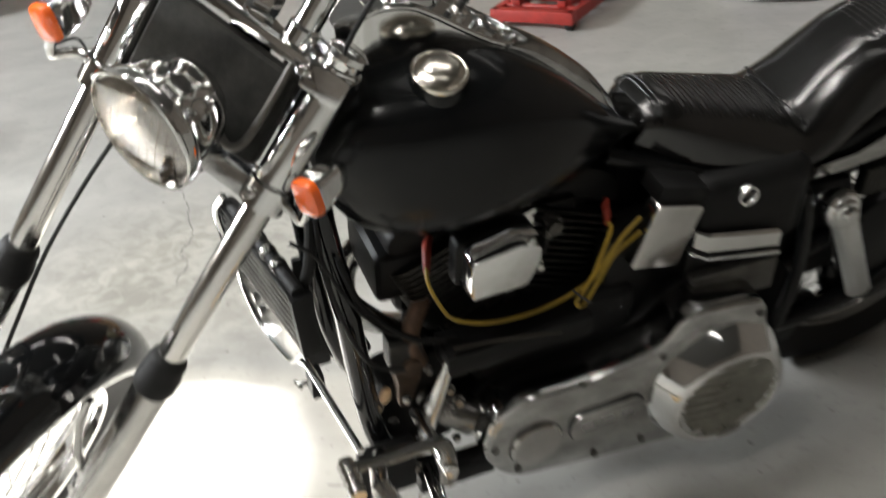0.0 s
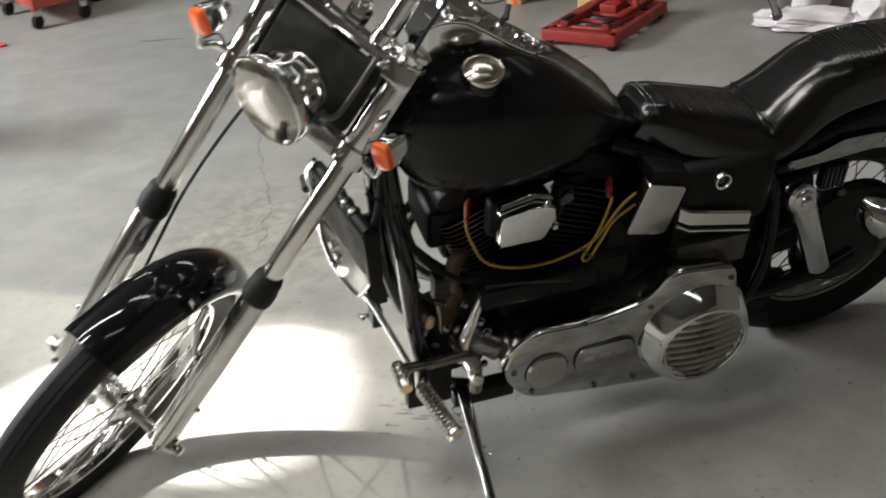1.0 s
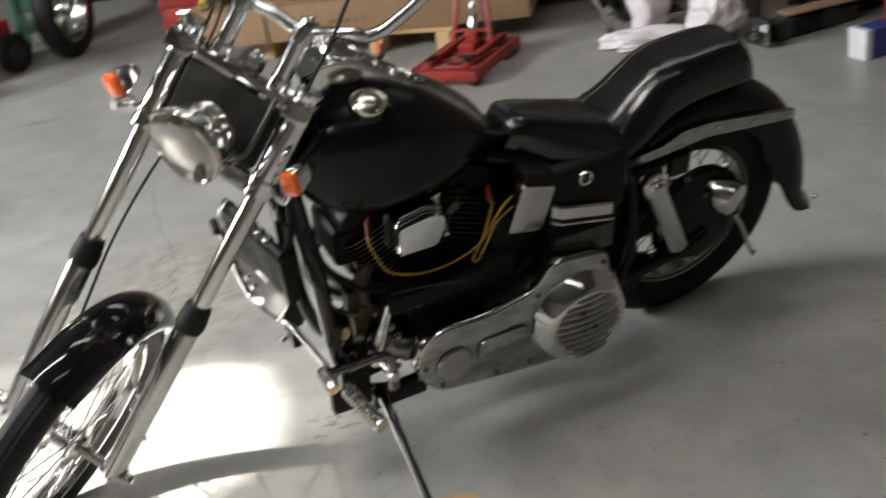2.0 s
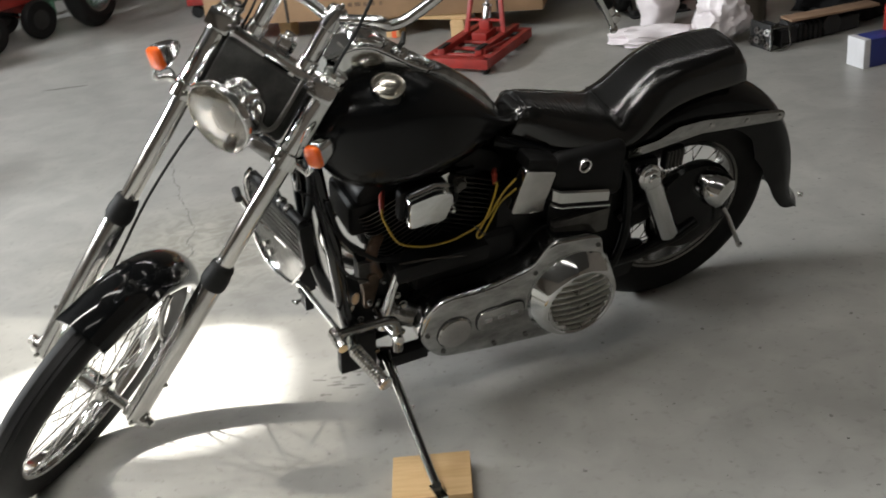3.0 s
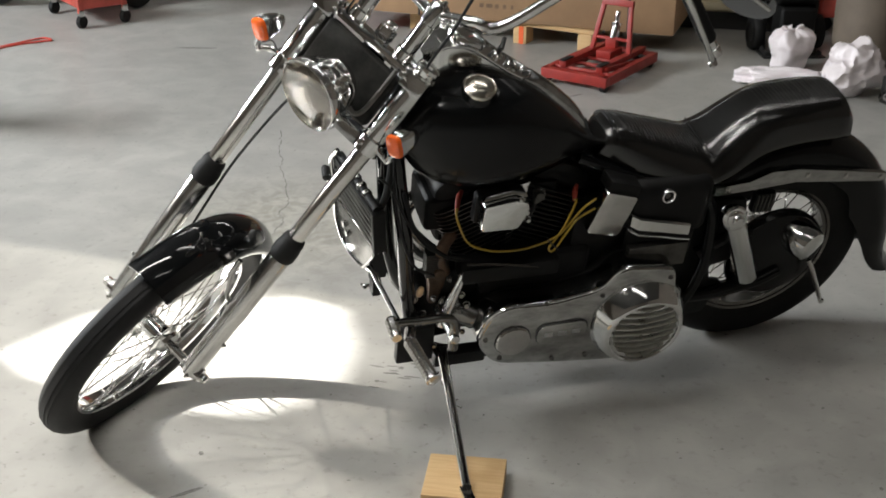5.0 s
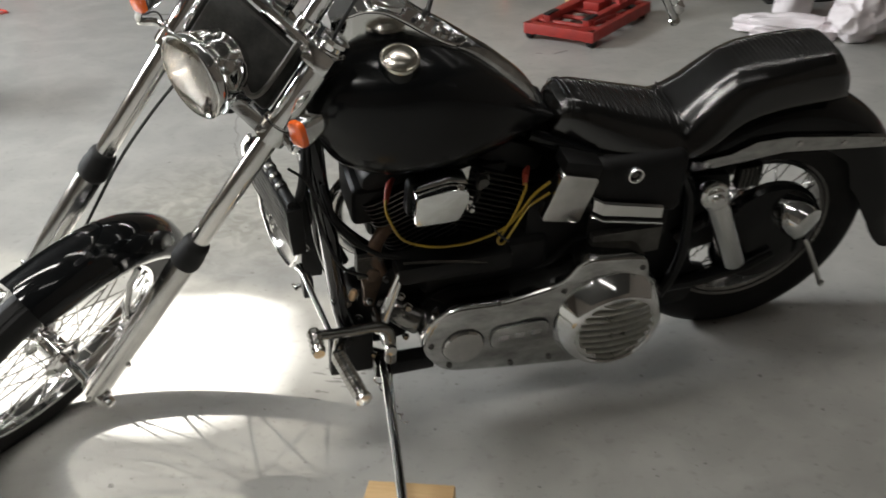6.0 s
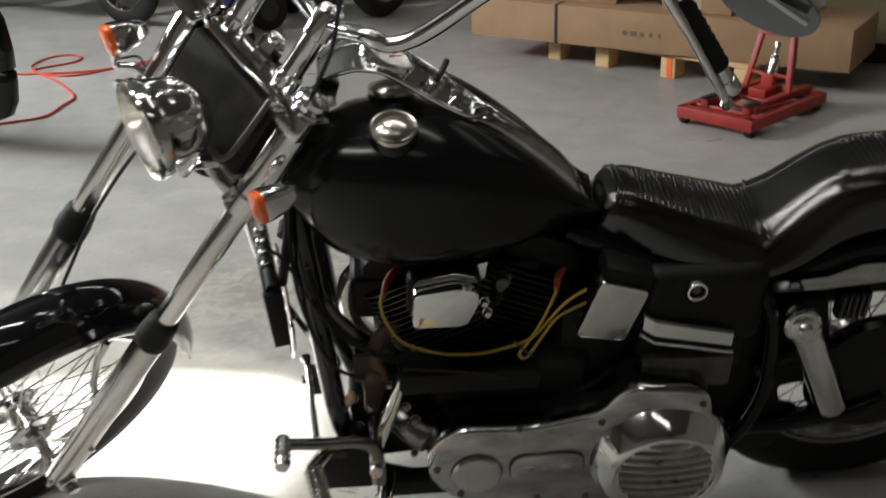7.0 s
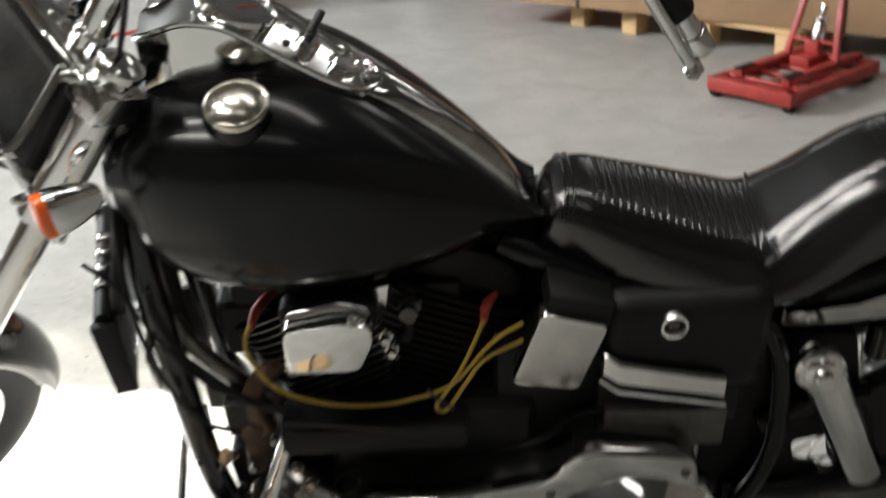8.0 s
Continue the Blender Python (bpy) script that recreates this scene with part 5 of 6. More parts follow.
# front fender
HUBV = Vector((0, 0, HUB_Z))
secs = []
for i in range(41):
    ang = radians(28 + 107 * i / 40)  # from the rear of the wheel over the top to the front
    rad = Vector((math.cos(ang), 0, math.sin(ang)))
    depth = 0.052 * min(1, 0.6 + 0.1 * min(i, 40 - i))
    outer, inner = [], []
    for k in range(17):
        u = -1 + k / 8
        w = 0.066
        if abs(u) < 0.72:
            yy, dd = w * u / 0.72 * 0.92, 0.03 * (abs(u) / 0.72) ** 2.2
        else:
            v = (abs(u) - 0.72) / 0.28
            yy, dd = math.copysign(w * (0.92 + 0.08 * min(1, 2 * v)), u), 0.03 + (max(depth, 0.034) - 0.03) * v
        outer.append(HUBV + rad * (0.378 - dd) + Vector((0, yy, 0)))
        inner.append(HUBV + rad * (0.375 - dd) + Vector((0, yy * 0.95, 0)))
    secs.append(outer + inner[::-1])
ff = fp("front_fender", loft(secs), GLOSSY_PAINT, "glossy black front fender", sharp=50)

# mirror and lever on the near grip
perch = Vector((0.362, -0.262, 1.306))
pc = bp("lever_perch", join(tube([perch - gd * 0.016, perch + gd * 0.016], 0.0185, 16), rod(perch, perch + Vector((-0.02, -0.015, 0.0)), 0.009, 12)), CHROME, "chrome lever perch")
tip = Vector((0.476, -0.264, 1.106))
lever = bp("clutch_lever", tube(smooth_path([perch + Vector((-0.045, 0.0, 0.008)), perch + Vector((-0.015, -0.01, 0.0)), perch + Vector((0.028, -0.014, -0.06)), perch + Vector((0.075, -0.01, -0.135)), tip], 5), [0.005] * 5 + [0.0075] * 6 + [0.0065] * 6 + [0.006] * 4, 12), CHROME, "chrome clutch lever with a ball end", pc)
bp("lever_ball", moved(lathe([(0.0, -0.0105), (0.006, -0.0085), (0.0105, 0.0), (0.006, 0.0085), (0.0, 0.0105)], 16), Matrix.Translation(tip)), CHROME, "", pc)
MIRROR_BACK = material("smoked_chrome", (0.28, 0.29, 0.31), 0.16, 1.0, rvary=0.05, scale=20)
mc = Vector((0.52, -0.285, 1.262))
mir = part("mirror", moved(lathe([(0.0, -0.02), (0.022, -0.018), (0.035, -0.009), (0.04, 0.001), (0.039, 0.005), (0.036, 0.004), (0.0, 0.004)], 36), Matrix.Diagonal((2.15, 1.08, 1, 1))), MIRROR_BACK, bike, "dark chrome oval mirror", Matrix.Translation(mc + Vector((-0.02, 0, 0.012))) @ Matrix.Rotation(radians(33), 4, 'Y') @ Matrix.Rotation(radians(115), 4, 'X'))
bp("mirror_stem", tube(smooth_path([perch + Vector((0.0, -0.015, 0.008)), perch + Vector((0.035, -0.025, 0.025)), perch + Vector((0.07, -0.03, 0.02)), mc + Vector((0.03, -0.02, -0.012))], 5), 0.005, 10), CHROME, "chrome mirror stem", mir)

# ---- round the motorcycle ----
blk = part("wood_block", box(0.187, 0.167, 0.045, 0.003), WOOD, None)
blk.matrix_world = pose(0.038, 1.198, 0.0225, 0, 0, -2)
tagged(blk, "short pine board under the side stand", "wood block")


def put(o, x, y, z=0.0, turn=0.0):
    o.matrix_world = pose(x, y, z, 0, 0, turn)
    return o


CART_ANGLE = -14.2
ROWM = Matrix.Translation((-1.06, 5.62, 0)) @ Matrix.Rotation(radians(CART_ANGLE), 4, 'Z')


def on_row(o, x, y, z, turn=0.0):
    """Places a thing along the row of cartons: x along its front, y behind it."""
    o.matrix_world = ROWM @ pose(x, y, z, 0, 0, turn)
    return o


# cardboard with the dim corner's shade put into its colour
SHADED_CARD = material("shaded_cardboard", (0.13, 0.075, 0.042), 0.8, 0.0, second=(0.075, 0.045, 0.03), scale=5, bump=0.1, bscale=90)


def carton(sx, sy, sz, label, tape=True, opened=False, card=None):
    card = card or CARD
    c = thing("cardboard_box", I4, label, "box")
    if opened:
        t = 0.006
        part("box_body", join(box(sx, t, sz, 0, (0, -sy / 2, sz / 2)), box(sx, t, sz, 0, (0, sy / 2, sz / 2)), box(t, sy, sz, 0, (-sx / 2, 0, sz / 2)), box(t, sy, sz, 0, (sx / 2, 0, sz / 2)), box(sx, sy, t, 0, (0, 0, t / 2))), card, c)
        for s in (-1, 1):
            part("flap", moved(box(sx * 0.98, sy * 0.45, 0.005), Matrix.Translation((0, s * (sy / 2 + sy * 0.13), sz + sy * 0.15)) @ Matrix.Rotation(radians(-50 * s), 4, 'X')), card, c)
    else:
        part("box_body", box(sx, sy, sz, 0.005, (0, 0, sz / 2)), card, c)
        if tape:
            part("tape", box(0.055, sy + 0.004, sz + 0.004, 0.002, (0, 0, sz / 2)), TAPE, c, "pale packing tape")
    return c


FADED_INK = material("faded_ink", (0.16, 0.10, 0.06), 0.8, vary=0.3, scale=60)
TAPE = material("packing_tape", (0.42, 0.33, 0.22), 0.35, 0.0, vary=0.15, scale=12)
long1 = thing("long_carton", I4, "long brown cardboard carton strapped on a pallet", "box")
part("box_body", box(1.97, 0.5, 0.195, 0.006, (0.985, 0.25, 0.0975)), CARD, long1)
for sx in (0.5, 1.72):
    part("strap", box(0.014, 0.508, 0.201, 0.002, (sx, 0.25, 0.0975)), DARK, long1, "black plastic strap")
for k, w in enumerate((0.035, 0.05, 0.03, 0.025, 0.02)):
    part("printed_bar", box(w * 0.7, 0.003, 0.022, 0, (0.88 + 0.045 * k, -0.0012, 0.085)), FADED_INK, long1, "dark printed marking")
on_row(long1, 0, 0, 0.126)
pal = thing("pallet", I4, "rough pine pallet under the long carton", "pallet")
for x in (-0.3, 0.0, 0.385, 0.78):
    for y in (0.05, 0.46):
        part("pallet_block", box(0.08, 0.1, 0.1, 0.004, (x, y, 0.05)), WOOD, pal)
for y in (0.06, 0.25, 0.46):
    part("pallet_board", box(1.2, 0.1, 0.022, 0.003, (0.24, y, 0.111)), WOOD, pal)
part("paint_stripe", box(0.028, 0.003, 0.1, 0, (0.395, -0.0015, 0.05)), material("orange_marking", (0.75, 0.12, 0.03), 0.6, vary=0.1), pal, "orange paint stripe")
put(pal, -0.34, 5.535, 0.001, -23.5)
TOPZ = 0.323
on_row(carton(0.40, 0.36, 0.30, "open brown cardboard box", opened=True), 0.55, 0.28, TOPZ, 8)
on_row(carton(0.36, 0.32, 0.34, "taped brown cardboard box"), 1.22, 0.24, TOPZ, -4)
on_row(carton(0.30, 0.2, 0.26, "plain brown cardboard box", tape=False), 0.86, 0.38, TOPZ, 12)


def crumpled(name, r, label, category, mat, seed, sq=(1, 1, 0.7), parent=None):
    bm = bmesh.new()
    bmesh.ops.create_icosphere(bm, subdivisions=5, radius=r)
    for v in bm.verts:
        d = v.co.normalized()
        ridge = 1 - 1.8 * abs(noise.noise(d * 1.9 + Vector((0, seed, 0))))
        fine = 1 - 2 * abs(noise.noise(d * 4.6 + Vector((seed, 0, seed))))
        n = noise.noise(d * 1.4 + Vector((seed, 0, 0))) * 0.35 + 0.2 * ridge * abs(ridge) + 0.05 * fine
        v.co = d * r * (0.85 + n)
        v.co.x, v.co.y, v.co.z = v.co.x * sq[0], v.co.y * sq[1], v.co.z * sq[2]
    lo = min(v.co.z for v in bm.verts)
    for v in bm.verts:
        v.co.z = max(v.co.z - lo - 0.12 * r, 0.0) + 0.001
    o = part(name, bm, mat, parent, sharp=50)
    return tagged(o, label, category) if parent is None else o


GREYFILM = material("grey_plastic_film", (0.42, 0.42, 0.42), 0.3, 0.0, vary=0.2, scale=9, bump=0.4, bscale=25)
on_row(crumpled("plastic_wrap", 0.13, "crumpled grey plastic wrapping on the long carton", "packaging", GREYFILM, 4, (1.3, 0.9, 0.6)), 1.58, 0.2, TOPZ)
on_row(crumpled("dark_cloth", 0.12, "dark cloth heap on the long carton", "cloth", DARK, 9, (1.1, 0.9, 0.9)), 0.25, 0.3, TOPZ)
on_row(crumpled("dark_cloth", 0.15, "dark bundle among the cartons", "cloth", DARK, 12, (0.9, 0.8, 1.3)), 0.98, 0.22, TOPZ)
tape_o = thing("tape_measure", I4, "yellow and black tape measure on the long carton", "tape measure")
part("case", box(0.07, 0.035, 0.065, 0.014, (0, 0, 0.0325), 3), material("yellow_plastic", (0.55, 0.46, 0.02), 0.4, vary=0.25, scale=40), tape_o)
part("grip_band", join(box(0.03, 0.039, 0.069, 0.012, (0.022, 0, 0.0335), 3), box(0.066, 0.039, 0.014, 0.005, (0, 0, 0.009))), DARK, tape_o, "black rubber grip")
part("label_disc", rod((-0.008, -0.0195, 0.036), (-0.008, 0.0195, 0.036), 0.016, 18), DARK, tape_o, "dark round label")
on_row(tape_o, 0.13, 0.12, TOPZ)


def floor_jack():
    j = thing("floor_jack", I4, "red scissor motorcycle floor jack with raised handle frame", "jack")
    L, Wd = 0.60, 0.37
    for s in (-1, 1):
        part("side_rail", join(box(L, 0.03, 0.05, 0.004, (0, s * (Wd / 2 - 0.016), 0.055)), box(L, 0.05, 0.008, 0.002, (0, s * (Wd / 2 - 0.03), 0.032))), RED_JACK, j)
        part("lift_rail", box(L * 0.84, 0.036, 0.03, 0.004, (0.03, s * (Wd / 2 - 0.082), 0.092)), RED_JACK, j)
        part("rubber_pad", box(0.10, 0.03, 0.008, 0.002, (-0.18, s * (Wd / 2 - 0.082), 0.111)), RUBBER, j, "black rubber pad")
        part("scissor_arm", moved(box(0.40, 0.014, 0.026, 0.004), Matrix.Translation((0.0, s * (Wd / 2 - 0.055), 0.07)) @ Matrix.Rotation(radians(6), 4, 'Y')), RED_JACK, j)
    part("front_bar", box(0.045, Wd, 0.05, 0.005, (-L / 2 + 0.022, 0, 0.055)), RED_JACK, j)
    part("rear_bar", box(0.05, Wd * 0.86, 0.045, 0.005, (L / 2 - 0.03, 0, 0.06)), RED_JACK, j)
    for x in (-0.2, -0.09, 0.03, 0.2):
        part("cross_bar", rod((x, -Wd / 2 + 0.03, 0.07), (x, Wd / 2 - 0.03, 0.07), 0.011, 12), RED_JACK if x < 0.1 else DARK, j)
    part("base_plate", join(box(0.14, 0.085, 0.04, 0.006, (0.09, 0, 0.10)), box(0.05, 0.06, 0.06, 0.006, (0.12, 0, 0.14))), RED_JACK, j)
    part("ram", join(rod((0.12, 0, 0.12), (0.155, 0, 0.235), 0.024, 18), rod((0.155, 0, 0.23), (0.17, 0, 0.30), 0.013, 14), rod((0.153, 0, 0.228), (0.157, 0, 0.243), 0.028, 18)), DULL_CHROME, j, "grey hydraulic ram")
    for s in (-1, 1):
        part("handle_upright", moved(box(0.02, 0.024, 0.27, 0.004), Matrix.Translation((0.13, s * 0.092, 0.215)) @ Matrix.Rotation(radians(14), 4, 'Y') @ Matrix.Rotation(radians(7 * s), 4, 'X')), RED_JACK, j)
    part("handle_bar", moved(box(0.024, 0.18, 0.035, 0.005), Matrix.Translation((0.163, 0, 0.345)) @ Matrix.Rotation(radians(14), 4, 'Y')), RED_JACK, j)
    part("handle_brace", rod((0.118, -0.1, 0.165), (0.118, 0.1, 0.165), 0.009, 10), RED_JACK, j)
    for x, y in ((-0.27, -0.16), (-0.27, 0.16), (0.27, -0.15), (0.27, 0.15)):
        part("caster", moved(lathe([(0.0, -0.016), (0.026, -0.016), (0.03, -0.01), (0.03, 0.01), (0.026, 0.016), (0.0, 0.016)], 20), Matrix.Translation((x, y, 0.03)) @ Matrix.Rotation(radians(90), 4, 'X')), RUBBER, j, "black caster wheel")
    return j


jk = floor_jack()
jk.matrix_world = pose(0.455, 4.80, 0, 0, 0, 61)


def barrel():
    b = thing("trash_barrel", I4, "tall grey plastic rubbish barrel", "barrel")
    part("barrel_body", lathe([(0.0, 0.0), (0.175, 0.0), (0.183, 0.015), (0.2, 0.66), (0.2, 0.70), (0.194, 0.70), (0.172, 0.03), (0.0, 0.03)], 44), BARREL, b)
    part("barrel_rim", lathe([(0.202, 0.56), (0.212, 0.565), (0.216, 0.69), (0.208, 0.705), (0.196, 0.705), (0.196, 0.69), (0.202, 0.56)], 44), BARREL, b)
    for s in (-1, 1):
        part("barrel_handle", moved(tube(smooth_path([(-0.05, -0.205, 0.62), (-0.05, -0.242, 0.59), (-0.045, -0.242, 0.53), (0.045, -0.242, 0.53), (0.05, -0.242, 0.59), (0.05, -0.205, 0.62)], 4), 0.012, 8), Matrix.Rotation(radians(75 if s > 0 else -105), 4, 'Z')), BARREL, b)
    part("barrel_liner", lathe([(0.19, 0.66), (0.212, 0.71), (0.222, 0.70), (0.219, 0.66)], 44), PLASTIC_BAG, b, "pale bag edge")
    return b


put(barrel(), 1.84, 4.99)
def shopping_bag(r, h):
    """A full thin plastic bag, its mouth drawn together in a knot with two ears."""
    secs = []
    for i in range(29):
        f = i / 28
        rad = r * soft([(0, 0.55), (0.08, 0.68), (0.35, 0.82), (0.62, 0.98), (0.8, 1.0), (0.9, 0.86), (0.96, 0.55), (1.0, 0.2)], f, 0.03)
        sec = []
        for k in range(72):
            a = 2 * math.pi * k / 72
            fold = 0.1 * f ** 1.4 * math.sin(5 * a + 2.4 * noise.noise(Vector((math.cos(a), math.sin(a), f * 1.5)) * 1.6))
            dent = 0.3 * noise.noise(Vector((math.cos(a) * 1.4, math.sin(a) * 1.4, f * 2.6 + 7)))
            crease = -0.07 * abs(noise.noise(Vector((math.cos(a) * 3.4, math.sin(a) * 3.4, f * 5))))
            q = rad * (1 + fold + dent + crease)
            sec.append((q * math.cos(a), q * 0.85 * math.sin(a), 0.002 + h * f + 0.05 * f * noise.noise(Vector((math.cos(a) * 2.2, math.sin(a) * 2.2, 3)))))
        secs.append(sec)
    g = thing("plastic_bag", I4, "knotted white plastic shopping bag standing on the floor", "bag")
    part("bag_body", loft(secs), PLASTIC_BAG, g, sharp=50)
    for s in (-1, 1):
        ear = [[(s * (0.012 + 0.05 * f) + 0.5 * w * math.cos(t) * 0.6, w * math.sin(t) * 0.4, h - 0.012 + 0.05 * f * (1.2 - 0.6 * f) + 0.25 * w * math.sin(2 * t)) for t in [2 * math.pi * k / 16 for k in range(16)]] for f, w in ((0, 0.016), (0.3, 0.03), (0.65, 0.042), (0.9, 0.03), (1.0, 0.012))]
        part("bag_ear", loft(ear), PLASTIC_BAG, g, sharp=60)
    return g


put(shopping_bag(0.12, 0.215), 1.44, 4.98, 0, 20)
put(crumpled("plastic_bag", 0.16, "crumpled white plastic bag lying on the floor", "bag", PLASTIC_BAG, 5, (1.05, 0.8, 0.8)), 1.67, 4.58, 0, 40)
put(crumpled("plastic_bag", 0.15, "flattened white plastic bag lying on the floor", "bag", PLASTIC_BAG, 7, (1.6, 0.8, 0.34)), 1.38, 4.66, 0, -12)


def old_frame():
    f = thing("machine_parts", I4, "heap of black metal machine parts with a bent frame", "machine parts")
    part("gear_case", join(box(0.5, 0.13, 0.085, 0.025, (0.24, 0.02, 0.044), 3), rod((0.06, 0.02, 0.062), (0.42, 0.02, 0.062), 0.05, 20), rod((0.3, -0.06, 0.06), (0.3, 0.1, 0.06), 0.056, 20)), DARK, f, "black metal gear case")
    for k in range(6):
        part("fin", box(0.008, 0.145, 0.09, 0.002, (0.1 + 0.03 * k, 0.02, 0.05)), BLACK_ENGINE, f)
    rnd = random.Random(12)
    part("end_plate", join(box(0.012, 0.16, 0.13, 0.004, (-0.085, 0.0, 0.066)), box(0.012, 0.14, 0.11, 0.004, (-0.005, 0.01, 0.056))), DARK, f)
    for k in range(9):
        x, y, z = -0.088 + 0.085 * rnd.random(), -0.085 + 0.13 * rnd.random(), 0.02 + 0.095 * rnd.random()
        part("rod", rod((x - 0.03, y, z), (x + 0.05, y + 0.03 * rnd.random(), z + 0.015), 0.004 + 0.005 * rnd.random(), 10), (DARK, REAR_RIM, DULL_CHROME)[k % 3], f)
    for k in range(7):
        x, y, z = -0.098, -0.065 + 0.04 * (k % 4), 0.03 + 0.05 * (k // 4) + 0.02 * rnd.random()
        part("gear", moved(lathe([(0.006, -0.008), (0.018, -0.008), (0.021, 0.0), (0.018, 0.008), (0.006, 0.008), (0.006, -0.008)], 14), aim((x, y, z), (-1, -0.3 + 0.6 * rnd.random(), 0.3))), REAR_RIM if k % 2 else DULL_CHROME, f)
    part("frame_bar", tube([(-0.1, -0.09, 0.12), (-0.105, -0.095, 0.015), (-0.03, -0.1, 0.012), (0.02, -0.09, 0.02), (0.01, -0.085, 0.11), (-0.1, -0.09, 0.12)], 0.005, 8), REAR_RIM, f, "bare metal frame bar")
    return f


put(old_frame(), 1.90, 4.42, 0, 20)
OLD_BOARD = material("dusty_board", (0.3, 0.19, 0.12), 0.7, 0.0, vary=0.3, scale=7, stretch=(1, 9, 9))
bd = part("loose_board", box(0.5, 0.1, 0.012, 0.002, (0, 0, 0.006)), OLD_BOARD, None)
tagged(bd, "thin dusty brown board lying across black machine parts", "board")
bd.matrix_world = pose(2.2, 4.5, 0.113, 0, 0, 14)
TARP = material("black_tarpaulin", (0.008, 0.008, 0.009), 0.75, 0.0, vary=0.4, scale=14, bump=0.3, bscale=50, spec=0.2)
put(crumpled("dark_cloth", 0.27, "black tarpaulin heap on the floor", "cloth", TARP, 21, (1.5, 0.9, 0.72)), 2.4, 4.8, 0)


def small_carton(x, y, turn):
    c = thing("small_box", I4, "small blue and white printed box on the floor", "box")
    part("box_body", box(0.30, 0.11, 0.13, 0.003, (0, 0, 0.065)), material("blue_print", (0.03, 0.045, 0.22), 0.45, vary=0.2, scale=12), c)
    part("white_end", box(0.035, 0.114, 0.134, 0.002, (-0.1345, 0, 0.067)), material("white_card", (0.7, 0.7, 0.72), 0.6, vary=0.08), c, "white printed end")
    return put(c, x, y, 0.0, turn)


small_carton(2.26, 4.0, 18)


def pneumatic(R, w, parent, m):
    t = part("tyre", lathe([(R * 0.5, -w * 0.4), (R * 0.7, -w * 0.5), (R * 0.93, -w * 0.42), (R, -w * 0.2), (R, w * 0.2), (R * 0.93, w * 0.42), (R * 0.7, w * 0.5), (R * 0.5, w * 0.4), (R * 0.5, -w * 0.4)], 32), RUBBER, parent, "black rubber tyre", m)
    part("wheel_disc", lathe([(0.0, -w * 0.25), (R * 0.3, -w * 0.3), (R * 0.52, -w * 0.36), (R * 0.52, w * 0.36), (R * 0.3, w * 0.3), (0.0, w * 0.25)], 28), DARK, t, "dark wheel disc", m)
    return t


def tool_cart():
    c = thing("tool_cart", I4, "red steel tool cart with a loaded lower tray", "cart")
    # x along its short end, y along its length
    sx, sy = 0.27, 0.48
    part("lower_tray", join(box(sx, sy, 0.012, 0.002, (sx / 2, sy / 2, 0.115)), box(sx, 0.012, 0.075, 0.003, (sx / 2, 0, 0.15)), box(sx, 0.012, 0.075, 0.003, (sx / 2, sy, 0.15)), box(0.012, sy, 0.075, 0.003, (0, sy / 2, 0.15)), box(0.012, sy, 0.075, 0.003, (sx, sy / 2, 0.15))), RED_CART, c)
    part("upper_tray", join(box(sx, sy, 0.012, 0.002, (sx / 2, sy / 2, 0.60)), box(sx, 0.012, 0.08, 0.003, (sx / 2, 0, 0.63)), box(sx, 0.012, 0.08, 0.003, (sx / 2, sy, 0.63)), box(0.012, sy, 0.08, 0.003, (0, sy / 2, 0.63)), box(0.012, sy, 0.08, 0.003, (sx, sy / 2, 0.63))), RED_CART, c)
    for x in (0, sx):
        for y in (0, sy):
            part("post", box(0.032, 0.032, 0.58, 0.004, (x, y, 0.38)), RED_CART, c)
            ca = part("caster", moved(lathe([(0.0, -0.014), (0.036, -0.014), (0.04, -0.008), (0.04, 0.008), (0.036, 0.014), (0.0, 0.014)], 22), Matrix.Translation((x, y, 0.04)) @ Matrix.Rotation(radians(90), 4, 'X') @ Matrix.Rotation(radians(30), 4, 'Y')), RUBBER, c, "black caster wheel")
            part("caster_fork", box(0.03, 0.045, 0.04, 0.004, (x, y, 0.092)), DULL_CHROME, ca)
    return c


CARTM = Matrix.Translation((-2.60, 5.47, 0)) @ Matrix.Rotation(radians(42), 4, 'Z')
tool_cart().matrix_world = CARTM
BLUE = material("blue_plastic", (0.03, 0.05, 0.32), 0.4, vary=0.15, scale=12)


def battery(x, y, z):
    b = thing("car_battery", I4, "grey battery with a blue lid on the cart", "battery")
    part("battery_case", box(0.13, 0.17, 0.11, 0.006, (0, 0, 0.055)), BARREL, b)
    part("battery_lid", box(0.134, 0.174, 0.04, 0.006, (0, 0, 0.13)), BLUE, b, "blue lid")
    b.matrix_world = CARTM @ pose(x, y, z)
    return b


battery(0.16, 0.13, 0.122)
cl = crumpled("rag", 0.1, "tan rag bunched on the cart tray", "rag", CARD, 31, (0.9, 1.2, 0.9))
cl.matrix_world = CARTM @ pose(0.11, 0.33, 0.122)


def wagon():
    w = thing("flat_wagon", I4, "red flat wagon with black pneumatic wheels", "wagon")
    part("wagon_bed", join(box(0.5, 0.32, 0.09, 0.008, (0, 0, 0.28)), box(0.06, 0.28, 0.08, 0.005, (0.18, 0, 0.21)), box(0.06, 0.28, 0.08, 0.005, (-0.18, 0, 0.21))), RED_JACK, w)
    for x in (-0.18, 0.2):
        part("axle", rod((x, -0.2, 0.125), (x, 0.2, 0.125), 0.01, 10), DULL_CHROME, w)
        for y in (-0.19, 0.19):
            pneumatic(0.125, 0.075, w, Matrix.Translation((x, y, 0.125)) @ Matrix.Rotation(radians(90), 4, 'X'))
    return w


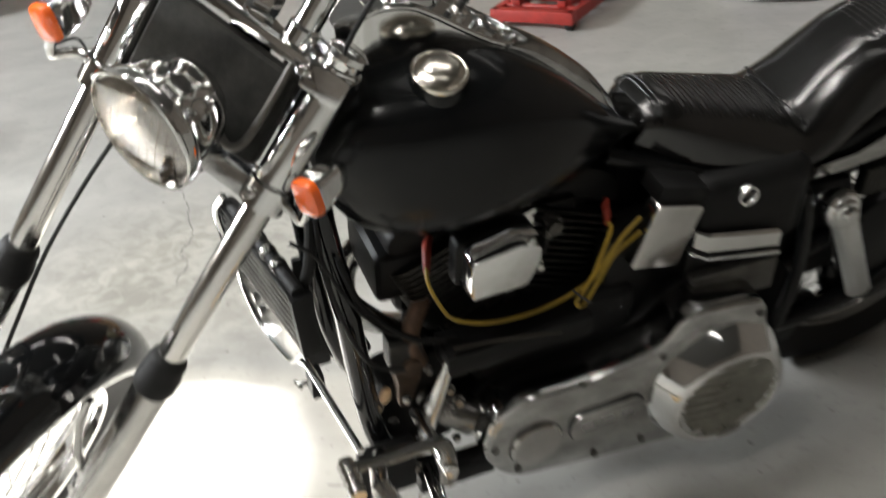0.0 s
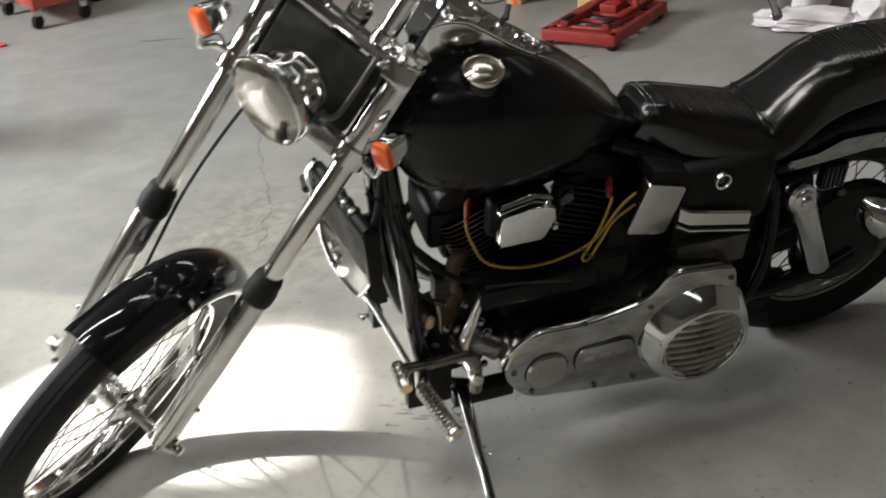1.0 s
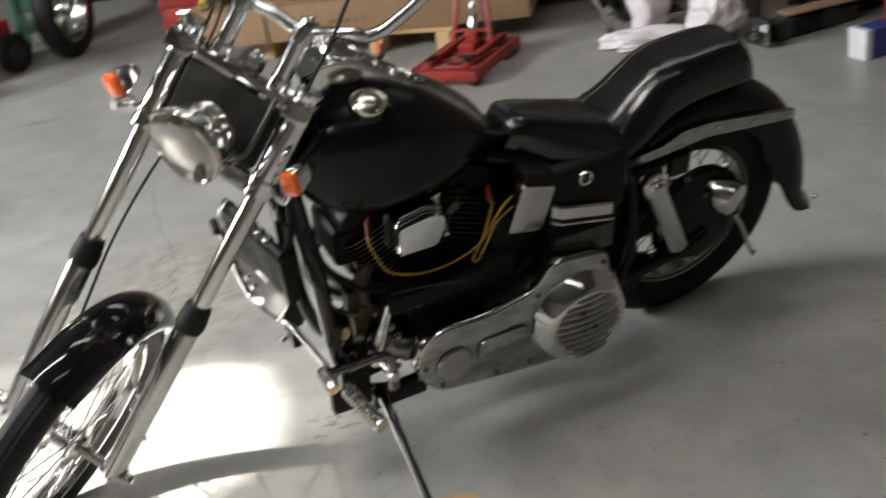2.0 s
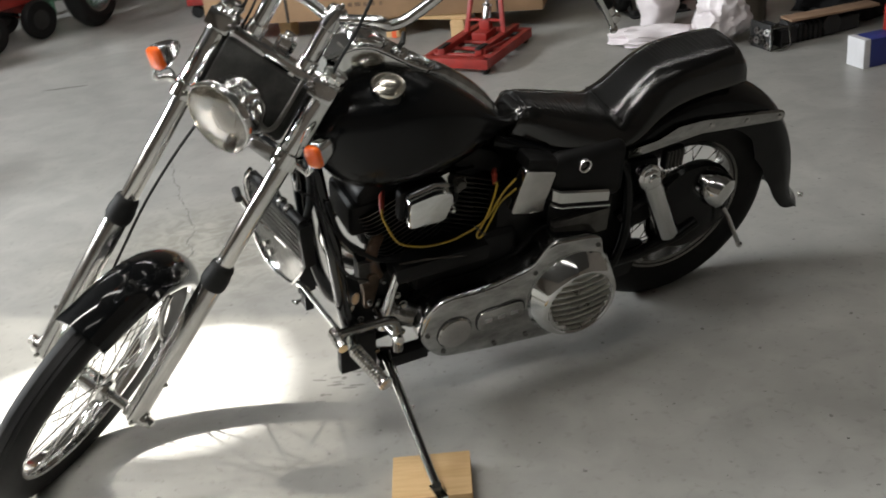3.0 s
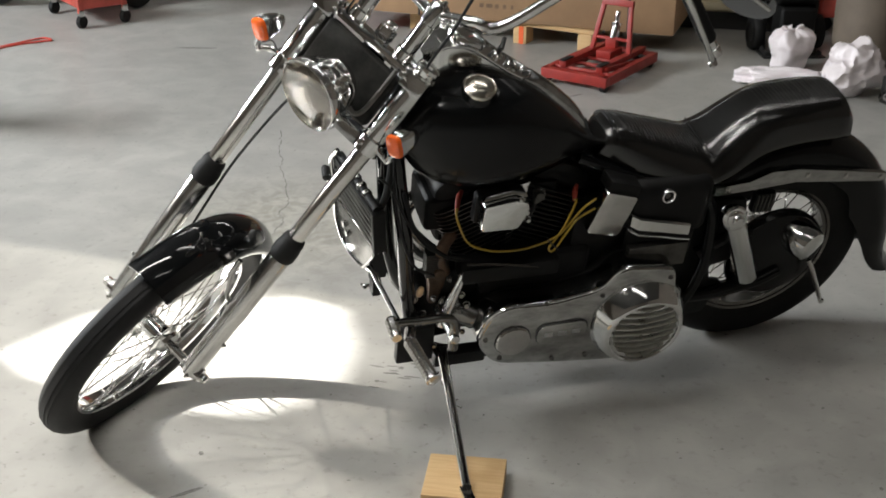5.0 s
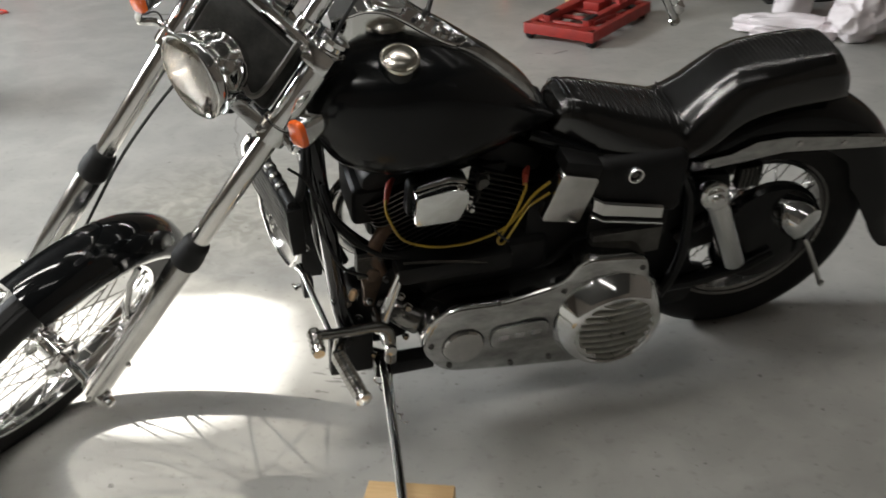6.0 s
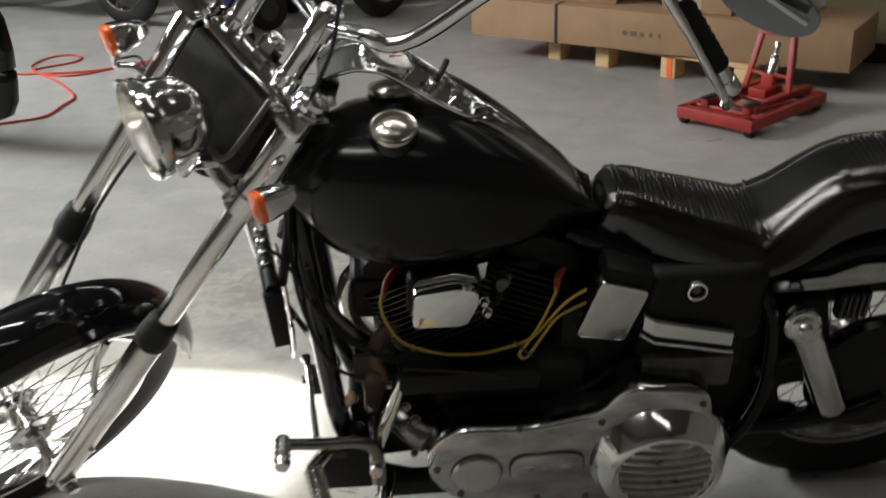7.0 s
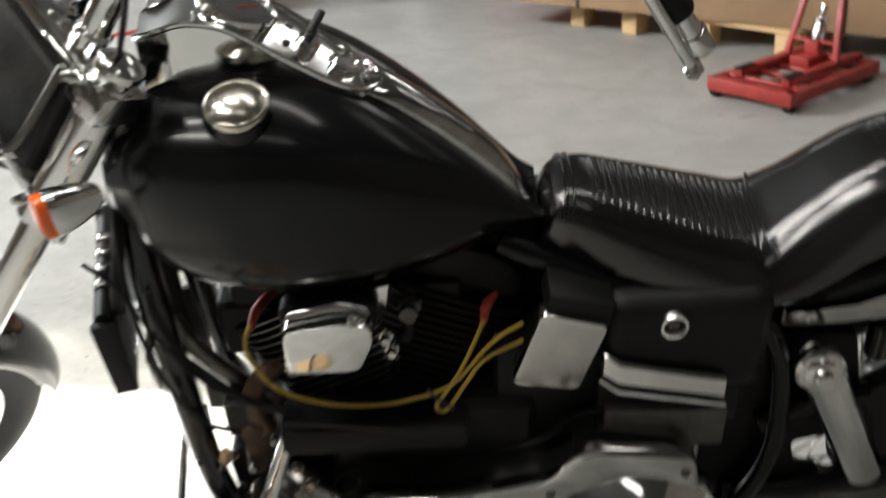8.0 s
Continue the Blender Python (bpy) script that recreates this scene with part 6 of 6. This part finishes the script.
put(wagon(), -2.51, 6.30, 0, 54)
for k in range(4):
    o = part("chrome_part", tube(smooth_path([(-0.15, 0, 0.012), (0.0, 0.02, 0.05), (0.14, 0.0, 0.02)], 5), 0.014, 12), CHROME, None)
    tagged(o, "loose chrome pipe lying on the red wagon", "pipe", "chrome pipes on the wagon")
    put(o, -2.56 + 0.05 * k, 6.21 + 0.06 * k, 0.327, 30 + 25 * k)


def cabinet(name, sx, sy, sz, mat, label, drawers, foot=0.09):
    c = thing(name, I4, label, "cabinet")
    part("cabinet_body", box(sx, sy, sz, 0.008, (0, 0, foot + sz / 2)), mat, c)
    h = sz / drawers
    for k in range(drawers):
        d = part("drawer", box(sx - 0.04, 0.016, h - 0.015, 0.004, (0, -sy / 2 - 0.006, foot + h * (k + 0.5))), mat, c)
        part("drawer_pull", rod((-sx * 0.3, -sy / 2 - 0.025, foot + h * (k + 0.8)), (sx * 0.3, -sy / 2 - 0.025, foot + h * (k + 0.8)), 0.006, 8), DULL_CHROME, d)
    for x in (-1, 1):
        for y in (-1, 1):
            part("caster", moved(lathe([(0.0, -0.014), (0.04, -0.014), (0.044, 0), (0.04, 0.014), (0.0, 0.014)], 18), Matrix.Translation((x * (sx / 2 - 0.05), y * (sy / 2 - 0.05), 0.045)) @ Matrix.Rotation(radians(90), 4, 'X')), RUBBER, c, "black caster wheel")
    return c


put(cabinet("tool_chest", 0.62, 0.45, 0.75, RED_JACK, "bright red rolling tool chest", 5), -0.95, 6.55, 0, -12)
GREEN = material("green_enamel", (0.06, 0.13, 0.08), 0.5, vary=0.25, scale=10)


def machine_stand():
    m = thing("machine_stand", I4, "dark green steel machine stand", "stand")
    for x in (-0.13, 0.13):
        for y in (-0.13, 0.13):
            part("leg", box(0.05, 0.05, 0.7, 0.006, (x, y, 0.35)), GREEN, m)
    part("shelf", box(0.3, 0.3, 0.03, 0.004, (0, 0, 0.16)), GREEN, m)
    part("top", box(0.36, 0.36, 0.05, 0.008, (0, 0, 0.725)), GREEN, m)
    part("body", box(0.27, 0.27, 0.4, 0.01, (0, 0, 0.48)), GREEN, m)
    return m


put(machine_stand(), -2.2, 6.93, 0, 10)
BEIGE = material("beige_enamel", (0.42, 0.37, 0.25), 0.55, vary=0.12, scale=6)


def locker():
    l = thing("storage_cabinet", I4, "low beige metal storage cabinet with ribbed doors", "cabinet")
    part("cabinet_body", box(0.86, 0.45, 0.8, 0.008, (-0.12, 0, 0.12 + 0.4)), BEIGE, l)
    for k in range(17):
        part("door_rib", box(0.02, 0.012, 0.7, 0.003, (-0.5 + 0.0476 * k, -0.23, 0.54)), BEIGE, l)
    part("plinth", box(0.8, 0.35, 0.12, 0.004, (-0.12, 0.03, 0.06)), DARK, l, "dark recessed base")
    part("ledge", box(0.88, 0.1, 0.04, 0.004, (-0.12, -0.25, 0.17)), BEIGE, l)
    return l


put(locker(), 1.30, 5.98, 0, -8)
put(cabinet("parts_cabinet", 0.42, 0.4, 0.95, RED_CART, "faded orange-red steel parts cabinet standing in a dim corner", 6), 1.98, 6.0, 0, -6)


def hand_truck():
    h = thing("hand_truck", I4, "black steel hand truck standing upright", "hand truck")
    for s in (-1, 1):
        part("rail", tube(smooth_path([(s * 0.14, -0.12, 0.02), (s * 0.14, 0.0, 0.03), (s * 0.14, 0.03, 0.3), (s * 0.14, 0.06, 1.0)], 5), 0.018, 12), DARK, h)
        pneumatic(0.1, 0.06, h, Matrix.Translation((s * 0.17, 0.06, 0.1)) @ Matrix.Rotation(radians(90), 4, 'Y'))
    for k in range(4):
        part("cross_bar", rod((-0.14, 0.03 + 0.01 * k, 0.22 + 0.22 * k), (0.14, 0.03 + 0.01 * k, 0.22 + 0.22 * k), 0.013, 10), DARK, h)
    part("toe_plate", box(0.34, 0.16, 0.008, 0.002, (0, -0.07, 0.006)), DARK, h)
    part("back_panel", box(0.26, 0.01, 0.62, 0.003, (0, 0.05, 0.52)), DARK, h)
    part("motor_housing", join(box(0.2, 0.16, 0.26, 0.03, (0, -0.06, 0.145), 3), rod((-0.11, -0.06, 0.36), (0.11, -0.06, 0.36), 0.085, 22)), BLACK_ENGINE, h, "dark machine housing carried on the truck")
    return h


put(hand_truck(), 1.5, 5.36, 0, 8)


def shelf_rack():
    r = thing("shelf_rack", I4, "tall shelf rack with orange uprights", "shelf")
    # orange darkened too, standing for the weak light in this corner
    om = material("orange_wood", (0.26, 0.12, 0.04), 0.6, vary=0.2, scale=8)
    for x in (0.0, 0.9):
        for y in (0.0, 0.4):
            part("upright", box(0.07, 0.045, 1.7, 0.004, (x, y, 0.85)), om, r, "orange upright")
    for z in (0.12, 0.62, 1.15):
        part("shelf_board", box(0.94, 0.44, 0.03, 0.003, (0.45, 0.2, z)), DARKWOOD, r)
    return r


put(shelf_rack(), 2.25, 5.48, 0, -4)
for k, (x, z, s) in enumerate(((2.5, 0.136, 0.26), (2.82, 0.136, 0.3), (2.6, 0.636, 0.3))):
    put(carton(s, 0.28, s * 0.8, "brown cardboard box on the shelf rack, darkened as in shade", tape=k != 1, card=SHADED_CARD), x, 5.66, z, 4 * k - 4)
gas = thing("fuel_can", I4, "red plastic fuel can on the floor", "can")
part("can_body", box(0.26, 0.16, 0.26, 0.03, (0, 0, 0.13), 3), RED_JACK, gas)
part("can_handle", tube(smooth_path([(-0.08, 0, 0.25), (-0.05, 0, 0.31), (0.05, 0, 0.31), (0.08, 0, 0.25)], 4), 0.013, 10), RED_JACK, gas)
put(gas, 2.42, 4.02, 0, 15)


def parked_bike(label, R, w, chrome):
    """A parked motorcycle seen only low down: wheels, fork and dark body."""
    b = thing("parked_motorcycle", I4, label, "motorcycle")
    for x in (0.0, 1.45):
        m = Matrix.Translation((x, 0, R)) @ Matrix.Rotation(radians(90), 4, 'X')
        prof = [(R * 0.70, -w * 0.4), (R * 0.8, -w * 0.5), (R * 0.93, -w * 0.4), (R, -w * 0.15), (R, w * 0.15), (R * 0.93, w * 0.4), (R * 0.8, w * 0.5), (R * 0.70, w * 0.4), (R * 0.70, -w * 0.4)]
        part("tyre", lathe(prof, 44), RUBBER, b, "black tyre", m)
        rim = part("rim", lathe([(R * 0.66, -w * 0.35), (R * 0.73, -w * 0.42), (R * 0.73, w * 0.42), (R * 0.66, w * 0.35), (R * 0.66, -w * 0.35)], 44), chrome, b, "metal rim", m)
        part("hub", lathe([(0.0, -0.06), (0.035, -0.06), (0.05, -0.03), (0.05, 0.03), (0.035, 0.06), (0.0, 0.06)], 20), chrome, b, "", m)
        for k in range(16):
            a = 2 * math.pi * k / 16
            part("spoke", tube([(0.045 * math.cos(a), 0.045 * math.sin(a), 0.03 * (-1) ** k), (R * 0.68 * math.cos(a + 0.3 * (-1) ** (k // 2)), R * 0.68 * math.sin(a + 0.3 * (-1) ** (k // 2)), 0)], 0.0022, 5), chrome, rim, "", m)
    for s in (-1, 1):
        part("fork_leg", rod((0.0, 0.09 * s, R), (0.32, 0.09 * s, R + 0.62), 0.024, 14), chrome, b)
    part("front_fender", loft([[Vector((math.cos(a) * r, y, R + math.sin(a) * r)) for r, y in ((R + 0.02, -0.07), (R + 0.045, -0.04), (R + 0.05, 0), (R + 0.045, 0.04), (R + 0.02, 0.07), (R + 0.04, 0))] for a in [radians(20 + 9 * k) for k in range(16)]]), BLACK_PAINT, b, "black fender")
    part("engine_body", box(0.5, 0.28, 0.4, 0.08, (0.72, 0, 0.42), 3), BLACK_ENGINE, b, "dark engine")
    part("body_tank", box(0.6, 0.26, 0.22, 0.08, (0.6, 0, 0.82), 3), BLACK_PAINT, b, "dark fuel tank")
    part("seat", box(0.6, 0.26, 0.12, 0.05, (1.15, 0, 0.76), 3), LEATHER, b)
    part("exhaust", rod((0.5, 0.16, 0.25), (1.5, 0.17, 0.27), 0.04, 14), chrome, b)
    return b


pb1 = parked_bike("parked dark motorcycle with a spoked front wheel", 0.30, 0.09, DULL_CHROME)
put(pb1, -3.42, 6.02, 0, 165)
pb2 = parked_bike("parked black motorcycle with a fat tyre", 0.31, 0.14, DULL_CHROME)
put(pb2, -1.93, 6.58, 0, 76)

# red extension cord
cordm = material("red_cord", (0.55, 0.06, 0.04), 0.5, vary=0.15, scale=30)
CORD = [(-2.95, 3.85), (-2.78, 3.98), (-2.68, 4.1), (-2.71, 4.28), (-2.74, 4.42), (-2.9, 4.58), (-3.05, 4.7), (-3.24, 4.82), (-3.36, 4.94), (-3.38, 5.12), (-3.3, 5.21), (-3.2, 5.16), (-3.18, 5.05), (-3.29, 4.86), (-3.12, 4.78), (-2.98, 4.82), (-2.84, 5.02), (-2.72, 5.12), (-2.66, 5.16), (-2.74, 5.2), (-2.84, 5.06), (-2.95, 4.92), (-3.2, 4.8), (-3.9, 4.6)]
cord = part("extension_cord", tube(smooth_path([(x, y, 0.007) for x, y in CORD], 8), 0.0055, 8), cordm, None)
tagged(cord, "red extension cord lying in loops on the floor", "cord")

# dark scuffs on the concrete
scuff = material("rubber_scuff", (0.21, 0.205, 0.19), 0.8, vary=0.4, scale=40)
MARKS = [(0.33, 4.42, 0.09, 40), (0.23, 4.40, 0.03, 10), (-0.62, 1.13, 0.09, 35), (-1.8, 5.1, 0.22, 3), (0.6, 4.75, 0.06, 20)]
rng = random.Random(11)
for i in range(14):
    MARKS.append((-0.21 + rng.uniform(-0.06, 0.07), 1.70 + rng.uniform(-0.06, 0.08), rng.uniform(0.012, 0.05), rng.uniform(-12, 4)))
for i in range(46):
    MARKS.append((rng.uniform(-1.2, 1.6), rng.uniform(0.9, 3.2), rng.uniform(0.006, 0.016), rng.uniform(0, 180)))
for k, (x, y, l, a) in enumerate(MARKS):
    bm = bmesh.new()
    vs = []
    for i in range(18):
        t = 2 * math.pi * i / 18
        r = 1 + 0.35 * noise.noise(Vector((math.cos(t) * 1.5, math.sin(t) * 1.5, k * 3.1)))
        vs.append(bm.verts.new((l / 2 * r * math.cos(t), (l * 0.06 if l > 0.016 else l * 0.4) * r * math.sin(t), 0.0)))
    bm.faces.new(vs)
    ret = bmesh.ops.extrude_face_region(bm, geom=list(bm.faces))
    bmesh.ops.translate(bm, vec=(0, 0, 0.0006), verts=[v for v in ret["geom"] if isinstance(v, bmesh.types.BMVert)])
    o = part("floor_scuff", bm, scuff, None)
    tagged(o, "dark rubber scuff on the concrete floor", "scuff", kind="structure")
    o.matrix_world = pose(x, y, 0.0003, 0, 0, a)


# fine dark grit and pits, one sheet of small flakes
rng = random.Random(23)
gv, gf = [], []
for i in range(900):
    x, y, r, a0 = rng.uniform(-1.3, 1.7), 0.72 + 1.5 * rng.random() ** 1.7, 0.0008 + 0.003 * rng.random() ** 3, rng.uniform(0, 6.28)
    k0 = len(gv)
    for k in range(5):
        a = a0 + 2 * math.pi * k / 5
        q = r * rng.uniform(0.5, 1.2)
        gv.append((x + q * math.cos(a) * 1.5, y + q * math.sin(a), 0.0004))
    gv.append((x, y, 0.0011))
    gf += [(k0 + k, k0 + (k + 1) % 5, k0 + 5) for k in range(5)]
grit = mesh_object("floor_grit", gv, gf, scuff, None)
tagged(grit, "dark grit and pits scattered over the concrete", "grit", kind="stuff")


# hairline crack in the concrete
CRACK = [(-1.0, 3.75), (-0.97, 3.63), (-0.945, 3.5), (-0.9, 3.36), (-0.885, 3.27), (-0.86, 3.2), (-0.815, 3.06), (-0.775, 2.92), (-0.79, 2.82), (-0.755, 2.74), (-0.77, 2.62)]
rng = random.Random(5)
line = [(x + rng.uniform(-0.006, 0.006), y) for x, y in [(p.x, p.y) for p in smooth_path([(a, b, 0) for a, b in CRACK], 7)]]
ck = part("floor_crack", loft([[(x - w, y, 0.0004), (x, y, 0.0011), (x + w, y, 0.0004)] for (x, y), w in [(q, rng.uniform(0.0008, 0.0028)) for q in line]], close=False), material("crack_dirt", (0.2, 0.195, 0.18), 0.85, vary=0.3, scale=50), None)
tagged(ck, "hairline crack in the concrete floor", "crack", kind="structure")


def touring_bike():
    """The front of a parked black touring motorcycle, at the edge of the view."""
    b = thing("touring_motorcycle", I4, "parked black touring motorcycle with silver lamp and amber reflector", "motorcycle")
    secs = []
    for z, hx, hy in ((0.42, 0.08, 0.05), (0.44, 0.13, 0.08), (0.5, 0.165, 0.09), (0.58, 0.175, 0.1), (0.624, 0.175, 0.1), (0.632, 0.165, 0.09), (0.642, 0.177, 0.1), (0.72, 0.18, 0.1), (0.84, 0.165, 0.09), (0.93, 0.12, 0.07), (0.96, 0.06, 0.04)):
        z -= 0.28
        hy *= 0.6
        secs.append([(-0.18 + hx * math.copysign(abs(math.cos(a)) ** 0.6, math.cos(a)), hy * math.copysign(abs(math.sin(a)) ** 0.6, math.sin(a)), z) for a in [2 * math.pi * k / 28 for k in range(28)]])
    part("fairing", loft(secs), BLACK_PAINT, b, "glossy black fairing", sharp=60)
    lampm = Matrix.Translation((-0.1, -0.055, 0.48)) @ Matrix.Rotation(radians(78), 4, 'X')
    part("fog_lamp", lathe([(0.0, -0.03), (0.06, -0.025), (0.072, 0.0), (0.068, 0.01), (0.05, 0.016), (0.0, 0.02)], 32), DULL_CHROME, b, "silver round lamp", lampm)
    part("reflector", box(0.045, 0.012, 0.022, 0.003, (-0.1, -0.058, 0.275)), ORANGE, b, "amber reflector")
    for s in (-1, 1):
        part("fork_leg", rod((-0.72, 0.1 * s, 0.3), (-0.34, 0.1 * s, 0.62), 0.025, 14), CHROME, b)
    m = Matrix.Translation((-0.74, 0, 0.32)) @ Matrix.Rotation(radians(90), 4, 'X')
    part("front_tyre", lathe([(0.2, -0.05), (0.26, -0.065), (0.3, -0.055), (0.32, -0.02), (0.32, 0.02), (0.3, 0.055), (0.26, 0.065), (0.2, 0.05), (0.2, -0.05)], 44), RUBBER, b, "black tyre", m)
    part("front_wheel", lathe([(0.0, -0.03), (0.06, -0.035), (0.205, -0.045), (0.205, 0.045), (0.06, 0.035), (0.0, 0.03)], 36), ALUMINIUM, b, "cast wheel", m)
    return b


put(touring_bike(), -2.42, 3.62, 0, 0)
